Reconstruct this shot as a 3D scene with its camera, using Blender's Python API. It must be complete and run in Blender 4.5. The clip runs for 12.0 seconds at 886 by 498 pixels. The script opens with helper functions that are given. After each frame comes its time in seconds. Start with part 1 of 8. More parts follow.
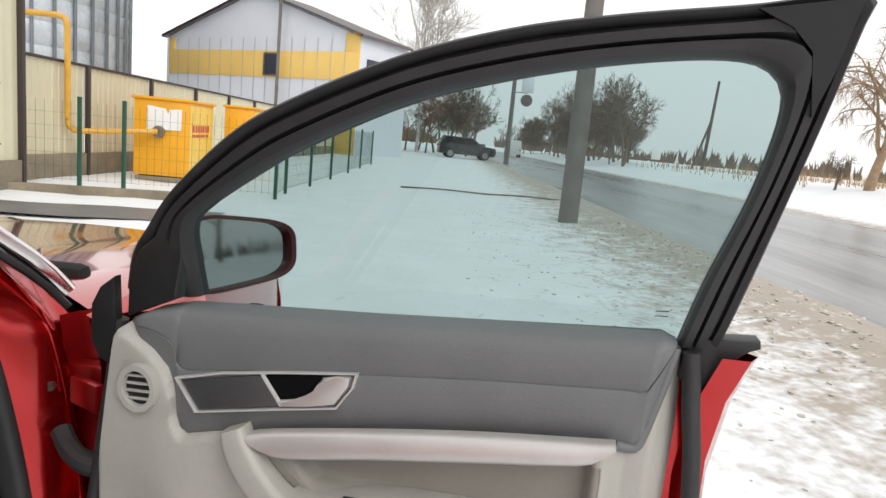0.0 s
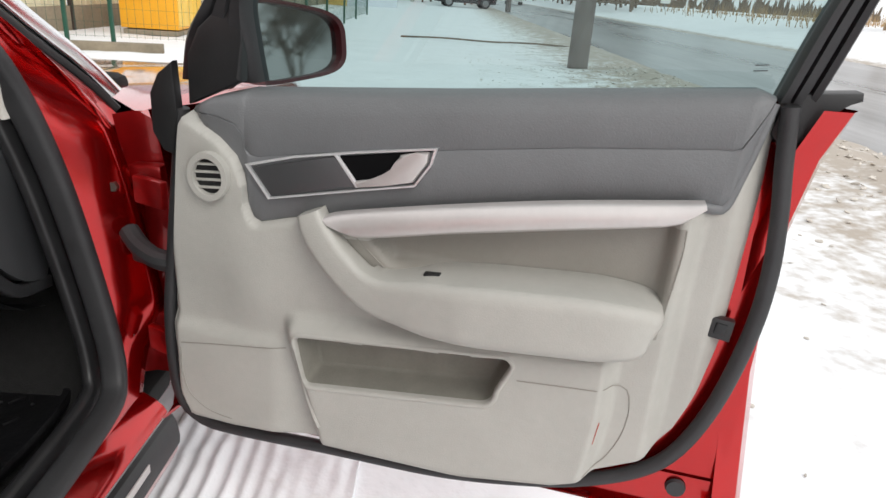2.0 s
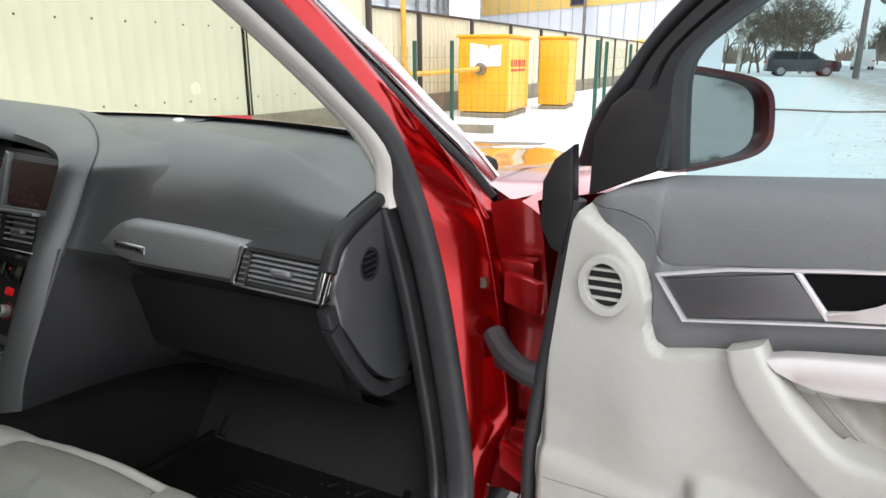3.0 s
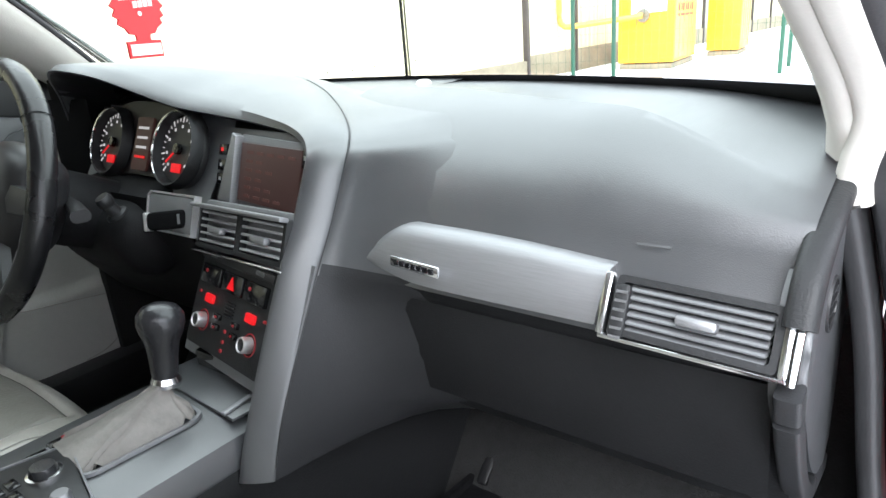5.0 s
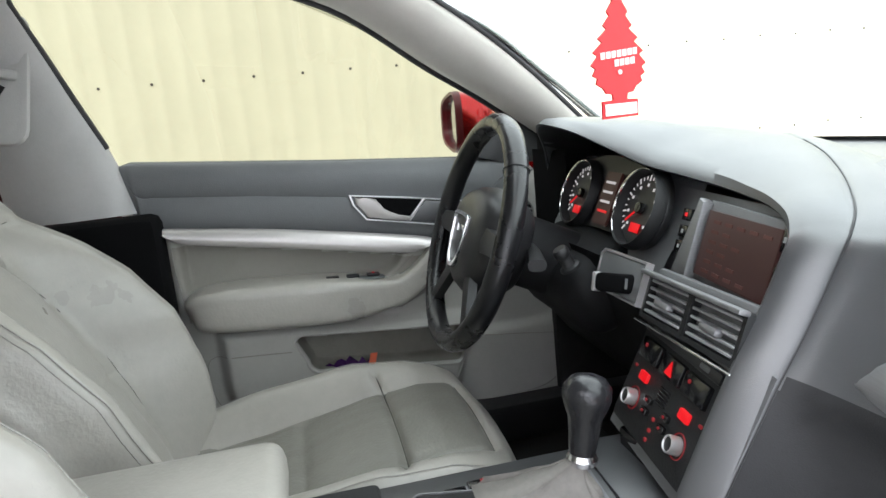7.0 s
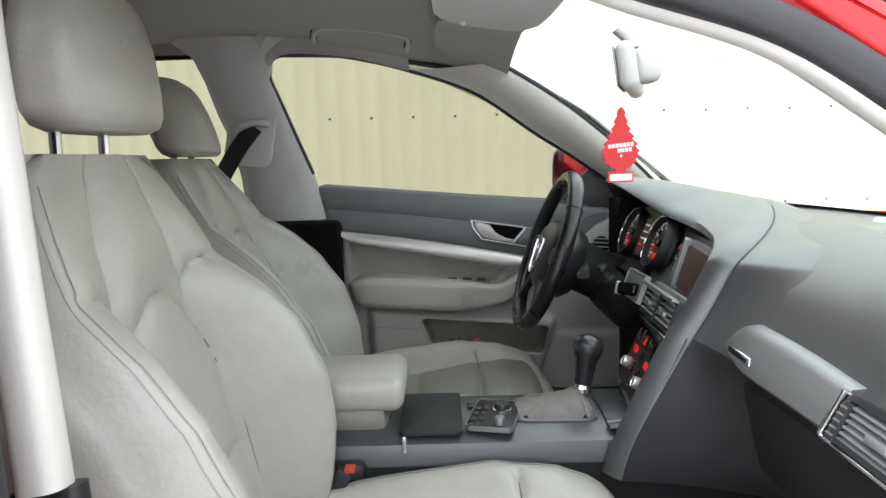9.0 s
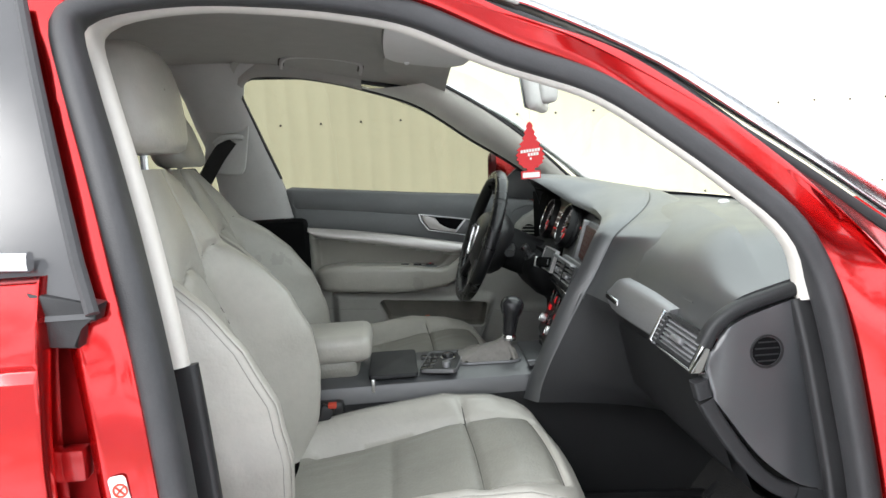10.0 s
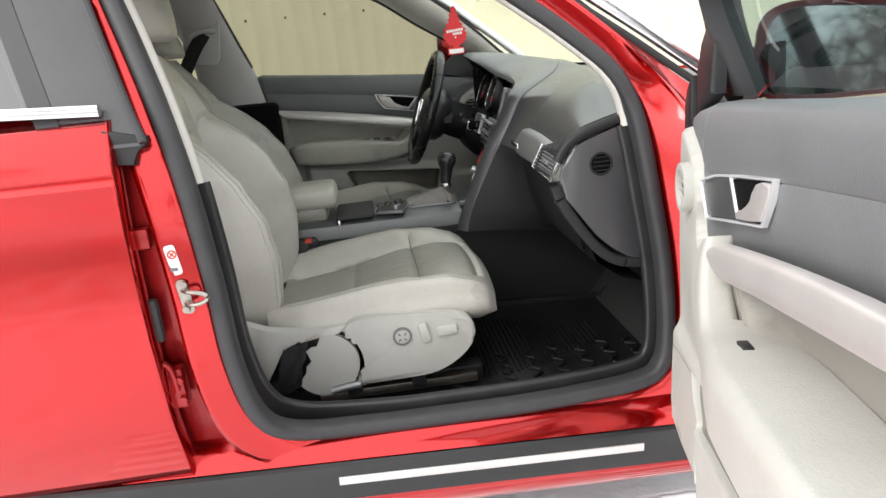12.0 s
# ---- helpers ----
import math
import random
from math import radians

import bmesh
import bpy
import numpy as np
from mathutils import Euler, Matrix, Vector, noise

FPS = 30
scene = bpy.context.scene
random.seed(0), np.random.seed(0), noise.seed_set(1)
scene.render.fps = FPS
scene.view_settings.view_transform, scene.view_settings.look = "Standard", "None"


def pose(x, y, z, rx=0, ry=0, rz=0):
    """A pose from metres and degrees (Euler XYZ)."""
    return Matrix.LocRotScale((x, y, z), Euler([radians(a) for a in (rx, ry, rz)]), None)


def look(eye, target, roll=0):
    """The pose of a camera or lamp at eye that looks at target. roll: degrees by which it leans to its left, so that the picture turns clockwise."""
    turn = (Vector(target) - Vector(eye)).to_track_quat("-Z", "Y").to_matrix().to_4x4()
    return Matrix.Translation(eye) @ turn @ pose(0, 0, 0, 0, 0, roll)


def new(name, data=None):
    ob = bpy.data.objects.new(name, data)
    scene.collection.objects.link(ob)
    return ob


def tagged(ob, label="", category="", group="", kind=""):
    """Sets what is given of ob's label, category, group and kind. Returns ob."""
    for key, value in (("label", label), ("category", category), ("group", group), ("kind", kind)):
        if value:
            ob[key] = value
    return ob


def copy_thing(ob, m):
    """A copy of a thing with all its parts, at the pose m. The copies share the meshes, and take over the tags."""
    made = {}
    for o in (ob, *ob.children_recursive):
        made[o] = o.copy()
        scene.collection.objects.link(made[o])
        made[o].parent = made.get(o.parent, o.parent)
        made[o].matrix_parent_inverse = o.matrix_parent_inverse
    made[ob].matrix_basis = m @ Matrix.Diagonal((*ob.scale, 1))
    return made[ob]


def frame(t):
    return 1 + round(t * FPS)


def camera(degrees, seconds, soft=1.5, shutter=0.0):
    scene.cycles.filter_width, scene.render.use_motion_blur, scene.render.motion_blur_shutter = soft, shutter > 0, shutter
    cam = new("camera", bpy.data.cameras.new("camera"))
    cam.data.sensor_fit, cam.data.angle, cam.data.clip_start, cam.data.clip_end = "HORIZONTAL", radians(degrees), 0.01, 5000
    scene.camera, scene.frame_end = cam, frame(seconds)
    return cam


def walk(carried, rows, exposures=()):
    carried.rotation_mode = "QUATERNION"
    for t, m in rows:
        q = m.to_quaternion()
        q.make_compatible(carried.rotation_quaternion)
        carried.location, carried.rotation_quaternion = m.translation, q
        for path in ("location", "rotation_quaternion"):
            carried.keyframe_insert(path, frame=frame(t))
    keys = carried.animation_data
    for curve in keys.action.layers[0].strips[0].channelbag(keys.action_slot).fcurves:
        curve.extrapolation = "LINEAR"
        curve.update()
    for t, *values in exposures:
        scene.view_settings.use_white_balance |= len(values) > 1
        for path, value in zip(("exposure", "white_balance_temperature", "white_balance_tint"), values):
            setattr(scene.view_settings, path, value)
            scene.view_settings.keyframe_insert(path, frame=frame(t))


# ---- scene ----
cam = camera(67.9, 12.0)
PATH = [
    (0, (1.459, -0.184, 1.203), (1.46, 1.79, 0.882), 5.4),
    (0.3, (1.454, -0.224, 1.207), (1.489, 1.762, 0.974), 5.7),
    (0.5, (1.452, -0.238, 1.182), (1.442, 1.749, 0.951), 5.2),
    (0.7, (1.445, -0.23, 1.164), (1.459, 1.746, 0.855), 4.8),
    (1, (1.441, -0.219, 1.128), (1.491, 1.728, 0.673), 5.6),
    (1.2, (1.428, -0.214, 1.104), (1.487, 1.709, 0.559), 5.8),
    (1.5, (1.412, -0.21, 1.078), (1.489, 1.671, 0.405), 5.4),
    (1.8, (1.39, -0.2, 1.064), (1.498, 1.648, 0.308), 5.3),
    (2, (1.36, -0.195, 1.074), (1.392, 1.667, 0.345), 4.2),
    (2.2, (1.3, -0.165, 1.072), (1.235, 1.7, 0.363), 3.0),
    (2.5, (1.255, -0.119, 1.068), (0.94, 1.772, 0.499), 1.1),
    (2.7, (1.22, -0.057, 1.062), (0.694, 1.791, 0.504), 0.3),
    (3, (1.17, 0.008, 1.05), (0.322, 1.734, 0.499), -0.0),
    (3.2, (1.146, 0.045, 1.028), (0.137, 1.671, 0.448), -1.2),
    (4.8, (0.772, 0.159, 1.013), (-0.321, 1.702, 0.362), -2.1),
    (5, (0.75, 0.176, 1.016), (-0.442, 1.647, 0.371), -4.5),
    (5.5, (0.707, 0.243, 1.023), (-0.755, 1.455, 0.396), -8.1),
    (6, (0.68, 0.241, 1.031), (-0.971, 1.234, 0.493), -6.9),
    (6.5, (0.671, 0.239, 1.025), (-1.138, 0.956, 0.565), -6.9),
    (7, (0.668, 0.241, 1.028), (-1.249, 0.641, 0.623), -5.5),
    (7.5, (0.761, 0.255, 1.025), (-1.203, 0.408, 0.681), -3.6),
    (7.7, (0.816, 0.253, 1.029), (-1.171, 0.336, 0.815), -2.0),
    (9.3, (1.308, 0.263, 1.06), (-0.673, 0.254, 0.784), -1.5),
    (9.5, (1.391, 0.263, 1.064), (-0.59, 0.314, 0.798), -2.1),
    (10, (1.536, 0.249, 1.065), (-0.439, 0.399, 0.789), -3.0),
    (10.5, (1.648, 0.238, 1.027), (-0.301, 0.459, 0.634), -1.5),
    (11, (1.77, 0.29, 1.019), (-0.173, 0.383, 0.555), -5.0),
    (11.5, (1.915, 0.342, 1.017), (-0.017, 0.425, 0.508), -4.8),
    (12, (1.963, 0.303, 1.029), (0.059, 0.48, 0.444), -5.6),
]
walk(cam, [(t, look(eye, target, roll)) for t, eye, target, roll in PATH], exposures=[(0.0, 0.2, 6750, 10), (1.0, 0.05, 6650, 10), (2.0, 0.35, 6650, 10), (3.0, 0.88, 6350, 10), (4.0, 1.65, 6000, 10), (5.0, 2.34, 6050, 10), (6.0, 2.31, 6150, 11), (7.0, 2.28, 6180, 12), (7.7, 2.18, 6180, 12), (9.3, 1.74, 6250, 10), (11.0, 1.5, 6450, 10), (12.0, 1.25, 6600, 10)])

# ---- light ----
world = bpy.data.worlds.new("overcast_sky")
scene.world = world
world.use_nodes = True
wn, wl = world.node_tree.nodes, world.node_tree.links
sky = wn.new("ShaderNodeTexSky")
sky.sky_type, sky.sun_disc = "NISHITA", False
sky.sun_elevation, sky.sun_rotation = radians(38), radians(150)
sky.dust_density, sky.air_density = 4.0, 1.0
pale = wn.new("ShaderNodeHueSaturation")
pale.inputs["Saturation"].default_value = 0.12
wl.new(sky.outputs[0], pale.inputs["Color"])
cloud = wn.new("ShaderNodeMix")
cloud.data_type = "RGBA"
cloud.inputs[0].default_value = 0.75
cloud.inputs[7].default_value = (9.5, 9.7, 10.0, 1)
wl.new(pale.outputs[0], cloud.inputs[6])
wl.new(cloud.outputs[2], wn["Background"].inputs["Color"])
wn["Background"].inputs["Strength"].default_value = 0.12

sun = new("sun", bpy.data.lights.new("sun", "SUN"))
sun.data.energy, sun.data.angle, sun.data.color = 0.7, radians(25), (1.0, 0.97, 0.93)
sun.matrix_world = look((6, -9, 9), (0, 0, 0))


# ---- helpers ----
def smooth_mesh(me, angle=35):
    for p in me.polygons:
        p.use_smooth = True
    me.set_sharp_from_angle(angle=radians(angle))


def link_mesh(name, me, mat, parent=None, label="", angle=35):
    smooth_mesh(me, angle)
    for m in (mat if isinstance(mat, (list, tuple)) else [mat]):
        me.materials.append(m)
    ob = new(name, me)
    if parent is not None:
        ob.parent = parent
        if parent.parent is None:
            ob.matrix_parent_inverse = Matrix.Translation(parent.location).inverted()
    if label:
        ob["label"] = label
    return ob


def part(name, bm, mat, parent=None, label="", angle=35):
    bmesh.ops.recalc_face_normals(bm, faces=bm.faces)
    me = bpy.data.meshes.new(name)
    bm.to_mesh(me)
    bm.free()
    return link_mesh(name, me, mat, parent, label, angle)


def thing(name, loc, label, category, group="", kind=""):
    ob = new(name)
    ob.empty_display_size = 0.1
    ob.location = loc
    return tagged(ob, label, category, group, kind)


def bm_grid(rows, closed_u=False, closed_v=False):
    """A sheet of quads through rows of points."""
    bm = bmesh.new()
    vs = [[bm.verts.new(p) for p in r] for r in rows]
    n, m = len(vs), len(vs[0])
    for i in range(n - (0 if closed_v else 1)):
        for j in range(m - (0 if closed_u else 1)):
            a, b = vs[i][j], vs[i][(j + 1) % m]
            c, d = vs[(i + 1) % n][(j + 1) % m], vs[(i + 1) % n][j]
            if len({a, b, c, d}) == 4:
                try:
                    bm.faces.new((a, b, c, d))
                except ValueError:
                    pass
    return bm


def cap(bm, pts):
    try:
        bm.faces.new([bm.verts.new(p) for p in pts])
    except ValueError:
        pass


def spline(pts, n, closed=False):
    """n points on a Catmull-Rom curve through pts, evenly by length."""
    P = [Vector(p) for p in pts]
    k = len(P)
    dense = []
    segs = k if closed else k - 1
    for i in range(segs):
        if closed:
            p0, p1, p2, p3 = P[(i - 1) % k], P[i], P[(i + 1) % k], P[(i + 2) % k]
        else:
            p0, p1, p2, p3 = P[max(i - 1, 0)], P[i], P[i + 1], P[min(i + 2, k - 1)]
        for s in range(16):
            t = s / 16
            dense.append(0.5 * ((2 * p1) + (p2 - p0) * t + (2 * p0 - 5 * p1 + 4 * p2 - p3) * t * t + (3 * p1 - p0 - 3 * p2 + p3) * t ** 3))
    dense.append(P[0] if closed else P[-1])
    acc = [0.0]
    for a, b in zip(dense, dense[1:]):
        acc.append(acc[-1] + (b - a).length)
    out, j = [], 0
    for i in range(n):
        d = acc[-1] * i / (n if closed else n - 1)
        while j < len(acc) - 2 and acc[j + 1] < d:
            j += 1
        f = (d - acc[j]) / max(acc[j + 1] - acc[j], 1e-9)
        out.append(dense[j].lerp(dense[j + 1], min(max(f, 0), 1)))
    return out


def bm_sweep(path, profile, up=(0, 0, 1), closed=False, caps=True, scale=None):
    """Sweeps a profile of (across, up) points along a path."""
    path = [Vector(p) for p in path]
    up = Vector(up)
    rows = []
    n = len(path)
    for i, p in enumerate(path):
        a = path[(i - 1) % n] if closed else path[max(i - 1, 0)]
        b = path[(i + 1) % n] if closed else path[min(i + 1, n - 1)]
        t = (b - a).normalized()
        s = t.cross(up)
        if s.length < 1e-4:
            s = t.cross(Vector((0, 1, 0)))
        s.normalize()
        u = s.cross(t)
        k = scale[i] if scale else 1.0
        rows.append([p + s * (x * k) + u * (y * k) for x, y in profile])
    bm = bm_grid(rows, closed_u=True, closed_v=closed)
    if caps and not closed:
        cap(bm, rows[0])
        cap(bm, rows[-1])
        bmesh.ops.remove_doubles(bm, verts=bm.verts, dist=1e-5)
    return bm


def circle(r, n=12, sx=1.0, sy=1.0):
    return [(r * sx * math.cos(2 * math.pi * i / n), r * sy * math.sin(2 * math.pi * i / n)) for i in range(n)]


def rrect(w, h, r, n=4):
    """A rounded rectangle about the origin."""
    out = []
    for cx, cy, a0 in ((w / 2 - r, h / 2 - r, 0), (-w / 2 + r, h / 2 - r, 90), (-w / 2 + r, -h / 2 + r, 180), (w / 2 - r, -h / 2 + r, 270)):
        for i in range(n + 1):
            a = radians(a0 + 90 * i / n)
            out.append((cx + r * math.cos(a), cy + r * math.sin(a)))
    return out


def bm_box(cx, cy, cz, sx, sy, sz, bevel=0.0, m=None, seg=2):
    bm = bmesh.new()
    bmesh.ops.create_cube(bm, size=1)
    bmesh.ops.scale(bm, vec=(sx, sy, sz), verts=bm.verts)
    if bevel > 0:
        bmesh.ops.bevel(bm, geom=list(bm.edges), offset=min(bevel, 0.49 * min(sx, sy, sz)), segments=seg, profile=0.5, affect="EDGES")
    mat = Matrix.Translation((cx, cy, cz))
    if m is not None:
        mat = mat @ m
    bmesh.ops.transform(bm, matrix=mat, verts=bm.verts)
    return bm


def bm_plate(outline, depth, m, bevel=0.0, seg=2, holes=()):
    """A flat outline of (x, y) given thickness along local z, then placed by m; its edges may be rounded."""
    bm = bmesh.new()
    top = [bm.verts.new((x, y, depth)) for x, y in outline]
    low = [bm.verts.new((x, y, 0)) for x, y in outline]
    n = len(outline)
    face = bm.faces.new(top)
    bm.faces.new(list(reversed(low)))
    for i in range(n):
        bm.faces.new((low[i], low[(i + 1) % n], top[(i + 1) % n], top[i]))
    if bevel > 0:
        bmesh.ops.bevel(bm, geom=list(face.edges), offset=bevel, segments=seg, profile=0.5, affect="EDGES", clamp_overlap=True)
    bmesh.ops.transform(bm, matrix=m, verts=bm.verts)
    return bm


def bm_ring(outer, inner, depth, m):
    """A flat ring between two outlines of the same number of points, with thickness."""
    rows = [[(x, y, 0) for x, y in outer], [(x, y, depth * 0.8) for x, y in outer],
            [(x * 0.94 + u * 0.06, y * 0.94 + v * 0.06, depth) for (x, y), (u, v) in zip(outer, inner)],
            [(x * 0.1 + u * 0.9, y * 0.1 + v * 0.9, depth) for (x, y), (u, v) in zip(outer, inner)],
            [(x, y, depth * 0.7) for x, y in inner], [(x, y, 0) for x, y in inner]]
    bm = bm_grid(rows, closed_u=True, closed_v=True)
    bmesh.ops.transform(bm, matrix=m, verts=bm.verts)
    return bm


def bm_lathe(profile, n, m):
    """Turns a profile of (radius, height) about local z."""
    rows = [[(r * math.cos(2 * math.pi * i / n), r * math.sin(2 * math.pi * i / n), z) for i in range(n)] for r, z in profile]
    bm = bm_grid(rows, closed_u=True)
    cap(bm, rows[0])
    cap(bm, rows[-1])
    bmesh.ops.remove_doubles(bm, verts=bm.verts, dist=1e-5)
    bmesh.ops.transform(bm, matrix=m, verts=bm.verts)
    return bm


def axes(origin, x, z):
    """A placing matrix from an origin, the local x way and the local z way (made square to x)."""
    x, z = Vector(x).normalized(), Vector(z)
    z = (z - x * z.dot(x)).normalized()
    y = z.cross(x)
    return Matrix(((x.x, y.x, z.x, origin[0]), (x.y, y.y, z.y, origin[1]), (x.z, y.z, z.z, origin[2]), (0, 0, 0, 1)))


def mod_solid(ob, t, offset=-1.0):
    s = ob.modifiers.new("thick", "SOLIDIFY")
    s.thickness, s.offset = t, offset
    return ob


# ---- materials ----
def material(name, color, rough=0.5, metal=0.0, var=0.12, scale=8.0, bump=0.0, bscale=200.0, coat=0.0, tint=None, spec=0.5, coords="Object", streak=None):
    """A surface with colour varied at two scales, a little roughness wear and fine relief."""
    m = bpy.data.materials.new(name)
    m.use_nodes = True
    nt = m.node_tree
    b = nt.nodes["Principled BSDF"]
    b.inputs["Roughness"].default_value, b.inputs["Metallic"].default_value = rough, metal
    b.inputs["Coat Weight"].default_value, b.inputs["Coat Roughness"].default_value = coat, 0.06
    b.inputs["Specular IOR Level"].default_value = spec
    tc = nt.nodes.new("ShaderNodeTexCoord")
    src = tc.outputs[coords]
    if streak:
        mp = nt.nodes.new("ShaderNodeMapping")
        mp.inputs["Scale"].default_value = streak
        nt.links.new(src, mp.inputs[0])
        src = mp.outputs[0]
    n1, n2 = nt.nodes.new("ShaderNodeTexNoise"), nt.nodes.new("ShaderNodeTexNoise")
    n1.inputs["Scale"].default_value, n1.inputs["Detail"].default_value = scale, 5
    n2.inputs["Scale"].default_value, n2.inputs["Detail"].default_value = scale * 9, 3
    add = nt.nodes.new("ShaderNodeMath")
    add.operation = "MULTIPLY_ADD"
    add.inputs[1].default_value = 0.4
    for n in (n1, n2):
        nt.links.new(src, n.inputs["Vector"])
    nt.links.new(n2.outputs[0], add.inputs[0])
    nt.links.new(n1.outputs[0], add.inputs[2])
    ramp = nt.nodes.new("ShaderNodeValToRGB")
    c2 = tint or [c * (1 - var) for c in color]
    c1 = [min(1, c * (1 + var * 0.6)) for c in color]
    ramp.color_ramp.elements[0].position, ramp.color_ramp.elements[1].position = 0.45, 0.95
    ramp.color_ramp.elements[0].color, ramp.color_ramp.elements[1].color = (*c2, 1), (*c1, 1)
    nt.links.new(add.outputs[0], ramp.inputs[0])
    nt.links.new(ramp.outputs[0], b.inputs["Base Color"])
    rr = nt.nodes.new("ShaderNodeMapRange")
    rr.inputs["To Min"].default_value, rr.inputs["To Max"].default_value = max(rough - 0.06, 0.0), min(rough + 0.08, 1)
    nt.links.new(n1.outputs[0], rr.inputs[0])
    nt.links.new(rr.outputs[0], b.inputs["Roughness"])
    if bump > 0:
        n3 = nt.nodes.new("ShaderNodeTexNoise")
        n3.inputs["Scale"].default_value, n3.inputs["Detail"].default_value = bscale, 4
        nt.links.new(src, n3.inputs["Vector"])
        bp = nt.nodes.new("ShaderNodeBump")
        bp.inputs["Strength"].default_value, bp.inputs["Distance"].default_value = 0.6, bump
        nt.links.new(n3.outputs[0], bp.inputs["Height"])
        nt.links.new(bp.outputs[0], b.inputs["Normal"])
    return m


def glass_material(name, color, rough=0.0, shine=0.09):
    """Thin automotive glass: light passes straight on, tinted, with a faint reflection."""
    m = bpy.data.materials.new(name)
    m.use_nodes = True
    nt = m.node_tree
    out = nt.nodes["Material Output"]
    nt.nodes.remove(nt.nodes["Principled BSDF"])
    tr, gl, mix, lw, pw, ma = (nt.nodes.new(k) for k in ("ShaderNodeBsdfTransparent", "ShaderNodeBsdfGlossy", "ShaderNodeMixShader", "ShaderNodeLayerWeight", "ShaderNodeMath", "ShaderNodeMath"))
    tr.inputs[0].default_value = (*color, 1)
    gl.inputs["Roughness"].default_value = rough
    pw.operation, ma.operation = "POWER", "MULTIPLY_ADD"
    pw.inputs[1].default_value = 4.5
    ma.inputs[1].default_value, ma.inputs[2].default_value = 0.9, shine * 0.6
    nt.links.new(lw.outputs["Facing"], pw.inputs[0])
    nt.links.new(pw.outputs[0], ma.inputs[0])
    nt.links.new(ma.outputs[0], mix.inputs[0])
    nt.links.new(tr.outputs[0], mix.inputs[1])
    nt.links.new(gl.outputs[0], mix.inputs[2])
    nt.links.new(mix.outputs[0], out.inputs[0])
    return m


def glow_material(name, color, strength):
    m = bpy.data.materials.new(name)
    m.use_nodes = True
    b = m.node_tree.nodes["Principled BSDF"]
    b.inputs["Base Color"].default_value = (*[c * 0.3 for c in color], 1)
    b.inputs["Emission Color"].default_value = (*color, 1)
    b.inputs["Emission Strength"].default_value = strength
    return m


RED = material("red_paint", (0.50, 0.006, 0.007), 0.17, 0.88, 0.10, 3.0, coat=1.0, spec=0.30)
# Duller red of jambs and hinges, with the door gap's shade in its colour.
RED_DULL_SHADED = material("red_dull_shaded_paint", (0.33, 0.006, 0.007), 0.36, 0.6, 0.25, 9.0, coat=0.5)
RUBBER = material("black_rubber", (0.030, 0.030, 0.032), 0.55, 0, 0.2, 30, 0.0006, 500)
BLACK = material("black_plastic", (0.016, 0.016, 0.017), 0.42, 0, 0.25, 20, 0.0004, 600)
GLOSSBLACK = material("gloss_black", (0.008, 0.008, 0.009), 0.12, 0, 0.2, 10)
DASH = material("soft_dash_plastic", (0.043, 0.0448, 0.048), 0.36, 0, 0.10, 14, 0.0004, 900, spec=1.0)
DASH.node_tree.nodes["Principled BSDF"].inputs["IOR"].default_value = 1.62
DASHDARK = material("dark_dash_plastic", (0.016, 0.0165, 0.0175), 0.5, 0, 0.15, 14, 0.0009, 420, spec=0.35)
# Dark plastic for strips and lid; on the hood flank it paints shade.
DARKSHADE = material("dark_plastic_and_flank_shade", (0.021, 0.0214, 0.023), 0.50, 0, 0.12, 14, 0.0006, 600, spec=0.35)
# Near-black dash plastic: shade under the pad is put into its colour.
DASHSHADE = material("shaded_lower_dash_plastic", (0.010, 0.0102, 0.011), 0.55, 0, 0.15, 14, 0.0009, 420, spec=0.25)
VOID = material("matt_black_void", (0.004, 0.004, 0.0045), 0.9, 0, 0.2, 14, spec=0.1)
KNEESATIN = material("satin_black_hub", (0.018, 0.018, 0.019), 0.38, 0, 0.15, 12, 0.0005, 500, spec=0.6)
KNEE = material("black_knee_plastic", (0.010, 0.010, 0.011), 0.62, 0, 0.2, 14, 0.0006, 420, spec=0.2)
FACIA = material("grey_facia_plastic", (0.135, 0.137, 0.141), 0.45, 0, 0.10, 14, 0.0006, 700)
DOORGREY = material("grey_door_plastic", (0.150, 0.155, 0.160), 0.5, 0, 0.08, 10, 0.0010, 380)
BEIGE = material("beige_grey_plastic", (0.42, 0.412, 0.38), 0.5, 0, 0.07, 9, 0.0008, 420)
BEIGEDK = material("taupe_door_insert", (0.285, 0.272, 0.242), 0.55, 0, 0.07, 9, 0.0008, 420)
LEATHER = material("grey_leather", (0.42, 0.402, 0.362), 0.29, 0, 0.10, 7, 0.0010, 170)
LEATHERDK = material("grey_leather_inset", (0.255, 0.247, 0.217), 0.36, 0, 0.12, 7, 0.0016, 170)
HEADLINER = material("grey_headliner_cloth", (0.40, 0.385, 0.365), 0.9, 0, 0.06, 20, 0.0008, 500)
PILLARGREY = material("grey_pillar_trim", (0.54, 0.53, 0.52), 0.6, 0, 0.06, 14, 0.0006, 400)
PILLARBEIGE = material("pale_pillar_trim", (0.58, 0.555, 0.51), 0.55, 0, 0.06, 14, 0.0004, 400)
ALU = material("brushed_aluminium", (0.29, 0.29, 0.30), 0.46, 0.8, 0.10, 30, 0.0003, 120, streak=(1, 1, 30))
ALULIGHT = material("matt_silver_trim", (0.62, 0.59, 0.575), 0.40, 0.55, 0.06, 12)
SILVERTRIM = material("polished_silver_trim", (0.80, 0.80, 0.81), 0.32, 0.5, 0.03, 12)
SATIN = material("satin_chrome", (0.75, 0.74, 0.74), 0.30, 0.8, 0.02, 12)
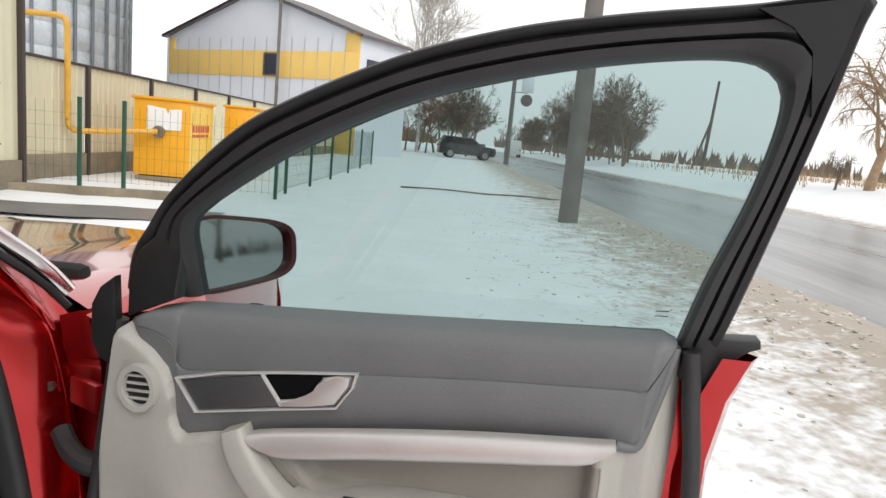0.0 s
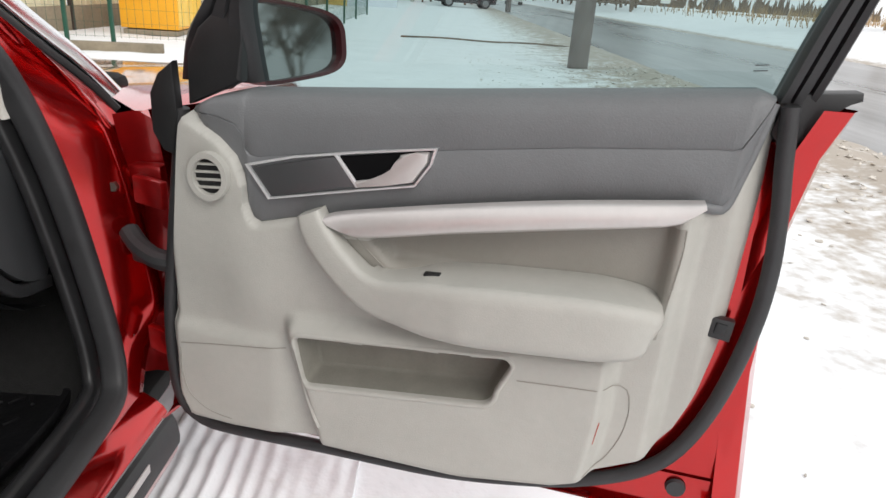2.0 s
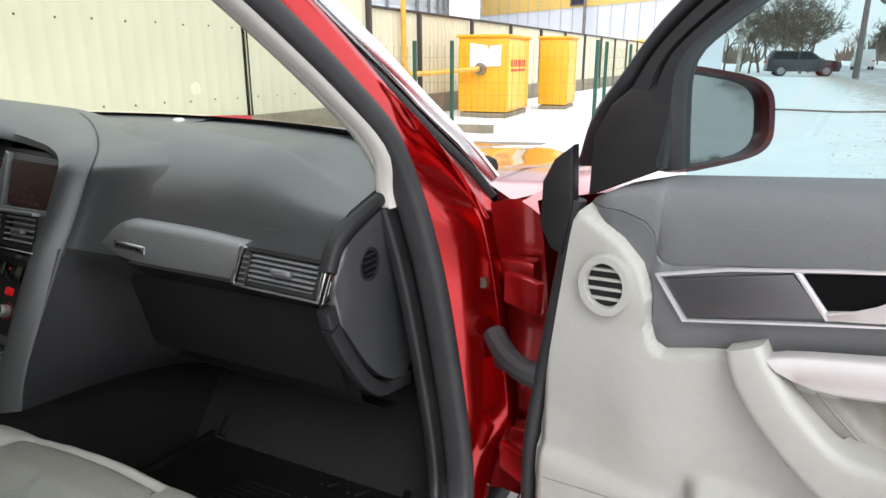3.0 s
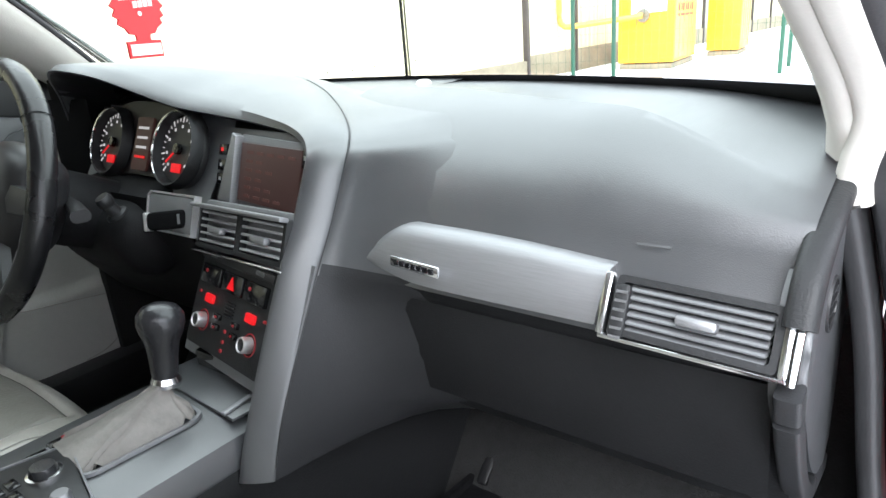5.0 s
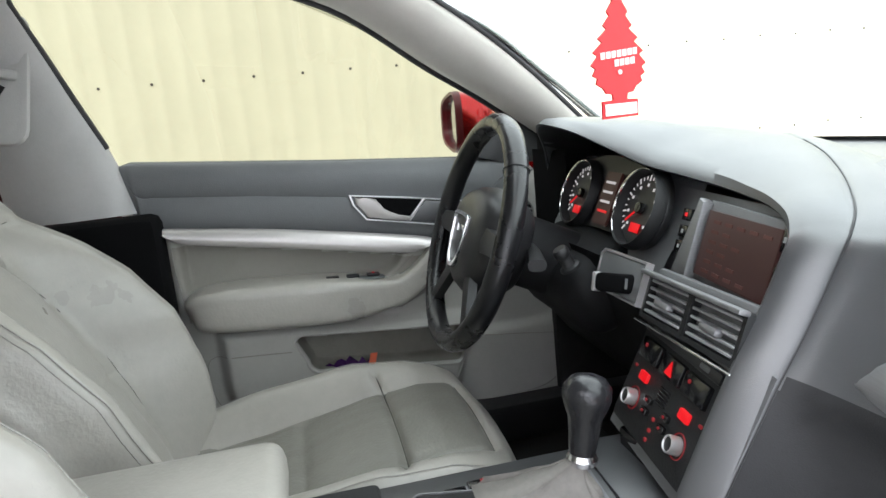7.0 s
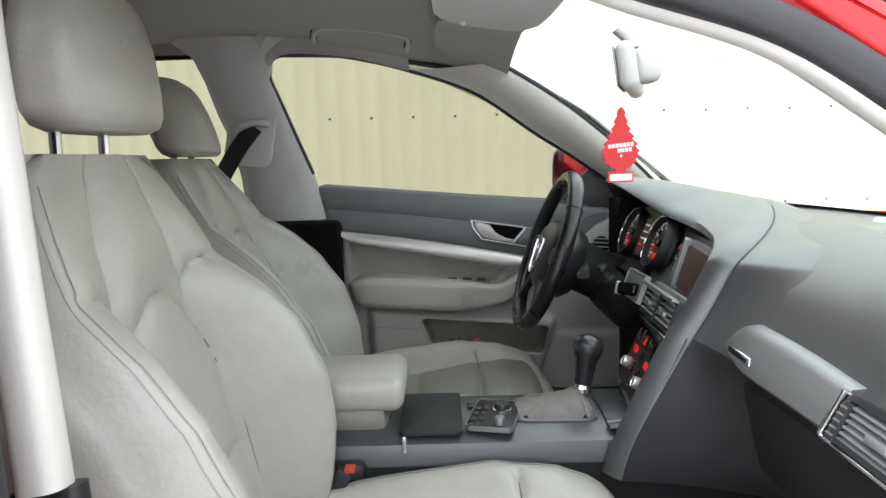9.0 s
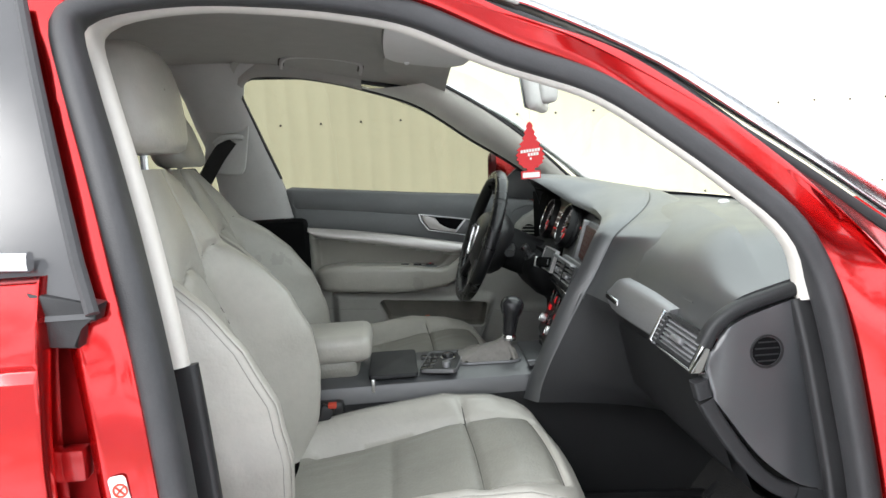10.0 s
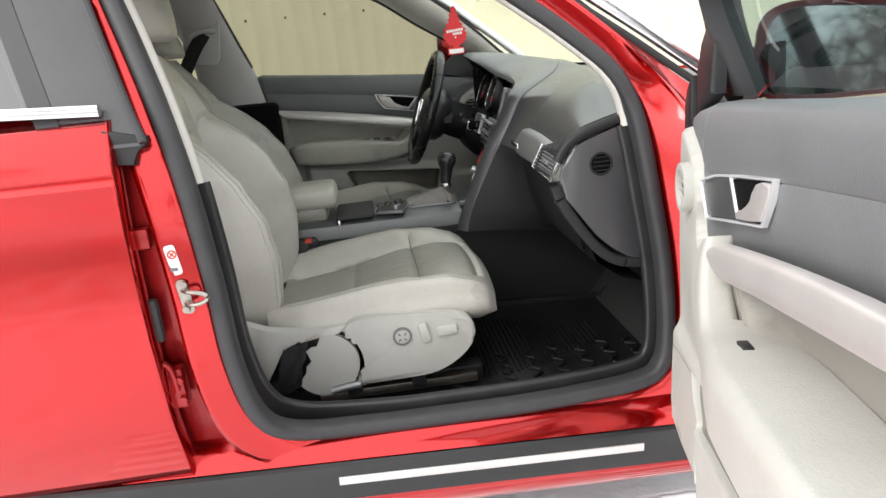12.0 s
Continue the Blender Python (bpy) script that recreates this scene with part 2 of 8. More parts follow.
CHROME = material("chrome", (0.78, 0.78, 0.79), 0.16, 1.0, 0.05, 12)
STEEL = material("worn_steel", (0.38, 0.35, 0.31), 0.34, 1.0, 0.25, 40)
CARPET = material("black_carpet", (0.013, 0.013, 0.013), 0.95, 0, 0.4, 60, 0.004, 300)
MATRUBBER = material("wet_black_rubber_mat", (0.008, 0.008, 0.009), 0.38, 0, 0.3, 14, 0.002, 60)
WHITEPLASTIC = material("white_print", (0.80, 0.79, 0.77), 0.5, 0, 0.04)
TREERED = material("red_card", (0.62, 0.016, 0.022), 0.55, 0, 0.05)
MIRROR = material("mirror_glass", (0.34, 0.35, 0.345), 0.02, 1.0, 0.02, 4)
GLASSTINT = glass_material("tinted_side_glass", (0.45, 0.57, 0.57))
GLASSFAR = glass_material("far_side_glass", (0.315, 0.325, 0.285))
GLASSDARK = glass_material("dark_rear_glass", (0.030, 0.033, 0.034), shine=0.27)
GLASSCLEAR = glass_material("windscreen_glass", (0.87, 0.93, 0.87), shine=0.07)
GLOWRED = glow_material("red_backlight", (1.0, 0.006, 0.012), 0.13)
GLOWFAINT = glow_material("faint_red_backlight", (.75, .03, .04), 0.022)
GLOWDIM = glow_material("dim_red_display", (0.075, 0.026, 0.022), 0.05)
GLOWWHITE = glow_material("white_scale", (0.8, 0.75, 0.72), 0.12)
PILLARGLOSS = material("polished_grey_cover", (0.040, 0.040, 0.042), 0.16, 0.0, 0.1, 6, spec=0.6)
FINGREY = material("dark_louvre", (0.13, 0.133, 0.138), 0.42, 0, 0.1, 14)
VENTGREY = material("grey_louvre", (0.30, 0.305, 0.31), 0.42, 0, 0.1, 14)
SEAM = material("dark_seam", (0.10, 0.097, 0.088), 0.7, 0, 0.1, 30)
SEAMPALE = material("pale_stitching", (0.34, 0.33, 0.30), 0.6, 0, 0.25, 300)
# Pocket lining: the trim's taupe darkened for shade inside the hollow.
POCKETSHADE = material("shaded_pocket_trim", (0.235, 0.225, 0.195), 0.85, 0, 0.12, 25, 0.001, 500)
KNOB = material("worn_black_leather", (0.020, 0.020, 0.022), 0.20, 0, 0.2, 20, 0.0006, 300)
MAROON = material("dark_maroon_rim", (0.085, 0.008, 0.011), 0.35, 0.1, 0.15, 8)
PURPLE = material("purple_cloth", (0.055, 0.008, 0.10), 0.85, 0, 0.3, 30, 0.002, 200)
ORANGE = material("orange_cloth", (0.75, 0.16, 0.08), 0.8, 0, 0.2, 30)

SNOW = material("snow", (0.80, 0.82, 0.84), 0.65, 0, 0.06, 1.4, 0.02, 9.0)


def mud_mask(m):
    """Brown slush thrown up in patches along the road's edge and round the parked car."""
    nt = m.node_tree
    b = nt.nodes["Principled BSDF"]
    base = b.inputs["Base Color"].links[0].from_socket
    tc, sep, no, nf = (nt.nodes.new(k) for k in ("ShaderNodeTexCoord", "ShaderNodeSeparateXYZ", "ShaderNodeTexNoise", "ShaderNodeTexNoise"))
    no.inputs["Scale"].default_value, no.inputs["Detail"].default_value = 3.2, 9
    nf.inputs["Scale"].default_value, nf.inputs["Detail"].default_value = 14.0, 6
    for n in (no, nf):
        nt.links.new(tc.outputs["Object"], n.inputs["Vector"])
    nt.links.new(tc.outputs["Object"], sep.inputs[0])
    edge = nt.nodes.new("ShaderNodeValToRGB")
    mp = nt.nodes.new("ShaderNodeMapRange")
    mp.inputs[1].default_value, mp.inputs[2].default_value = 0.0, 16.0
    nt.links.new(sep.outputs[0], mp.inputs[0])
    nt.links.new(mp.outputs[0], edge.inputs[0])
    el = edge.color_ramp.elements
    el[0].position, el[0].color = 0.10, (0.10, 0.10, 0.10, 1)
    el[1].position, el[1].color = 0.95, (0.10, 0.10, 0.10, 1)
    for pos, v in ((0.165, 0.20), (0.215, 0.42), (0.27, 0.66), (0.33, 0.8), (0.84, 0.62), (0.88, 0.12)):
        e = el.new(pos)
        e.color = (v, v, v, 1)
    mul = nt.nodes.new("ShaderNodeMath")
    mul.operation = "MULTIPLY_ADD"
    nt.links.new(nf.outputs[0], mul.inputs[0])
    mul.inputs[1].default_value = 0.85
    nt.links.new(no.outputs[0], mul.inputs[2])
    lev = nt.nodes.new("ShaderNodeMath")
    lev.operation = "ADD"
    nt.links.new(mul.outputs[0], lev.inputs[0])
    nt.links.new(edge.outputs[0], lev.inputs[1])
    thr = nt.nodes.new("ShaderNodeMapRange")
    thr.inputs[1].default_value, thr.inputs[2].default_value = 1.20, 1.58
    thr.inputs[4].default_value = 0.8
    nt.links.new(lev.outputs[0], thr.inputs[0])
    mix = nt.nodes.new("ShaderNodeMix")
    mix.data_type = "RGBA"
    nt.links.new(thr.outputs[0], mix.inputs[0])
    nt.links.new(base, mix.inputs[6])
    mix.inputs[7].default_value = (0.29, 0.225, 0.155, 1)
    nt.links.new(mix.outputs[2], b.inputs["Base Color"])


mud_mask(SNOW)
ROADWET = material("wet_slushy_asphalt", (0.30, 0.30, 0.305), 0.28, 0, 0.35, 1.0, 0.006, 40, tint=(0.085, 0.087, 0.092), streak=(0.9, 0.07, 1.0))
ASPHALT = material("wet_asphalt", (0.125, 0.125, 0.13), 0.35, 0, 0.35, 0.5, 0.006, 60, tint=(0.07, 0.07, 0.074))
CREAM = material("cream_sheet_metal", (0.64, 0.595, 0.43), 0.45, 0.0, 0.05, 2.0)
BROWNSTEEL = material("dark_brown_steel", (0.045, 0.032, 0.028), 0.5, 0, 0.2, 6)
GREENPAINT = material("green_fence_paint", (0.012, 0.075, 0.045), 0.45, 0, 0.2, 8)
YELLOW = material("yellow_cabinet_paint", (0.78, 0.36, 0.010), 0.42, 0, 0.08, 3)
# Side panels and ribs: light falling on them is put into the paler yellow.
YELLOWLIT = material("lit_yellow_cabinet_paint", (0.78, 0.52, 0.09), 0.42, 0, 0.08, 3)
PIPEYELLOW = material("ochre_pipe_paint", (0.68, 0.37, 0.05), 0.45, 0, 0.15, 5)
REDPRINT = material("red_print", (0.55, 0.06, 0.03), 0.6)
CONCRETE = material("weathered_concrete", (0.17, 0.155, 0.145), 0.85, 0, 0.25, 3, 0.006, 40)
PLINTH = material("stained_plinth_concrete", (0.25, 0.21, 0.15), 0.85, 0, 0.35, 2, 0.006, 30)
GALV = material("galvanised_sheet", (0.50, 0.53, 0.56), 0.45, 0.6, 0.3, 0.8)
GALVDARK = material("galvanised_rib", (0.20, 0.22, 0.24), 0.5, 0.6, 0.2, 2)
CLADGREY = material("grey_cladding", (0.66, 0.68, 0.73), 0.5, 0, 0.05, 0.5)
CLADYELLOW = material("yellow_cladding", (0.80, 0.53, 0.15), 0.5, 0, 0.06, 0.5)
ROOFDARK = material("dark_roof_sheet", (0.12, 0.10, 0.10), 0.5, 0, 0.2, 1)
WINDOWDARK = material("dark_window", (0.04, 0.04, 0.06), 0.15, 0, 0.2, 3)
BARK = material("wet_bark", (0.17, 0.135, 0.10), 0.9, 0, 0.4, 4, 0.02, 20)
BARKPALE = material("willow_bark", (0.34, 0.24, 0.15), 0.9, 0, 0.3, 4, 0.02, 20)
BIRCHBARK = material("birch_bark", (0.55, 0.52, 0.48), 0.8, 0, 0.5, 3, 0.01, 20)
DRYGRASS = material("dry_reed", (0.36, 0.24, 0.12), 0.9, 0, 0.4, 3)
CARDARK = material("black_car_paint", (0.012, 0.013, 0.016), 0.25, 0.2, 0.2, 4, coat=1.0)
VANWHITE = material("white_van_paint", (0.72, 0.72, 0.72), 0.35, 0, 0.05, 4)
WOODPOLE = material("grey_wood_pole", (0.11, 0.095, 0.08), 0.9, 0, 0.3, 3, 0.01, 20)
HEADLAMP = glow_material("headlamp_glow", (1.0, 0.93, 0.8), 6.0)


def rise(x, y):
    """The verge beyond the road climbs a little."""
    return max(0.0, min((x - 13.6) * 0.12, 0.85)) + (0.25 if x > 60 else 0.0)


def step_up(a, b, x):
    t = min(max((x - a) / (b - a), 0), 1)
    return t * t * (3 - 2 * t)


def ground_z(x, y):
    z = rise(x, y)
    near = math.exp(-((x - 3) ** 2 + (y - 4) ** 2) / 260)
    z += near * 0.035 * noise.noise((x * 0.8, y * 0.8, 0.3)) + near * 0.018 * noise.noise((x * 3.1, y * 3.1, 5))
    ridge = math.exp(-((x - 4.55) / 0.55) ** 2) * max(0.0, 1 - abs(y - 8) / 60)
    z += ridge * (0.07 + 0.07 * noise.noise((x * 2.3, y * 2.3, 9)) + 0.035 * noise.noise((x * 7, y * 7, 2)))
    z -= 0.13 * step_up(5.0, 5.8, x) * (1 - step_up(12.3, 13.0, x))
    if abs(x) < 1.4 and -3.2 < y < 3.0:
        z = min(z, 0.0)
    return z


def axis_steps(lo, hi, near_lo, near_hi, fine):
    out, x, d = [], near_lo, fine
    while x < near_hi:
        out.append(x)
        x += fine
    a, d = near_lo, fine
    while a > lo:
        d *= 1.28
        a -= d
        out.insert(0, max(a, lo))
    a, d = near_hi, fine
    while a < hi:
        out.append(min(a, hi))
        d *= 1.28
        a += d
    out.append(hi)
    return out


gx, gy = axis_steps(-600, 700, -6.0, 14.2, 0.13), axis_steps(-500, 1500, -3.0, 14.0, 0.13)
ground = part("ground", bm_grid([[(x, y, ground_z(x, y)) for x in gx] for y in gy]), SNOW, None, angle=80)
tagged(ground, "trampled snow-covered ground with brown slush beside the road", "ground", kind="structure")

ry = axis_steps(-300, 900, -4, 60, 0.8)
road = part("road", bm_grid([[(x, y, -0.02 + 0.05 * (1 - ((x - 9.1) / 4) ** 2) + 0.006 * noise.noise((x, y * 0.3, 1))) for x in (4.8, 5.2, 5.6, 6.3, 7.4, 8.5, 9.6, 10.7, 11.8, 12.8, 13.3)] for y in ry]), ROADWET, None, angle=80)
tagged(road, "wet grey two-lane asphalt road with slushy edges", "road", kind="structure")
drive = part("driveway", bm_grid([[(-9 + 7.6 * s, 5.1 + 2.2 * s + w + 0.12 * noise.noise((s * 9, w * 3, 4)), 0.022) for s in [i / 24 for i in range(25)]] for w in (0, 0.35, 0.7, 1.05)]), ASPHALT, None, angle=80)
tagged(drive, "wet asphalt driveway cleared through the snow", "driveway", kind="structure")
kerb = part("kerb", bm_sweep([(-8.5, 7.6, 0.03), (-4.65, 8.75, 0.03), (-2.6, 9.42, 0.03)], rrect(0.14, 0.16, 0.02, 2)), PLINTH, None)
tagged(kerb, "dark wet concrete kerb stone half buried in snow", "kerb", kind="structure")
twig = part("fallen_branch", bm_sweep(spline([(0.3, 15.8, 0.03), (1.3, 15.95, 0.05), (2.4, 16.05, 0.03), (3.4, 16.2, 0.05), (4.6, 16.3, 0.02)], 24), circle(0.022, 6)), BARK, None)
tagged(twig, "long thin dark branch lying on the snow", "branch")


def footprints():
    """Scuffed clods and dirty dents in the trodden snow."""
    rnd = random.Random(4)
    bms = bmesh.new()
    for i in range(1700):
        x, y = rnd.uniform(1.7, 5.2), rnd.uniform(-0.5, 12)
        if rnd.random() < 0.6:
            x = 4.5 + rnd.gauss(0, 0.45)
        s = rnd.uniform(0.004, 0.014) if x < 3.3 else rnd.uniform(0.006, 0.024)
        m = Matrix.Translation((x, y, ground_z(x, y) + s * 0.15)) @ Euler((rnd.uniform(-0.4, 0.4), rnd.uniform(-0.4, 0.4), rnd.uniform(0, 6))).to_matrix().to_4x4() @ Matrix.Diagonal((s * rnd.uniform(0.8, 2.0), s, s * rnd.uniform(0.3, 0.6), 1))
        bmesh.ops.create_icosphere(bms, subdivisions=1, radius=1, matrix=m)
    for v in bms.verts:
        v.co += Vector((noise.noise(v.co * 40), noise.noise(v.co * 40 + Vector((3, 0, 0))), 0)) * 0.01
    return bms


track = part("tyre_track", bm_grid([[(x, y, ground_z(x, y) + .012 + .010 * math.sin(x * 2 * math.pi / .042 + 2.2 * noise.noise((x * 3, y * 3, 2))) * (0.35 + 0.6 * noise.noise((x * 4, y * 5, 7))) + .010 * noise.noise((x * 11, y * 11, 3)) + .006 * noise.noise((x * 30, y * 30, 5)) - .03 * (abs(x - .98) > .24)) for x in [.72 + .006 * i for i in range(87)]] for y in [-.4 + .02 * j for j in range(115)]]), SNOW, None, angle=80)
tagged(track, "ridged tyre track pressed into the snow", "tyre track", kind="structure")
CLOD = material("brown_slush_clods", (0.60, 0.555, 0.50), 0.8, 0, 0.4, 6, 0.01, 40)
clods = part("slush_clods", footprints(), CLOD, None, angle=50)
tagged(clods, "small brown clods of slush scattered on trampled snow", "slush", kind="stuff")


# ---- sheet metal fence ----
def sheet(y0, y1, x, h, z0, rib=0.016):
    """One profiled sheet with trapezoid ribs."""
    rows_y, d, y = [], 0.0, y0
    pts = []
    while y < y1 - 1e-6:
        for dy, dx in ((0.0, 0.0), (0.055, 0.0), (0.07, rib), (0.11, rib), (0.125, 0.0)):
            pts.append((min(y + dy, y1), x + dx))
        y += 0.18
    return bm_grid([[(b, a, z0) for a, b in pts], [(b, a, z0 + h) for a, b in pts]])


def metal_fence(y0, y1, x, h, label):
    f = thing("metal_fence", (x, y0, 0), label, "fence", kind="structure")
    part("plinth", bm_box(x, (y0 + y1) / 2, 0.19, 0.16, y1 - y0, 0.42, 0.01), PLINTH, f)
    y = y0
    while y < y1 - 0.1:
        e = min(y + 2.5, y1)
        part("sheet", sheet(y, e, x + 0.02, h - 0.38, 0.38), CREAM, f, angle=20)
        part("post", bm_box(x + 0.075, y, h / 2, 0.07, 0.08, h + 0.04, 0.006), BROWNSTEEL, f)
        y += 2.5
    part("cap_rail", bm_box(x + 0.02, (y0 + y1) / 2, h + 0.015, 0.11, y1 - y0, 0.045, 0.006), BROWNSTEEL, f)
    return f


metal_fence(9.3, 46.8, -5.2, 1.92, "cream profiled sheet-metal fence with brown posts and cap on a concrete plinth")


def near_fence():
    x, y0, y1, h = -4.6, -9.0, 9.1, 3.0
    f = thing("metal_fence", (x, y0, 0), "tall cream profiled sheet-metal fence with a row of rivets", "fence", kind="structure")
    part("plinth", bm_box(x, (y0 + y1) / 2, 0.19, 0.16, y1 - y0, 0.42, 0.01), PLINTH, f)
    y = y0
    while y < y1 - 0.1:
        e = min(y + 3.06, y1)
        part("sheet", sheet(y, min(e + 0.1, y1), x + 0.02 + 0.0015 * (int(y * 7) % 2), h - 0.38, 0.38, 0.0035), CREAM, f, angle=20)
        y += 3.06
    part("cap_rail", bm_box(x + 0.02, (y0 + y1) / 2, h + 0.015, 0.11, y1 - y0, 0.045, 0.006), BROWNSTEEL, f)
    part("post", bm_box(x + 0.05, y1 - 0.04, h / 2, 0.1, 0.07, h, 0.006), BROWNSTEEL, f)
    rv = bmesh.new()
    for zz in (1.42, 0.62, 2.6):
        yy = y0 + 0.0275
        while yy < y1:
            bmesh.ops.create_uvsphere(rv, u_segments=6, v_segments=4, radius=0.011, matrix=Matrix.Translation((x + 0.022, yy, zz + 0.004 * math.sin(yy * 9))))
            yy += 0.36
    part("rivets", rv, BROWNSTEEL, f, "row of small dark rivets")["kind"] = "stuff"


near_fence()


# ---- gas cabinets, pipe and wire fence ----
def cabinet(p, w, d, h, turn, mat, side, label, sheet_on):
    c = thing("gas_cabinet", p, label, "gas cabinet", "yellow gas cabinets")
    m = Matrix.Translation(p) @ Matrix.Rotation(radians(turn), 4, "Z")

    def put(name, bm, material_, lab=""):
        bmesh.ops.transform(bm, matrix=m, verts=bm.verts)
        return part(name, bm, material_, c, lab)
    put("body", bm_box(w / 2, d / 2, h / 2 + 0.06, w, d, h - 0.1, 0.012), mat)
    put("side_panel", bm_box(w + 0.006, d / 2, h / 2 + 0.06, 0.012, d - 0.08, h - 0.2, 0.004), side, "yellow side panel with lit tone in its colour")
    put("roof", bm_box(w / 2, d / 2, h + 0.03, w + 0.08, d + 0.08, 0.05, 0.01), mat)
    put("skid", bm_box(w / 2, d / 2, 0.045, w - 0.05, d - 0.05, 0.09, 0.01), PLINTH)
    for i in range(1, 5):
        put("rib", bm_box(w + 0.015, d * i / 5, h / 2 + 0.06, 0.012, 0.02, h - 0.2, 0.003), side)
    if sheet_on:
        put("notice_sheet", bm_plate([(0.23, 0.93), (0.83, 0.95), (0.84, 1.33), (0.62, 1.31), (0.60, 1.22), (0.56, 1.32), (0.24, 1.36)], 0.012, axes((0, -0.014, 0), (1, 0, 0), (0, -1, 0)) @ Matrix.Identity(4)), WHITEPLASTIC, "torn white sheet")
        for i in range(7):
            put("letter_bar", bm_box(w + 0.016, 0.25 + i * 0.17, 1.0, 0.006, 0.12, 0.13, 0.002), REDPRINT, "red lettering bar")
        put("under_bar", bm_box(w + 0.016, 0.75, 0.87, 0.006, 1.1, 0.05, 0.002), REDPRINT, "red line of small print")
    return c


cabinet((-4.28, 11.77, 0), 0.96, 1.7, 1.46, 6, YELLOW, YELLOWLIT, "yellow steel gas cabinet with torn white sheet and red lettering", True)
cabinet((-3.55, 14.4, 0), 0.62, 1.2, 1.5, 6, YELLOW, YELLOWLIT, "smaller yellow steel gas cabinet behind the first", False)

pipe = thing("gas_pipe", (-5.1, 11.6, 0), "ochre painted gas pipe bent down into the cabinet", "gas pipe")
part("pipe", bm_sweep(spline([(-9.8, 10.6, 2.66), (-6.0, 10.96, 2.66), (-5.22, 11.03, 2.66), (-5.10, 11.04, 2.60), (-5.06, 11.04, 2.45), (-5.05, 11.04, 1.1), (-5.04, 11.04, 0.90), (-4.98, 11.10, 0.82), (-4.85, 11.20, 0.81), (-3.82, 11.70, 0.90)], 80), circle(0.05, 10)), PIPEYELLOW, pipe)
part("flange", bm_lathe([(0.05, 0), (0.11, 0), (0.11, 0.05), (0.07, 0.05), (0.07, 0.12)], 14, axes((-3.83, 11.74, 0.90), (1, 0, 0), (0.2, 1, 0))), STEEL, pipe, "grey flange")
tall = part("pipe_post", bm_box(-5.02, 9.47, 1.3, 0.13, 0.13, 2.62, 0.008), BROWNSTEEL, pipe, "dark brown supporting post")


def wire_fence(points, h):
    f = thing("wire_fence", (*points[0], 0), "green welded wire fence with slim green posts", "fence")
    for (x0, y0), (x1, y1) in zip(points, points[1:]):
        part("post", bm_sweep([(x0, y0, -0.05), (x0, y0, h + 0.08)], rrect(0.055, 0.055, 0.008, 2), up=(0, 1, 0)), GREENPAINT, f)
        d = Vector((x1 - x0, y1 - y0, 0))
        n = max(2, int(d.length / 0.11))
        bm = bmesh.new()
        r = 0.0022

        def wire(a, b):
            a, b = Vector(a), Vector(b)
            t = (b - a).normalized()
            s = t.cross(Vector((0.3, 0.5, 0.81))).normalized() * r
            u = t.cross(s).normalized() * r
            va = [bm.verts.new(a + s), bm.verts.new(a + u), bm.verts.new(a - s - u)]
            vb = [bm.verts.new(b + s), bm.verts.new(b + u), bm.verts.new(b - s - u)]
            for i in range(3):
                bm.faces.new((va[i], va[(i + 1) % 3], vb[(i + 1) % 3], vb[i]))
        for i in range(n + 1):
            p = Vector((x0, y0, 0)) + d * (i / n)
            wire((p.x, p.y, 0.08), (p.x, p.y, h))
        z = 0.1
        while z <= h + 0.01:
            wire((x0, y0, z), (x1, y1, z))
            z += 0.2
        part("wire_panel", bm, GREENPAINT, f)["kind"] = "stuff"
    x, y = points[-1]
    part("post", bm_sweep([(x, y, -0.05), (x, y, h + 0.08)], rrect(0.055, 0.055, 0.008, 2), up=(0, 1, 0)), GREENPAINT, f)


wire_fence([(-5.1, 9.6), (-4.23, 9.94), (-3.63, 10.11), (-1.4, 10.72), (-1.5, 11.8), (-1.5, 13.9), (-1.52, 16.4), (-1.6, 19.7), (-1.7, 23), (-1.8, 27)], 1.28)


# ---- silo and building ----
def silo(cx, cy, r, h):
    s = thing("grain_silo", (cx, cy, 0), "large galvanised steel grain silo with vertical ribs", "silo", "grain silos")
    rows = []
    z = 0.0
    while z < h:
        for dz, dr in ((0, 0), (0.4, 0.0), (0.55, -0.05), (0.7, 0)):
            rows.append([((r + dr) * math.cos(a) + cx, (r + dr) * math.sin(a) + cy, z + dz) for a in [2 * math.pi * i / 60 for i in range(60)]])
        z += 1.1
    part("shell", bm_grid(rows, closed_u=True), GALV, s)
    part("roof", bm_lathe([(r + 0.2, h), (0.6, h + r * 0.55), (0.0, h + r * 0.58)], 40, Matrix.Translation((cx, cy, 0))), GALV, s)
    for i in range(40):
        a = 2 * math.pi * i / 40
        part("rib", bm_box((r + 0.07) * math.cos(a) + cx, (r + 0.07) * math.sin(a) + cy, h / 2, 0.10, 0.14, h, 0.01, Matrix.Rotation(a, 4, "Z")), GALVDARK, s)
    for i in range(14):
        part("ladder_rung", bm_box(cx + (r + 0.3) * 0.05, cy - r - 0.35, 0.8 + i * 0.9, 0.5, 0.05, 0.05, 0), GALVDARK, s)


silo(-22.4, 35.0, 6.0, 15.0)
silo(-31.0, 41.0, 6.0, 15.0)


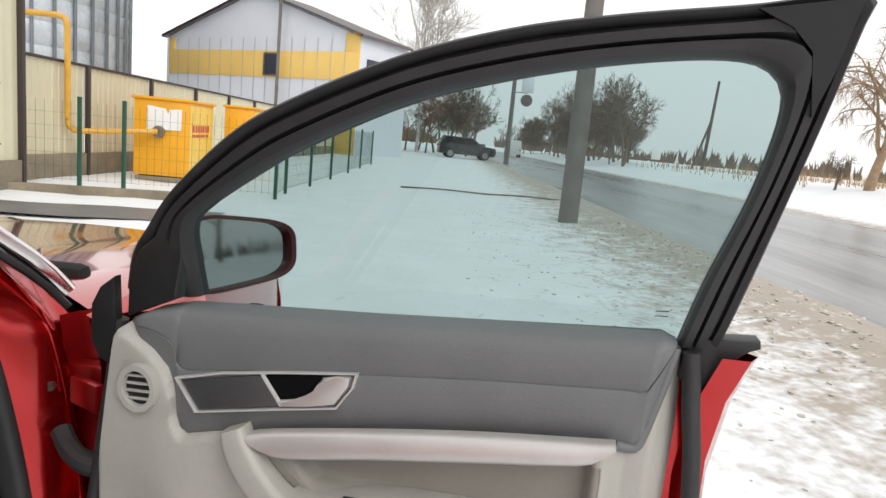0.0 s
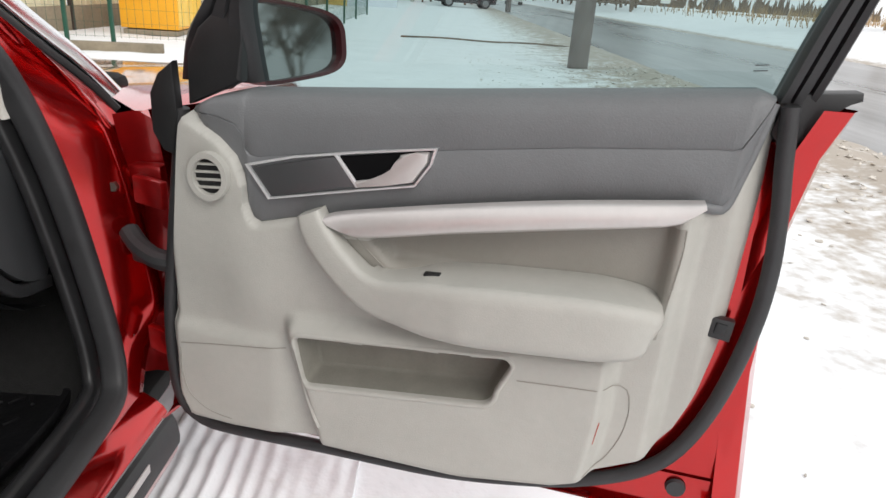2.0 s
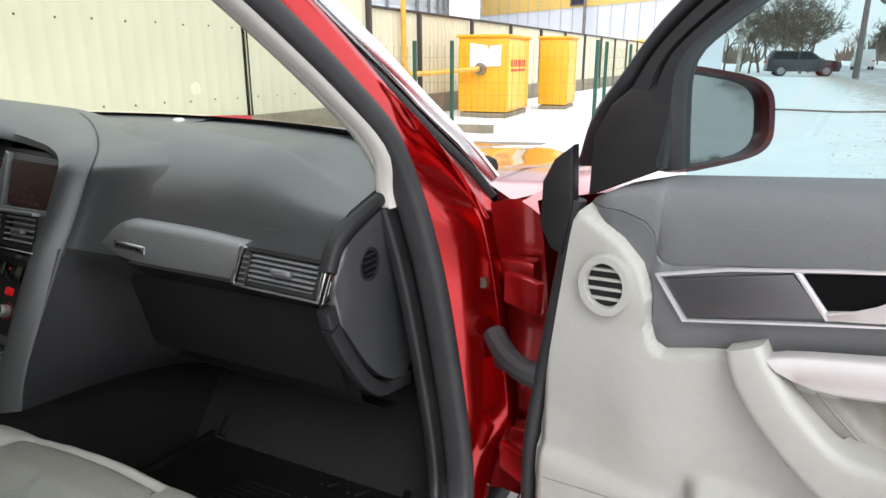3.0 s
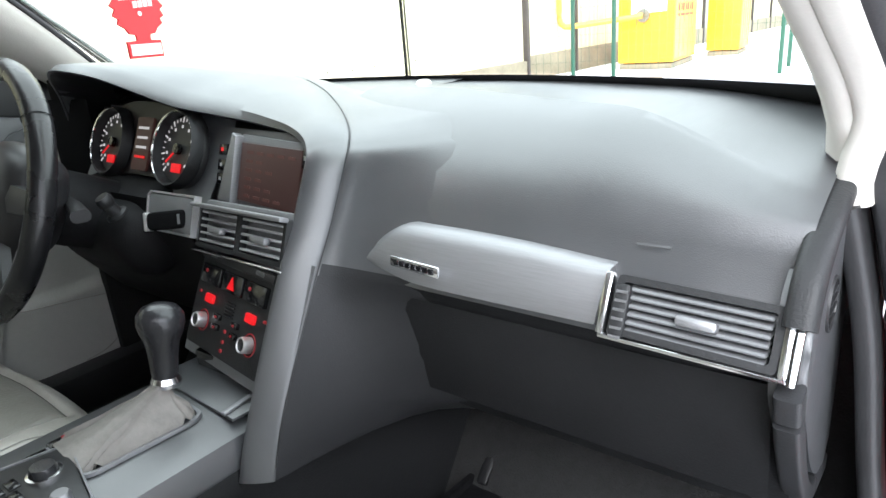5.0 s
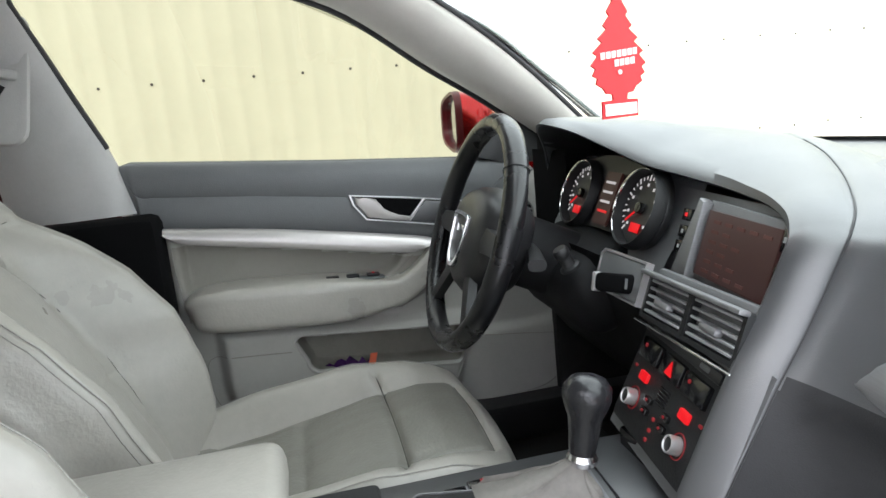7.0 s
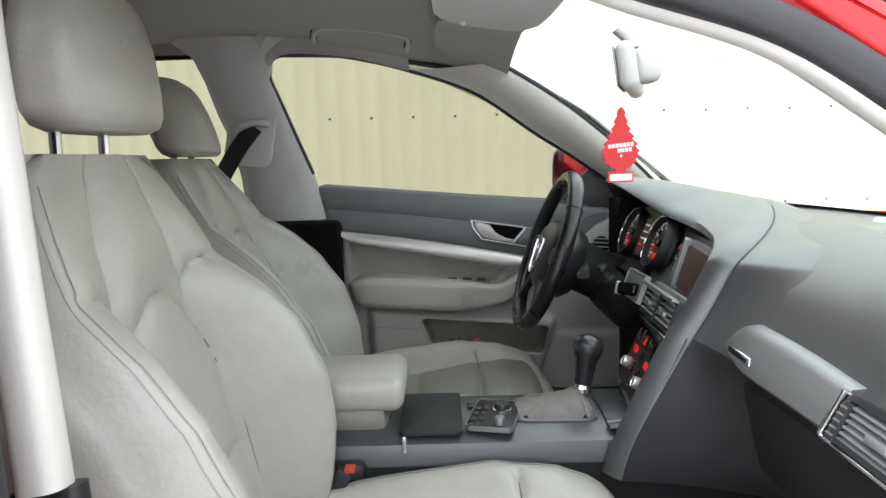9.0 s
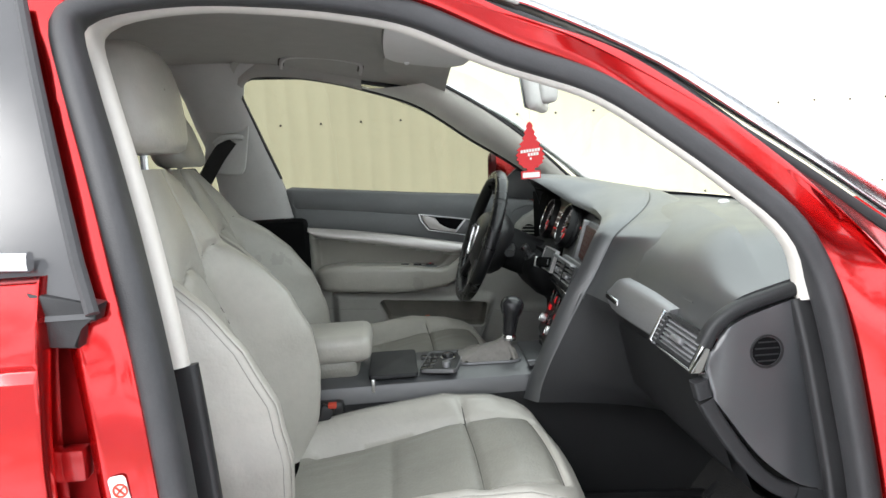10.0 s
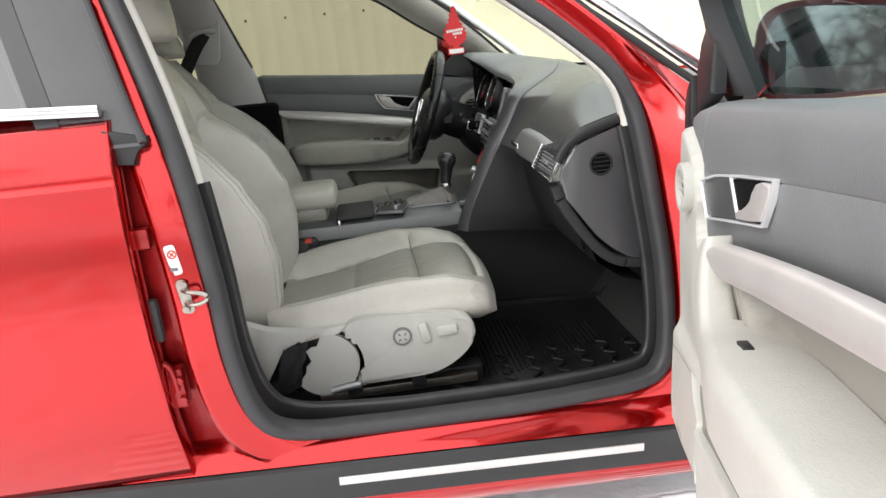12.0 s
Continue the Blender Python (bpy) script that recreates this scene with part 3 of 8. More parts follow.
def building():
    w, eave, ridge, deep = 15.8, 6.4, 8.9, 4.5
    loc = (-17.5, 44.0, 0)
    m = Matrix.Translation(loc) @ Matrix.Rotation(radians(-30.5), 4, "Z")
    b = thing("industrial_building", loc, "grey and yellow panel-clad industrial building with a gable roof", "building")

    def put(nm, bm, mt, parent=None, lab=""):
        bmesh.ops.transform(bm, matrix=m, verts=bm.verts)
        return part(nm, bm, mt, parent or b, lab)
    put("wall", bm_plate([(0, 0), (w, 0), (w, eave), (w / 2, ridge), (0, eave)], deep, axes((0, deep, 0), (1, 0, 0), (0, -1, 0))), CLADGREY)
    put("yellow_band", bm_box(w / 2, -0.03, 4.72, w + 0.04, 0.05, 1.5, 0.01), CLADYELLOW, None, "yellow cladding band")
    put("corner_band", bm_box(w - 0.5, -0.03, 5.95, 1.0, 0.055, 1.0, 0.01), CLADYELLOW, None, "yellow corner panel")
    put("corner_band", bm_box(0.3, -0.03, 5.8, 0.6, 0.055, 0.7, 0.01), CLADYELLOW, None, "yellow corner panel")
    put("base_band", bm_box(w / 2, -0.03, 1.05, w + 0.04, 0.05, 2.1, 0.01), CLADYELLOW, None, "yellow base band")
    for i in range(1, 16):
        put("panel_joint", bm_box(w * i / 16, -0.062, 3.6, 0.03, 0.012, 5.2, 0), GALV)
    for x, z in ((9.3, 4.7), (9.3, 1.6), (4.2, 1.6)):
        g = put("window", bm_box(x, -0.06, z, 1.05, 0.06, 1.2, 0.02), WINDOWDARK, None, "dark window")
        put("frame", bm_ring(rrect(1.17, 1.32, 0.03, 1), rrect(0.98, 1.12, 0.03, 1), 0.06, axes((x, -0.07, z), (1, 0, 0), (0, -1, 0))), ROOFDARK, g)
    for y in (1.3, 3.2):
        put("window", bm_box(w + 0.03, y, 4.6, 0.06, 1.4, 1.2, 0.02), WINDOWDARK, None, "dark window")
    for s, xe in ((-1, 0.0), (1, w)):
        a, e = Vector((w / 2, 0, ridge + 0.08)), Vector((xe + 0.35 * s, 0, eave - 0.05))
        put("roof", bm_grid([[(a.x, y, a.z), (e.x, y, e.z), (e.x, y, e.z - 0.16), (a.x, y, a.z - 0.16)] for y in (-0.35, deep)], closed_u=True), ROOFDARK)
    put("mast", bm_sweep([(10.3, -0.5, 0), (10.3, -0.5, 9.6)], circle(0.09, 8), up=(0, 1, 0)), CONCRETE)
    put("downpipe", bm_sweep([(0.1, -0.15, 0), (0.1, -0.15, 6.2)], circle(0.07, 8), up=(0, 1, 0)), GALV)


building()


# ---- poles, signs ----
def pole(x, y, h, r0, r1, mat, lean=(0, 0), label="", name="utility_pole"):
    t = thing(name, (x, y, rise(x, y)), label, "utility pole")
    z0 = rise(x, y) - 0.2
    pts = [(x + lean[0] * s, y + lean[1] * s, z0 + h * s) for s in (0, 0.25, 0.5, 0.75, 1)]
    part("shaft", bm_sweep(pts, circle(1, 16), up=(0, 1, 0), scale=[r0 + (r1 - r0) * s for s in (0, 0.25, 0.5, 0.75, 1)]), mat, t)
    return t


pole(3.60, 11.33, 9.4, 0.175, 0.125, CONCRETE, label="round weathered concrete utility pole standing in snow")
p2 = pole(5.6, 49.9, 8.6, 0.2, 0.13, CONCRETE, label="concrete pole with a square and a round road sign")
part("square_sign", bm_box(6.6, 49.75, 5.9, 0.9, 0.04, 1.2, 0.02), CLADGREY, p2, "grey back of a square sign")
part("round_sign", bm_lathe([(0, 0), (0.44, 0), (0.44, 0.03), (0, 0.03)], 24, axes((6.6, 49.75, 4.75), (1, 0, 0), (0, -1, 0))), ROOFDARK, p2, "dark back of a round sign")
part("sign_arm", bm_box(6.1, 49.85, 5.3, 1.1, 0.05, 0.06, 0.01), GALVDARK, p2)
p3 = pole(23.9, 59.5, 8.0, 0.16, 0.11, WOODPOLE, (0.35, 0), label="leaning grey wooden pole with a strut")
part("strut", bm_sweep([(22.9, 59.5, 0.7), (24.1, 59.5, 5.2)], circle(0.11, 8), up=(0, 1, 0)), WOODPOLE, p3)
sg = thing("road_sign", (24.4, 75, 0.8), "white road sign board on a post", "road sign")
part("board", bm_box(24.4, 75, 2.1, 1.05, 0.05, 1.35, 0.02), WHITEPLASTIC, sg)
part("post", bm_box(24.4, 75.06, 1.2, 0.09, 0.09, 2.2, 0.01), GALVDARK, sg)


# ---- trees ----
def tree_mesh(seed, h, spread, levels, drop=0.0, twig_r=0.008, trunk_r=None, kids=5):
    """Bare winter tree: tapered trunk and limbs in one mesh, fine twigs in the other."""
    rnd = random.Random(seed)
    wood, twigs = bmesh.new(), bmesh.new()

    def limb(bm, p, d, length, r0, r1, n, wob, sides, pull):
        pts, q, v = [p.copy()], p.copy(), d.normalized()
        for i in range(n):
            v = (v + Vector((rnd.uniform(-wob, wob), rnd.uniform(-wob, wob), rnd.uniform(-wob, wob) + pull))).normalized()
            q = q + v * (length / n)
            pts.append(q.copy())
        prev = None
        for i, q in enumerate(pts):
            a, b = pts[max(i - 1, 0)], pts[min(i + 1, len(pts) - 1)]
            t = (b - a).normalized()
            s = t.orthogonal().normalized()
            u = t.cross(s)
            r = r0 + (r1 - r0) * i / n
            ring = [bm.verts.new(q + (s * math.cos(2 * math.pi * k / sides) + u * math.sin(2 * math.pi * k / sides)) * r) for k in range(sides)]
            if prev:
                for k in range(sides):
                    bm.faces.new((prev[k], prev[(k + 1) % sides], ring[(k + 1) % sides], ring[k]))
            prev = ring
        return pts

    def grow(p, d, length, r, lev):
        last = lev == levels
        bm = twigs if lev >= levels - 1 else wood
        pull = 0.06 if drop == 0 else (0.03 if lev < 2 else -drop)
        pts = limb(bm, p, d, length, max(r, twig_r), max(r * 0.45, twig_r * 0.6), 5 if lev < 2 else 4, 0.16 + 0.05 * lev, 8 if lev == 0 else (5 if lev < levels - 1 else 3), pull)
        if last:
            return
        for k in range(kids + rnd.randint(-1, 2) + (2 if lev == 0 else 0)):
            f = rnd.uniform(0.35, 1.0) if lev > 0 else rnd.uniform(0.32, 1.0)
            i = min(int(f * (len(pts) - 1)), len(pts) - 2)
            q = pts[i].lerp(pts[i + 1], f * (len(pts) - 1) - i)
            ax = (pts[i + 1] - pts[i]).normalized()
            side = ax.orthogonal().normalized()
            side.rotate(Matrix.Rotation(rnd.uniform(0, 2 * math.pi), 3, ax))
            nd = (ax * rnd.uniform(0.5, 1.0) + side * spread * rnd.uniform(0.6, 1.2)).normalized()
            grow(q, nd, length * rnd.uniform(0.42, 0.68), r * rnd.uniform(0.35, 0.55), lev + 1)
    grow(Vector((0, 0, -0.1)), Vector((rnd.uniform(-0.05, 0.05), rnd.uniform(-0.05, 0.05), 1)), h * 0.72, trunk_r or h * 0.018, 0)
    return wood, twigs


def tree(seed, loc, h, spread, levels, mat, label, category="tree", group="bare winter trees", name="bare_tree", **kw):
    t = thing(name, loc, label, category, group)
    wood, twigs = tree_mesh(seed, h, spread, levels, **kw)
    for nm, bm in (("trunk", wood), ("crown", twigs)):
        me = bpy.data.meshes.new(nm)
        bm.to_mesh(me)
        bm.free()
        smooth_mesh(me, 60)
        me.materials.append(mat)
        ob = new(nm, me)
        ob.parent = t
    return t


willow = tree(11, (20.3, 29.8, 0.66), 6.2, 0.85, 4, BARKPALE, "bare willow with a leaning trunk and drooping pale branches", name="willow_tree", drop=0.20, twig_r=0.010, trunk_r=0.24, kids=5)
sapling = tree(12, (19.2, 30.5, 0.64), 1.7, 0.9, 3, BARK, "low gnarled bare sapling in the snow", name="bare_sapling", twig_r=0.008, trunk_r=0.07)
birch = tree(13, (-1.9, 62, 0), 15.0, 0.32, 4, BIRCHBARK, "tall slender bare birch tree", name="birch_tree", twig_r=0.022, trunk_r=0.17)
kinds = [tree(20 + i, (0, 0, 0), 9.5, 0.75, 4, BARK, "bare dark winter tree beside the road", twig_r=0.022, trunk_r=0.2) for i in range(3)]
thickets = [tree(30 + i, (24 + 3 * i, 96 + 6 * i, 0), 6.5, 1.05, 4, BARK, "bushy bare thicket beside the road", category="thicket", group="bare thickets", name="bare_thicket", twig_r=0.024, trunk_r=0.12, kids=6) for i in range(2)]
rnd = random.Random(5)
spots = [(-7.0, 60), (-4.6, 58), (-1.0, 62), (0.8, 59), (2.8, 63), (-6, 66), (-2.2, 72), (-3.2, 66), (-0.4, 68), (1.6, 64), (3.6, 70), (-5.5, 72), (-8, 75), (2.6, 82), (0, 90), (4.0, 95), (3.5, 112), (3.0, 130)]
# Trees at x 18-29 with negative y are unseen, added to darken reflections.
spots += [(17.5, 62), (20, 70), (18.6, 66), (18, 80), (22, 78), (19.5, 74), (21, 92), (24, 95), (20, 84), (18, 108), (22, 120), (25, 110), (17.5, 100), (16.5, 140), (20, 160), (19, 120), (34, 6), (39, 12), (31, -3), (44, 3), (36, 19), (48, 14), (21, -8.5), (24, -5), (20, -12.5), (26, -10), (23.5, -15), (29, -6), (18.5, -5.5), (17, 185), (1.5, 160), (0, 190)]
for i, (x, y) in enumerate(spots):
    s = rnd.uniform(0.75, 1.1) * (.62 if x < 5 and y < 80 else (.85 if x < 16 else .8))
    m = Matrix.Translation((x, y, rise(x, y))) @ Matrix.Rotation(rnd.uniform(0, 6), 4, "Z") @ Matrix.Diagonal((s, s, s * rnd.uniform(0.85, 1.1), 1))
    if i < 3:
        kinds[i].matrix_basis = m
    else:
        c = copy_thing(kinds[i % 3], m)
        c.matrix_basis = m


rnd2 = random.Random(15)
for i in range(22):
    y = rnd2.uniform(66, 135)
    x = 17 + (y * .245 - 13) * rnd2.uniform(0, .9)
    s = rnd2.uniform(0.55, 1.05)
    m = Matrix.Translation((x, y, rise(x, y))) @ Matrix.Rotation(rnd2.uniform(0, 6), 4, "Z") @ Matrix.Diagonal((s, s, s, 1))
    if i < 2:
        thickets[i].matrix_basis = m
    else:
        copy_thing(thickets[i % 2], m).matrix_basis = m


def far_wood():
    """A ragged band of distant bare trees along the horizon."""
    rnd = random.Random(9)
    bm = bmesh.new()
    for i in range(900):
        a = rnd.uniform(-0.9, 1.5)
        d = rnd.uniform(230, 380)
        x, y = d * math.sin(a), d * math.cos(a)
        if abs(x - 9) < 14:
            continue
        h = rnd.uniform(4, 9) * (1 + 0.3 * noise.noise((a * 6, 0, 0)))
        for k in range(7):
            p, q = Vector((x, y, 0)), Vector((x + rnd.uniform(-2, 2), y, h * rnd.uniform(0.6, 1)))
            s = Vector((0.35 * math.cos(a), -0.35 * math.sin(a), 0))
            mid = p.lerp(q, 0.45) + Vector((rnd.uniform(-1, 1), 0, 0))
            vs = [bm.verts.new(v) for v in (p - s, p + s, mid + s * 1.4, q, mid - s * 1.4)]
            bm.faces.new(vs)
    return bm


fw = part("distant_woodland", far_wood(), BARK, None)
tagged(fw, "distant bare woodland along the snowy horizon", "woodland", kind="stuff")


def reeds():
    rnd = random.Random(3)
    bm = bmesh.new()
    for i in range(1500):
        x, y = rnd.uniform(18, 60), rnd.uniform(32, 62)
        h = rnd.uniform(0.4, 1.0)
        z = rise(x, y)
        vs = [bm.verts.new(v) for v in ((x, y, z), (x + 0.05, y, z), (x + rnd.uniform(-0.2, 0.2), y, z + h))]
        bm.faces.new(vs)
    return bm


rd = part("dry_reeds", reeds(), DRYGRASS, None)
tagged(rd, "brown dry reeds standing out of the snow", "reeds", kind="stuff")


# ---- vehicles on the verge and road ----
def wheel_bm(c, r, w, n=24):
    return bm_lathe([(0.0, -w / 2), (r * 0.93, -w / 2), (r, -w / 2 + 0.02), (r, w / 2 - 0.02), (r * 0.93, w / 2), (0.0, w / 2)], n, axes(c, (0, 0, 1), (1, 0, 0)))


def plain_vehicle(name, loc, yaw, prof, glass, w, mat, label, category, wheels, tilt_in=0.16, lamps=()):
    """Side profile in (length, height), drawn in above the belt; windows, wheels and lamps are parts."""
    v = thing(name, loc, label, category)
    m = Matrix.Translation(loc) @ Matrix.Rotation(radians(yaw), 4, "Z")

    def put(nm, bm, mt, parent=None, lab=""):
        bmesh.ops.transform(bm, matrix=m, verts=bm.verts)
        return part(nm, bm, mt, parent or v, lab)
    belt = max(z for x, z in prof) * 0.6
    rows = []
    for s in (-1, -0.94, -0.6, 0, 0.6, 0.94, 1):
        k = 0.02 if abs(s) == 1 else 0.0
        rows.append([(x * (1 - k), s * (w / 2 - max(0, z - belt) * tilt_in), z - (0.03 if abs(s) == 1 else 0)) for x, z in prof])
    bm = bm_grid(rows, closed_u=True)
    cap(bm, rows[0])
    cap(bm, rows[-1])
    put("body", bm, mat)
    for g in glass:
        for s in (-1, 1):
            zc = sum(z for x, z in g) / len(g)
            yy = s * (w / 2 - max(0, zc - belt) * tilt_in + 0.012)
            put("side_window", bm_plate(g, 0.012, axes((0, yy, 0), (1, 0, 0), (0, -1, 0))), GLOSSBLACK)
    for x in wheels:
        for s in (-1, 1):
            bm = wheel_bm((0, 0, 0), 0.36, 0.22)
            bmesh.ops.transform(bm, matrix=Matrix.Translation((x, s * (w / 2 - 0.10), 0.36)) @ Matrix.Rotation(radians(90), 4, "Z"), verts=bm.verts)
            t = put("wheel", bm, RUBBER)
            bm = bm_lathe([(0, 0), (0.22, 0), (0.24, 0.02), (0, 0.03)], 14, Matrix.Translation((x, s * (w / 2 + 0.012), 0.36)) @ Matrix.Rotation(radians(90), 4, "X"))
            put("rim", bm, ALU, t)
    for x, y, z, mt in lamps:
        put("lamp", bm_box(x, y, z, 0.08, 0.28, 0.14, 0.02), mt)
    return v


plain_vehicle("suv", (2.6, 53.5, 0), 8, [(-2.3, 0.35), (2.2, 0.35), (2.3, 0.7), (2.2, 1.0), (1.1, 1.12), (0.35, 1.68), (-1.9, 1.72), (-2.25, 1.15)],
              [[(0.95, 1.13), (0.32, 1.58), (-0.3, 1.60), (-0.3, 1.12)], [(-0.4, 1.12), (-0.4, 1.60), (-1.8, 1.62), (-2.05, 1.15)]], 1.85, CARDARK,
              "black sport utility car parked on the snowy verge", "car", (-1.4, 1.4), lamps=[(-2.3, -0.7, 0.95, REDPRINT), (-2.3, 0.7, 0.95, REDPRINT)])
plain_vehicle("van", (9.8, 92, 0), 90, [(-2.4, 0.4), (2.5, 0.4), (2.6, 0.9), (2.1, 1.25), (1.5, 2.1), (-2.3, 2.25), (-2.45, 1.2)],
              [[(1.9, 1.3), (1.45, 1.95), (0.8, 1.95), (0.8, 1.3)]], 1.95, VANWHITE, "white panel van driving away on the road", "van", (-1.5, 1.6), lamps=[(-2.45, -0.8, 1.0, REDPRINT), (-2.45, 0.8, 1.0, REDPRINT)])
plain_vehicle("oncoming_car", (6.9, 128, 0), -90, [(-2.1, 0.3), (2.1, 0.3), (2.15, 0.7), (1.1, 0.95), (0.5, 1.42), (-1.2, 1.45), (-1.9, 1.0)],
              [[(0.95, 0.98), (0.45, 1.35), (-1.1, 1.37), (-1.6, 1.0)]], 1.8, CARDARK, "dark car with headlamps lit on the road", "car", (-1.3, 1.3), lamps=[(2.14, -0.65, 0.66, HEADLAMP), (2.14, 0.65, 0.66, HEADLAMP)])

# ---- the red car: shell ----
car = thing("car", (0, 0, 0), "red estate car with front passenger door open and grey leather interior", "car")


def lerp_table(x, xs, ys):
    return float(np.interp(x, xs, ys))


def half_width(z):
    """Half width of the body side at a height."""
    return lerp_table(z, [0, .22, .30, .45, .62, .80, .92, .985, 1.1, 1.2, 1.3, 1.38, 1.43], [.74, .80, .855, .895, .91, .905, .885, .86, .80, .745, .685, .63, .55])


APERTURE = [(.83, .092, .343), (.85, .027, .40), (.86, 0, .52), (.862, -.006, .684), (.85, -.022, .851), (.82, -.048, .976), (.77, -.083, 1.08), (.72, -.118, 1.17), (.675, -.144, 1.24), (.655, -.134, 1.275), (.645, -.09, 1.295),
            (.637, 0, 1.305), (.63, .1, 1.302), (.625, .198, 1.292), (.622, .30, 1.270), (.628, .42, 1.215), (.642, .545, 1.165), (.662, .645, 1.095), (.682, .730, 1.025), (.699, .790, .965), (.712, .826, .895), (.731, .841, .815), (.75, .852, .715),
            (.765, .868, .58), (.785, .868, .44), (.795, .850, .362), (.805, .79, .328), (.81, .60, .316), (.81, .40, .316), (.815, .23, .323)]


def aperture_points(side, depth, grow=0.0, n=150):
    """Points round the front door opening, set in by depth and outwards by grow."""
    pts = spline(APERTURE, n, closed=True)
    out = []
    for i, p in enumerate(pts):
        a, b = pts[i - 1], pts[(i + 1) % n]
        t = (b - a).normalized()
        nrm = Vector((0, t.z, -t.y)).normalized()
        front = smoothstep(.3, .6, p.y) * smoothstep(.85, .95, p.z)
        g = grow * (lerp_table(p.y, [-.1, .1, .4, .7], [.6, .6, .62, .72]) if grow > 0 and p.z > .92 and p.y > -.11 else 1.0)
        g *= 1 + .35 * (grow > 0) * smoothstep(.5, .7, p.y) * (1 - smoothstep(.86, .92, p.z))
        d = (depth - .045) * (1 - .8 * front) - .06 * max(0, grow) / .056 * smoothstep(.6, .8, p.y) * (1 - smoothstep(.80, .95, p.z)) * smoothstep(.36, .5, p.z)
        q = p - nrm * g
        out.append(Vector((side * (p.x - d), q.y, q.z)))
    return out


def smoothstep(a, b, x):
    t = min(max((x - a) / (b - a), 0), 1)
    return t * t * (3 - 2 * t)


def body_ring(side):
    """Painted body round the front door opening: pillars, roof rail and sill, rolled into the door gap."""
    rows = []
    for depth, grow in ((0.055, -0.010), (0.045, 0.0), (0.041, 0.006), (0.038, 0.02), (0.036, 0.034), (0.034, 0.044), (0.032, 0.056)):
        rows.append(aperture_points(side, depth, grow))
    return bm_grid(rows, closed_u=True)


body = part("body", body_ring(1), RED, car, "red painted body side", angle=50)
mod_solid(body, 0.004, 0)


def side_sheet(y0, y1, zlo, zhi, side, inset=0.0, ny=16, nz=18):
    """A sheet of the body side between two heights that may change with y."""
    rows = []
    for i in range(ny + 1):
        y = y0 + (y1 - y0) * i / ny
        a, b = zlo(y), zhi(y)
        rows.append([(side * (half_width(a + (b - a) * j / nz) - inset), y, a + (b - a) * j / nz) for j in range(nz + 1)])
    return bm_grid(rows)


def flat(v):
    return lambda y: v


# sill below the opening
def sill_rows(side):
    prof = [(.80, .345), (.832, .325), (.848, .310), (.856, .295)]
    prof2 = [(.858, .293), (.866, .289), (.874, .270), (.877, .240), (.875, .222)]
    prof3 = [(.872, .221), (.868, .200), (.855, .175), (.82, .150), (.76, .140)]
    out = []
    for pr in (prof, prof2, prof3):
        out.append([[(side * x, y, z - 0.048 * (y - 0.16)) for x, z in pr] for y in [-1.4 + 0.115 * i for i in range(21)]])
    return out


for side in (1, -1):
    red_top, black_mid, red_low = sill_rows(side)
    s = part("sill", bm_grid(red_top), RED, car, "red sill")
    part("sill_cover", bm_grid(black_mid), BLACK, s, "black plastic sill cover")
    part("rocker", bm_grid(red_low), RED, s)
    if side == 1:
        part("sill_strip", bm_sweep([(.8745, y, .263 - 0.048 * (y - 0.16)) for y in (.165, .3, .45, .6, .765)], rrect(.004, .017, .0015, 2), up=(0, 0, 1)), ALULIGHT, s, "brushed silver sill strip")

# windscreen: base curve, top curve
def screen_point(s, t, out=0.0):
    """s across -1..1, t from base 0 to top 1."""
    base = Vector((.67 * s, 1.08 - .17 * s * s, .938 - .004 * s * s))
    top = Vector((.55 * s, .46 - .06 * s * s, 1.335 - .025 * s * s))
    p = base.lerp(top, t)
    p.z += .035 * math.sin(math.pi * t) + out
    p.y += out * .5
    return p


# seal round the opening and pale inner trim
seal = part("door_seal", bm_sweep(aperture_points(1, 0.047, -0.015), [(x, y) for x, y in rrect(0.030, 0.044, 0.012, 3)], up=(1, 0, 0), closed=True), RUBBER, car, "black rubber door seal")
rear_side, front_side = aperture_points(1, 0.130, -0.006, 150), aperture_points(1, 0.080, -0.020, 150)
full = [b.lerp(a, 1 - smoothstep(-.05, .35, b.y)) for a, b in zip(rear_side, front_side)]
upper = [p for p in full if p.z > 0.83]
k0 = max(range(len(upper)), key=lambda i: (upper[i] - upper[i - 1]).length)
upper = upper[k0:] + upper[:k0]
lower = [p for p in full if p.z <= 0.85]
k1 = max(range(len(lower)), key=lambda i: (lower[i] - lower[i - 1]).length)
lower = lower[k1:] + lower[:k1]
part("sill_trim", bm_sweep([p + Vector((-.004, 0, 0)) for p in lower], rrect(0.050, 0.020, 0.007, 3), up=(1, 0, 0)), BLACK, car, "black lower opening trim")
part("pillar_trim", bm_sweep(upper, rrect(0.032, 0.030, 0.010, 3), up=(1, 0, 0)), PILLARBEIGE, car, "pale grey pillar edge trim")

inner = spline([(.600, .28, 1.25), (.605, .40, 1.195), (.618, .52, 1.145), (.638, .62, 1.075), (.658, .705, 1.005), (.675, .765, .945), (.686, .800, .885)], 24)
front = spline([screen_point(1.0, t, -.010) for t in (1, .8, .6, .4, .2, 0.02)] + [Vector((.665, .90, .90))], 24)
part("right_pillar_trim", bm_grid([[p.lerp(q, f) + Vector((-o, -o * .6, -o * .4)) for f, o in ((-.05, -.02), (0, 0), (.15, .012), (.45, .018), (.75, .012), (1, -.006))] for p, q in zip(inner, front)]), PILLARBEIGE, car, "pale grey windscreen pillar trim", angle=70)

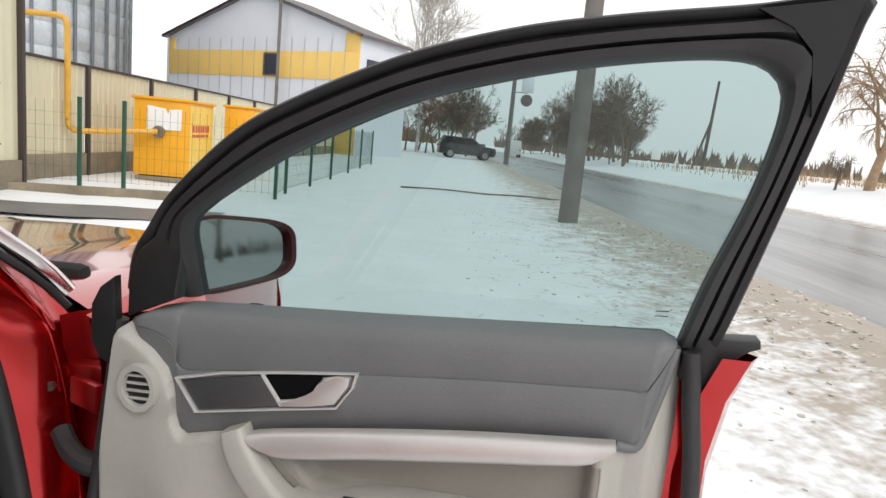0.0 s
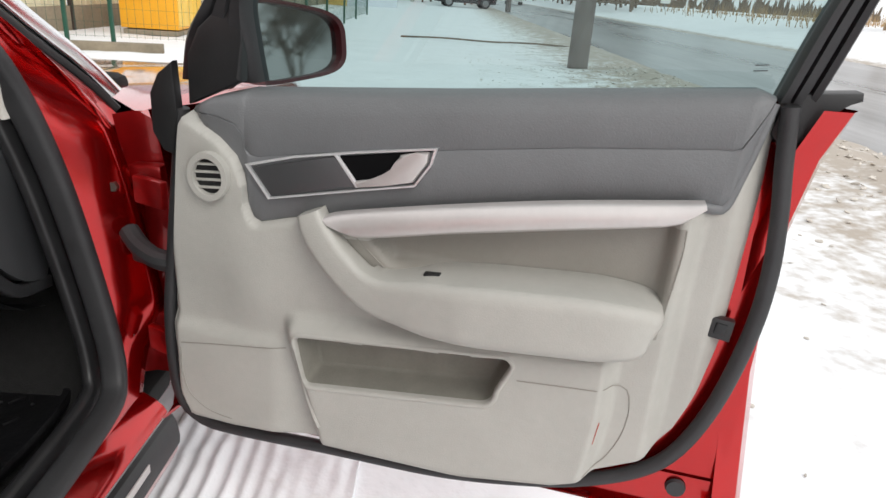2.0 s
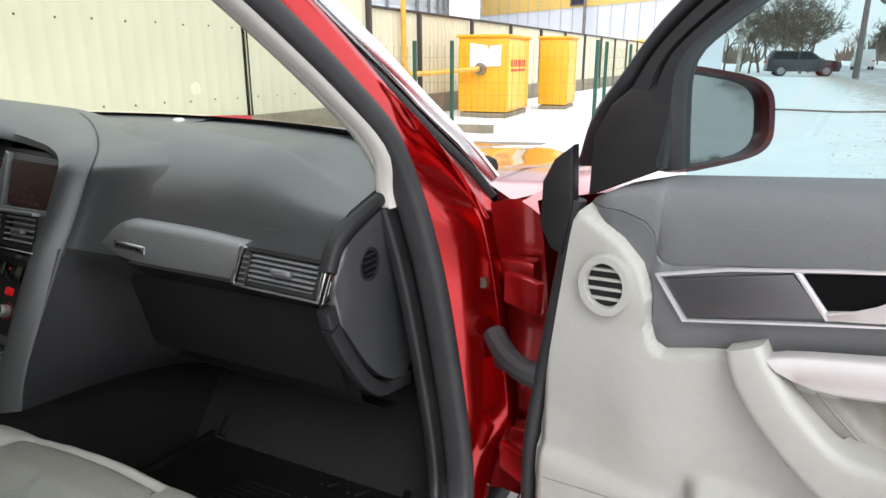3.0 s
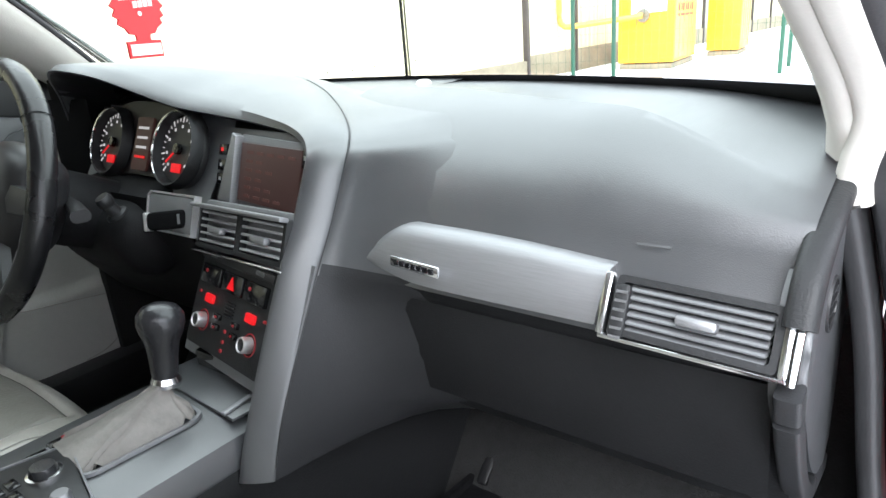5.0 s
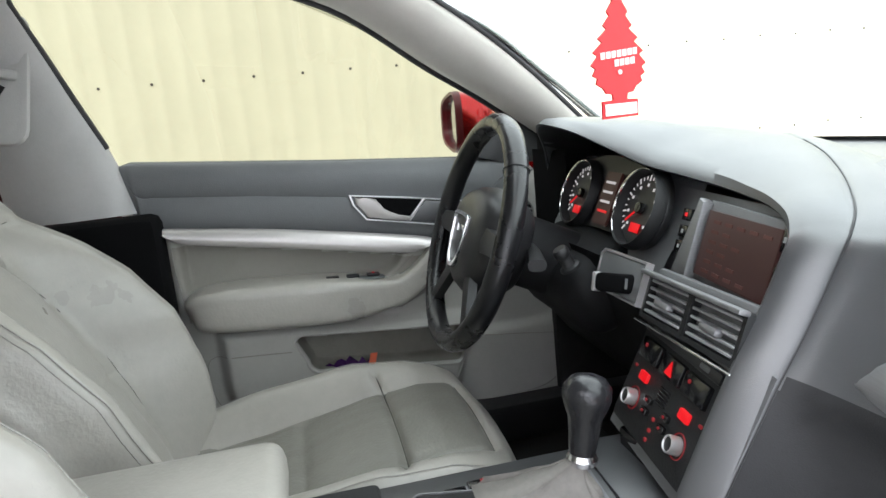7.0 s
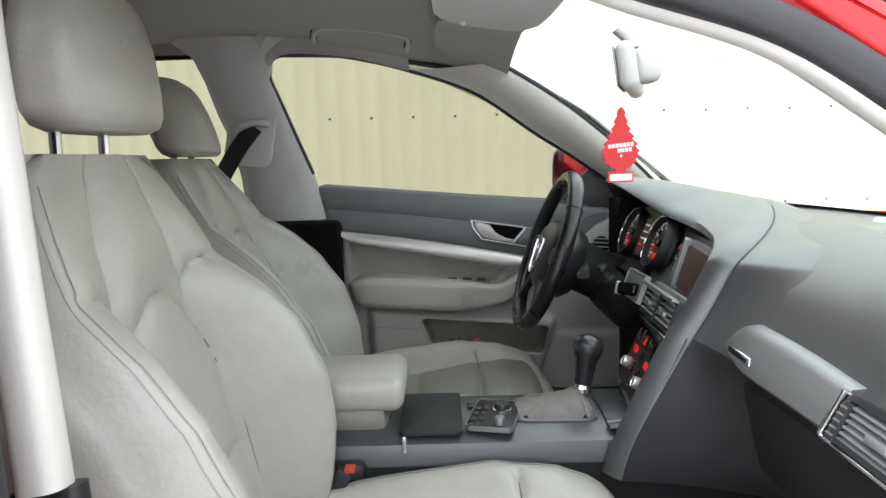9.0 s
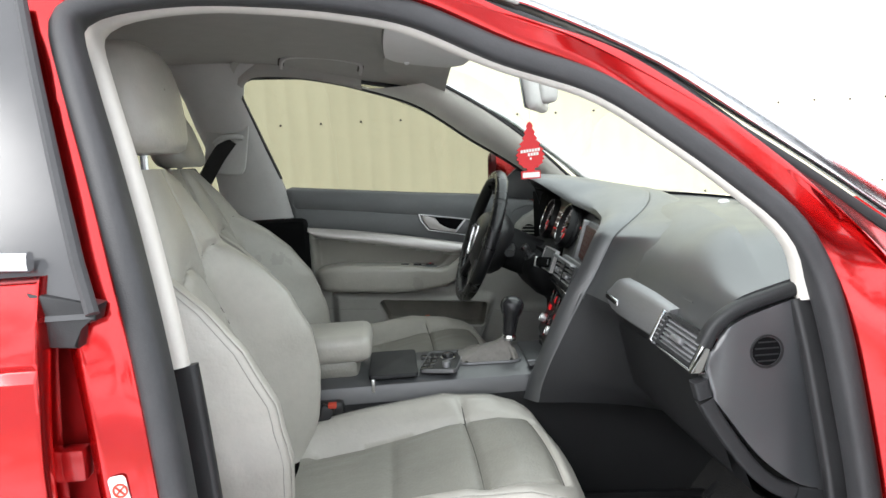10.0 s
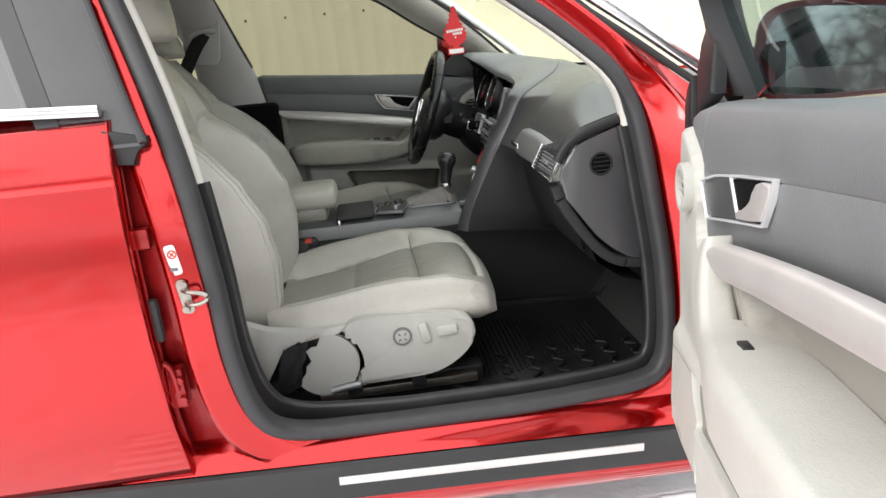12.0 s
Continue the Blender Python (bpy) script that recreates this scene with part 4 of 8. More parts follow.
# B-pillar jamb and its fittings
jamb = part("pillar_jamb", side_sheet(-0.20, -0.02, lambda y: 0.30, lambda y: 0.93 - 0.2 * max(0, y), 1, 0.062, 10, 20), RED_DULL_SHADED, car, "red painted pillar jamb")
st = part("striker_plate", bm_plate(rrect(0.019, 0.062, 0.009, 4), 0.003, axes((half_width(.667) - 0.034, -0.038, 0.668), (0, 1, 0.10), (1, 0, 0)), 0.001), STEEL, car, "worn steel striker plate")
part("striker_loop", bm_sweep(spline([(.878, -.040, .680), (.892, -.028, .681), (.899, -.008, .679), (.899, .002, .673), (.899, .002, .666), (.897, -.010, .660), (.890, -.028, .657), (.878, -.038, .657)], 30), circle(0.0040, 10)), STEEL, st, "bright steel striker loop")
for dz in (-.022, .022):
    part("screw", bm_lathe([(0, .004), (.006, .004), (.007, 0), (0, 0)], 10, axes((half_width(.667) - 0.030, -.038 + .1 * dz, .668 + dz), (0, 1, 0), (1, 0, 0))), STEEL, st)
SX = half_width(.72) - 0.035
sticker = part("warning_sticker", bm_plate(rrect(0.018, 0.052, 0.005, 3), 0.0012, axes((SX, -0.046, 0.733), (0, 1, .12), (1, 0, 0))), WHITEPLASTIC, car, "white warning sticker with a red ring")
part("ring", bm_ring(circle(.0078, 20), circle(.0058, 20), .0012, axes((SX + .0012, -0.046, 0.743), (0, 1, 0), (1, 0, 0))), REDPRINT, sticker)
for a in (45, -45):
    part("slash", bm_box(SX + .0022, -0.046, .743, .0010, .012, .0018, 0, Matrix.Rotation(radians(a), 4, "X")), REDPRINT, sticker)
part("print_bar", bm_box(SX + .0018, -0.047, .717, .001, .012, .006, 0), DOORGREY, sticker)
hinge = part("rear_hinge", bm_box(.862, -.088, .500, .03, .030, .075, .005), RED_DULL_SHADED, car, "red painted rear door hinge")
part("hinge_arm", bm_sweep(spline([(.88, -.115, .47), (.882, -.112, .53), (.882, -.10, .555), (.882, -.088, .54), (.882, -.084, .50)], 16), circle(.006, 8)), RED_DULL_SHADED, hinge)
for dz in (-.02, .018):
    part("hinge_bolt", bm_lathe([(0, .006), (.007, .006), (.008, 0), (0, 0)], 6, axes((.878, -.078, .50 + dz), (0, 1, 0), (1, 0, 0))), RED_DULL_SHADED, hinge)
part("latch_bracket", bm_box(.868, -.088, .775, .022, .026, .034, .004), RED_DULL_SHADED, car, "small red bracket with a bolt")
part("buffer", bm_box(.870, -.098, .63, .02, .022, .08, .008), RUBBER, car, "black rubber buffer")

# rear door, closed
rear = part("rear_door", bm_grid([[(half_width(z) + dx, y, z) for z, dx in
            [(.285 + .05 * k, 0.0) for k in range(12)] + [(.870, 0.004), (.880, -0.003), (.888, 0.003), (.92, 0), (.962, -0.001), (.972, -0.012)]]
            for y in [-1.05 + 0.05 * i for i in range(19)] + [-.112, -.104, -.100]]), RED, car, "red rear door with a crease below the window", angle=25)
mod_solid(rear, 0.012, -1)
part("door_edge", bm_grid([[(half_width(z) - dx, -.100 + dy, z) for dx, dy in ((0.0, 0), (.008, .004), (.03, .004), (.05, -.004))] for z in [.285 + .036 * k for k in range(20)]]), RED, rear)
part("belt_strip", bm_sweep([(half_width(.985) + .004, y, .984 + .055 * (-.10 - y)) for y in (-.108, -.4, -.7, -1.05)], rrect(.014, .019, .004, 2)), CHROME, rear, "polished belt strip")
part("belt_end", bm_plate([(-.112, .955), (-.045, .938), (-.050, .922), (-.066, .918), (-.070, .895), (-.102, .898)], .022, axes((half_width(.925) - .032, 0, 0), (0, 1, 0), (1, 0, 0)), .003), BLACK, rear, "black plastic belt end")


def window_sheet(side, lo, hi, y_of, n=10, inset=0.012):
    rows = []
    for i in range(n + 1):
        z = lo + (hi - lo) * i / n
        rows.append([(side * (half_width(z) - inset), y, z) for y in y_of(z)])
    return bm_grid(rows)


def edge_y(z):
    return -.050 - .34 * (z - .955)


part("rear_window", window_sheet(1, .985, 1.30, lambda z: [edge_y(z) - .135, -.5, -1.05]), GLASSDARK, rear, "dark tinted rear window")
part("window_post", window_sheet(1, .95, 1.31, lambda z: [edge_y(z) - .155, edge_y(z) - .15, edge_y(z) - .125, edge_y(z) - .12], inset=.006), RUBBER, rear, "dark window channel")
part("pillar_cover", window_sheet(1, .925, 1.31, lambda z: [edge_y(z) - .010, edge_y(z) - .04, edge_y(z) - .125], inset=.008), PILLARGLOSS, rear, "gloss dark grey pillar cover")
part("window_seal", bm_sweep([(half_width(z) - .004, edge_y(z) - .008, z) for z in [.93 + .05 * k for k in range(8)]], circle(.007, 8), up=(1, 0, 0)), RUBBER, rear)
part("glass_label", bm_box(half_width(1.05) - .012, -.33, 1.035, .002, .06, .018, 0, Matrix.Rotation(radians(28), 4, "Y")), WHITEPLASTIC, rear, "pale etched window label")

# front wing, bonnet, windscreen, roof
wing = part("front_wing", bm_grid([[(lerp_table(y, [.93, 1.4, 2.2, 2.5], [1, .995, .95, .88]) * (half_width(z) - lerp_table(z, [.77, .83, .86], [0, .008, .06])), y, z - .10 * max(0, y - 1.2) ** 1.2) for z in [.26 + .05 * k for k in range(11)] + [.80, .825, .842, .850]] for y in [.915, .925, .95, .985, 1.0] + [1.02 + .1 * i for i in range(16)]]), RED, car, "red front wing", angle=40)
# Hinge pillar in the darkened red: shade of the gap given as colour.
part("wing_edge", bm_grid([[(half_width(z) - dx, y, z) for dx, y in ((0.0, .985), (.01, .980), (.05, .985), (.085, .970), (.10, .93))] for z in [.30 + .045 * k for k in range(13)]]), RED_DULL_SHADED, car, "red hinge pillar", angle=60)
for z in (.72, .43):
    h = part("door_hinge", bm_box(.835, .955, z, .07, .035, .06, .006), RED_DULL_SHADED, car, "red painted door hinge")
    part("hinge_leaf", bm_box(.872, .885, z, .075, .016, .05, .004, Matrix.Rotation(radians(-30), 4, "Z")), RED_DULL_SHADED, h)
    part("hinge_bolt", bm_lathe([(0, .008), (.009, .008), (.01, 0), (0, 0)], 6, axes((.80, .905, z), (1, 0, 0), (0, -1, 0))), STEEL, h)
part("door_check", bm_box(.865, .885, .60, .09, .018, .035, .006, Matrix.Rotation(radians(-25), 4, "Z")), RUBBER, car, "black door check strap")
part("cable_boot", bm_sweep(spline([(.82, .90, .64), (.85, .875, .62), (.89, .85, .61), (.93, .84, .61)], 14), circle(.018, 10)), RUBBER, car, "black rubber cable boot")


def bonnet():
    rows = []
    for i in range(19):
        y = 1.02 + 1.45 * i / 18
        rows.append([])
        for j in range(25):
            s = -1 + 2 * j / 24
            w = lerp_table(y, [1.0, 1.5, 2.2, 2.5], [.80, .80, .74, .60])
            z = .855 + .020 * (1 - s * s) - .105 * (y - 1.05) + .012 * math.exp(-((abs(s) - .62) / .12) ** 2)
            rows[-1].append((w * s, y + .06 * (1 - s * s), z - .03 * (abs(s) > .99)))
    return bm_grid(rows)


part("bonnet", bonnet(), RED, car, "red bonnet with two creases", angle=50)


ws = part("windscreen", bm_grid([[screen_point(-1 + 2 * j / 20, i / 10) for j in range(21)] for i in range(11)]), GLASSCLEAR, car, "clear windscreen")
ws.visible_shadow = False
part("screen_band", bm_grid([[screen_point(-1 + 2 * j / 20, t, -.004) for j in range(21)] for t in (-.07, -.03, .003)]), BLACK, car, "black lower screen edge")
for side in (1, -1):
    part("screen_edge", bm_sweep([screen_point(side * 1.015, i / 12, -.001) for i in range(13)], rrect(.016, .010, .003, 2)), BLACK, car, "black screen edge trim")
    rail = [(side * x, y, z) for x, y, z in ((.775, 1.00, .835), (.74, .975, .885), (.705, .887, .96), (.685, .811, 1.02), (.657, .718, 1.09), (.63, .624, 1.16), (.615, .50, 1.225), (.61, .38, 1.272), (.625, .2, 1.312), (.64, .05, 1.335), (.645, -.2, 1.345), (.645, -.7, 1.34), (.66, -1.2, 1.31))]
    part("rain_channel", bm_sweep(spline(rail, 50), rrect(.010, .014, .003, 2)), BLACK, car, "black rain channel")
    if side == 1:
        edge = aperture_points(1, .032, .056)[72:107]
        outer = spline([Vector(p) for p in reversed(rail[:9])], len(edge))
        part("pillar_skin", bm_grid([[p.lerp(q, f) + Vector((.010 * math.sin(math.pi * f), -.002, 0)) for f in (-.03, .1, .3, .5, .7, .85, .94)] for p, q in zip(edge, outer)]), RED, car, "red windscreen pillar", angle=60)
    part("roof_strip", bm_sweep(spline([(x - side * .012, y + .020, z + .024) for x, y, z in rail], 50), rrect(.030, .030, .008, 3)), CHROME, car, "bright roof strip")


def roof_z(s, y):
    return lerp_table(y, [-2.3, -1.6, -.8, 0, .3, .46], [1.24, 1.36, 1.43, 1.425, 1.392, 1.352]) + .014 - (.045 if s < 0 else .080) * s * s


part("roof", bm_grid([[(.61 * (-1 + 2 * j / 16), y, roof_z(-1 + 2 * j / 16, y)) for j in range(17)] for y in (.445, .3, .15, 0, -.3, -.7, -1.1, -1.5, -1.9, -2.3)]), RED, car, "red roof skin", angle=60)
part("headliner", bm_grid([[(.62 * (-1 + 2 * j / 16), y, lerp_table(y, [-2.0, -1.2, -.4, .15, .30, .44], [1.22, 1.35, 1.395, 1.390, 1.372, 1.322]) - (lerp_table(y, [-.05, .17], [.018, .070]) if j < 8 else .060) * abs(-1 + 2 * j / 16) ** 2.8) for j in range(17)] for y in (.44, .40, .33, .24, .12, -.1, -.4, -.8, -1.2, -1.6, -2.0)]), HEADLINER, car, "pale grey headliner", angle=70)

part("header_trim", bm_grid([[screen_point(s, 1.02, -.012).lerp(Vector((.62 * s, .24, 1.374 - (.040 if s < 0 else .060) * abs(s) ** 2.8)), f) + Vector((0, 0, -.006 * math.sin(math.pi * f))) for f in (0, .1, .5, 1)] for s in [-1.1 + .11 * i for i in range(21)]]), HEADLINER, car, "pale grey windscreen header lining", angle=70)
part("wiper_cowl", bm_grid([[screen_point(-1 + .1 * i, -.05) + Vector((0, dy, dz - .01)) for dy, dz in ((-.02, -.004), (.03, -.008), (.10, -.016), (.16, -.03))] for i in range(21)]), BLACK, car, "black wiper cowl")

# left side: door opening, windows, pillars
LW = [(.86, .905), (.66, 1.045), (.535, 1.122), (.36, 1.235), (.18, 1.297), (.05, 1.328), (-.06, 1.343), (-.16, 1.343), (-.205, 1.305), (-.175, 1.19), (-.12, 1.02), (-.112, .99)]


def left_x(z):
    return -lerp_table(z, [.9, 1.0, 1.1, 1.2, 1.3, 1.4], [.775, .755, .72, .68, .63, .57])


part("left_window", bm_grid([[(left_x(z) - .03, y, z) for y in (-1.0, -.5, 0, .4, lerp_table(z, [.9, 1.05, 1.12, 1.235, 1.3, 1.35], [.87, .66, .535, .36, .18, .0]))] for z in (.90, 1.0, 1.1, 1.2, 1.28, 1.35)]), GLASSFAR, car, "green-tinted side window").visible_shadow = False
lfront = spline([(left_x(z), y, z) for y, z in LW[:5]], 24)
rowsA = []
for i, p in enumerate(lfront):
    q = screen_point(-1.0, i / 23 * 1.0, -.012)
    if i == 0:
        q = screen_point(-1.0, 0.0, -.012)
    rowsA.append([p.lerp(q, f) + Vector((o, -o * .6, -o * .4)) for f, o in ((-.04, -.02), (0, .0), (.15, .014), (.4, .022), (.7, .018), (.95, .004), (1.03, -.012))])
lp = part("left_pillar_trim", bm_grid(rowsA), PILLARBEIGE, car, "pale grey windscreen pillar trim", angle=70)
ltop = spline([(left_x(z), y, z) for y, z in LW[4:9]], 20)
part("left_rail_trim", bm_grid([[p + Vector((dx, 0, dz)) for dx, dz in ((-.02, -.004), (.0, .0), (.014, .014), (.022, .034), (.05, .050), (.09, .062))] for p in ltop]), HEADLINER, car, "pale grey roof rail lining", angle=70)
part("rear_rail_trim", bm_grid([[Vector((-.625, y, 1.350)) + Vector((dx, 0, dz)) for dx, dz in ((-.02, -.004), (.0, .0), (.014, .014), (.03, .034), (.07, .040))] for y in (-.36, -.6, -.9, -1.2, -1.5)]), HEADLINER, car, "pale grey rear rail lining", angle=70)
part("left_frame_seal", bm_sweep(spline([(left_x(z) - .022, y, z) for y, z in LW[:11]], 60), circle(.007, 8), up=(1, 0, 0)), RUBBER, car)
bp = part("left_pillar_cover", bm_grid([[(left_x(z) + dx, y0 + (y1 - y0) * f, z) for f, dx in ((0, -.02), (.04, .0), (.2, .022), (.5, .03), (.8, .02), (.97, .0), (1, -.03))]
          for z, y0, y1 in [(.885, -.33, -.080), (.95, -.33, -.098), (1.02, -.332, -.118), (1.12, -.345, -.152), (1.2, -.368, -.176), (1.28, -.382, -.200), (1.34, -.40, -.185), (1.38, -.45, -.12)]]), PILLARGREY, car, "grey centre pillar trim", angle=60)
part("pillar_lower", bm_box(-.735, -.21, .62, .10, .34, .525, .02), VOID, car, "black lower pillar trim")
guide = part("belt_guide", bm_sweep(spline([(-.655, -.215, 1.16), (-.64, -.24, 1.165), (-.64, -.27, 1.16), (-.65, -.295, 1.145)], 12), rrect(.03, .016, .006, 2)), PILLARGREY, bp, "grey belt guide")
part("guide_plate", bm_plate(rrect(.13, .24, .03, 4), .012, axes((-.672, -.262, 1.16), (0, -1, .12), (1, 0, .25)), .005), PILLARGREY, bp)
part("belt", bm_sweep(spline([(-.648, -.25, 1.155), (-.628, -.29, 1.10), (-.61, -.33, 1.03), (-.60, -.37, .95), (-.62, -.40, .7), (-.66, -.40, .42)], 30), [(-.024, -.0012), (.024, -.0012), (.024, .0012), (-.024, .0012)], up=(1, 0, .2)), BLACK, car, "black webbing seat belt")
part("belt_tag", bm_box(-.611, -.325, 1.02, .004, .03, .006, 0), REDPRINT, car, "small red belt tag")
# left body skin, closing the place
part("left_body", side_sheet(-2.2, 2.3, flat(.26), lambda y: .955 - .06 * max(0, y), -1, 0.0, 24, 14), RED, car, "red far body side", angle=50)
part("rear_body", bm_grid([[(x * lerp_table(z, [.3, .9, 1.2, 1.35], [.88, .86, .72, .58]), -2.25 - .12 * (1 - x * x) + .3 * max(0, z - .95), z) for x in [-1 + .125 * i for i in range(17)]] for z in (.25, .45, .7, .95, 1.1, 1.25)]), RED, car, "red tail of the body")
part("right_body", side_sheet(-2.2, -1.04, flat(.27), flat(.97), 1, 0.0, 10, 14), RED, car, "red rear wing", angle=50)
part("rear_side_glass", bm_grid([[(half_width(z) - .012, y, z) for y in (-1.05, -1.5, -2.0 + .6 * (z - .98))] for z in (.97, 1.1, 1.2, 1.31)]), GLASSDARK, car, "dark rear side glass")
part("rear_side_glass", bm_grid([[(left_x(z) - .02, y, z) for y in (-1.0, -1.5, -2.05 + .6 * (z - .98))] for z in (.93, 1.1, 1.2, 1.33)]), GLASSDARK, car, "dark rear side glass")
part("floor_pan", bm_box(0, -.45, .21, 1.56, 3.4, .05, .01), CARPET, car, "black carpeted floor")
part("bulkhead", bm_box(0, 1.2, .57, 1.4, .06, .60, .02), CARPET, car, "black carpeted bulkhead")
part("toe_board", bm_box(0, 1.0, .36, 1.5, .03, .55, .01, Matrix.Rotation(radians(-38), 4, "X")), CARPET, car, "black carpeted toe board")
part("front_bumper", bm_grid([[(x * .86, 2.48 - .25 * x * x + dy, z) for x in [-1 + .125 * i for i in range(17)]] for z, dy in ((.2, -.06), (.32, .03), (.46, .06), (.56, .03), (.66, -.04))]), RED, car, "red front bumper")
for x, y in ((.80, 1.78), (.80, -1.35), (-.80, 1.78), (-.80, -1.35)):
    w = part("wheel", wheel_bm((x, y, .325), .325, .225, 32), RUBBER, car, "black tyre")
    part("rim", bm_lathe([(0, .03), (.05, .03), (.06, .015), (.2, .02), (.215, .035), (.225, .0), (0, 0)], 28, axes((x + math.copysign(.108, x), y, .325), (0, 1, 0), (math.copysign(1, x), 0, 0))), ALU, w, "silver alloy rim")
part("footwell_side", bm_box(-.755, .96, .55, .03, .34, .62, .01), CARPET, car, "black footwell side lining")
part("footwell_side", bm_box(.735, .985, .55, .02, .20, .55, .008), CARPET, car, "black footwell side lining")
part("far_sill", bm_box(-.76, .2, .30, .12, 2.4, .10, .02), BLACK, car, "black far sill trim")


# exterior mirrors
def door_mirror(m, parent, flip):
    """m places local axes: x outwards along the mirror, y up, z rearwards."""
    out = [(x * .130, y * .064) for x, y in [(math.copysign(abs(math.cos(a)) ** .5, math.cos(a)), math.copysign(abs(math.sin(a)) ** .55, math.sin(a))) for a in [2 * math.pi * i / 40 for i in range(40)]]]
    out = [(x, y * (1.0 - .17 * x / .130)) for x, y in out]
    rows = []
    for s, z in ((.30, -.085), (.62, -.075), (.85, -.052), (.96, -.02), (1.0, .006)):
        rows.append([m @ Vector((x * s, y * s, z)) for x, y in out])
    bm = bm_grid(rows, closed_u=True)
    cap(bm, rows[0])
    h = part("mirror_housing", bm, RED, parent, "red mirror housing", angle=60)
    rim_rows = [[m @ Vector((x * s, y * s, z)) for x, y in out] for s, z in ((1.0, .006), (1.0, .014), (.985, .022), (.90, .020), (.885, .006))]
    part("mirror_rim", bm_grid(rim_rows, closed_u=True), MAROON, h, "dark maroon mirror rim", angle=60)
    bm = bmesh.new()
    cap(bm, [m @ Vector((x * .886, y * .886, .008)) for x, y in out])
    part("mirror_glass", bm, MIRROR, h, "mirror glass")
    return h


# ---- front doors: trim panels, frame, glass ----
DOOR_O, DOOR_U, DOOR_N = Vector((.955, .798, 0)), Vector((.970, -.2425, 0)), Vector((-.2425, -.970, 0))


def right_place(u, v, z):
    return DOOR_O + DOOR_U * u + DOOR_N * v + Vector((0, 0, z))


def left_place(u, v, z):
    return Vector((-.765 + v, .80 - 1.10 * u, z))


PANEL_LOW = ([-.037, -.03, -.01, .0, .08, .26, .466, .635, .70, .768, .80, .822, .847, .853], [.46, .39, .345, .325, .322, .330, .333, .36, .385, .42, .47, .536, .65, .74])
PANEL_TOP = ([-.037, -.02, .0, .010, .019, .06, .115, .425, .81, .836, .842, .848, .853], [.55, .65, .79, .86, .884, .905, .92, .948, .988, .980, .93, .83, .76])
DARK_LOW = ([.012, .03, .074, .100, .112, .117, .124, .136, .184, .279, .45, .60, .775, .79, .800, .812, .822, .828], [.872, .868, .843, .818, .79, .74, .722, .716, .730, .752, .788, .815, .836, .834, .842, .888, .935, .972])




def boxmask(u, z, u0, u1, z0, z1, e):
    return smoothstep(u0 - e, u0 + e, u) * (1 - smoothstep(u1 - e, u1 + e, u)) * smoothstep(z0 - e, z0 + e, z) * (1 - smoothstep(z1 - e, z1 + e, z))


def trim_depth(u, z):
    """Relief of the moulded lower trim: bin, pocket, ledge and rear flange."""
    v = 0.004 * math.sin(z * 9)
    v += 0.012 * (1 - smoothstep(.505, .535, z)) * (1 - smoothstep(.15, .22, u))
    lip = .19 + .30 * max(0, .545 - z)
    v += 0.030 * boxmask(u, z, lip, .695 - .10 * max(0, .50 - z), .345, .565 + .09 * (u - .18), .014)
    v -= 0.022 * smoothstep(.755, .785, u) + .03 * smoothstep(.81, .85, u)
    v += 0.010 * math.exp(-((u - .12) / .06) ** 2 - ((z - .62) / .09) ** 2)
    up = lerp_table(u, *DARK_LOW) if u > .012 else 2.0
    v -= 0.040 * smoothstep(up - .004, up + .012, z)
    arm_low = .745 + .19 * (u - .30)
    v -= 0.030 * boxmask(u, z, .345 - .9 * (z - .70), .742, .690, arm_low + .01, .008)
    edge = min(u + .037, .853 - u)
    v -= 0.02 * (1 - smoothstep(0, .02, edge))
    return v


def pocket_outline(d):
    """The rounded outline of the storage pocket, moved outwards by d."""
    pts = []
    corners = ((.2180, .4620, 180, .014), (.5340, .4935, 270, .026), (.5540, .5800, 0, .014), (.2070, .5490, 90, .012))
    for u, z, a0, r in corners:
        su, sz = (1 if a0 in (270, 0) else -1), (1 if a0 in (0, 90) else -1)
        for k in range(7):
            a = radians(a0 + 15 * k + 5)
            pts.append((u - su * r + (r + d) * math.cos(a), z - sz * r + (r + d) * math.sin(a)))
    full = []
    for n, p in enumerate(pts):
        q = pts[(n + 1) % len(pts)]
        m = (1, 1, 1, 1, 1, 1, 26 if n in (6, 20) else 7)[n % 7]
        full += [(p[0] + (q[0] - p[0]) * k / m, p[1] + (q[1] - p[1]) * k / m) for k in range(m)]
    return full


def inside(u, z, poly):
    hit = False
    for n, (a, b) in enumerate(poly):
        c, d = poly[n - 1]
        if (b > z) != (d > z) and u < (c - a) * (z - b) / (d - b) + a:
            hit = not hit
    return hit


INSERT = [(.262, .715), (.324, .722), (.585, .776), (.757, .810), (.757, .76), (.748, .64), (.70, .65), (.5, .65), (.36, .63), (.29, .665)]


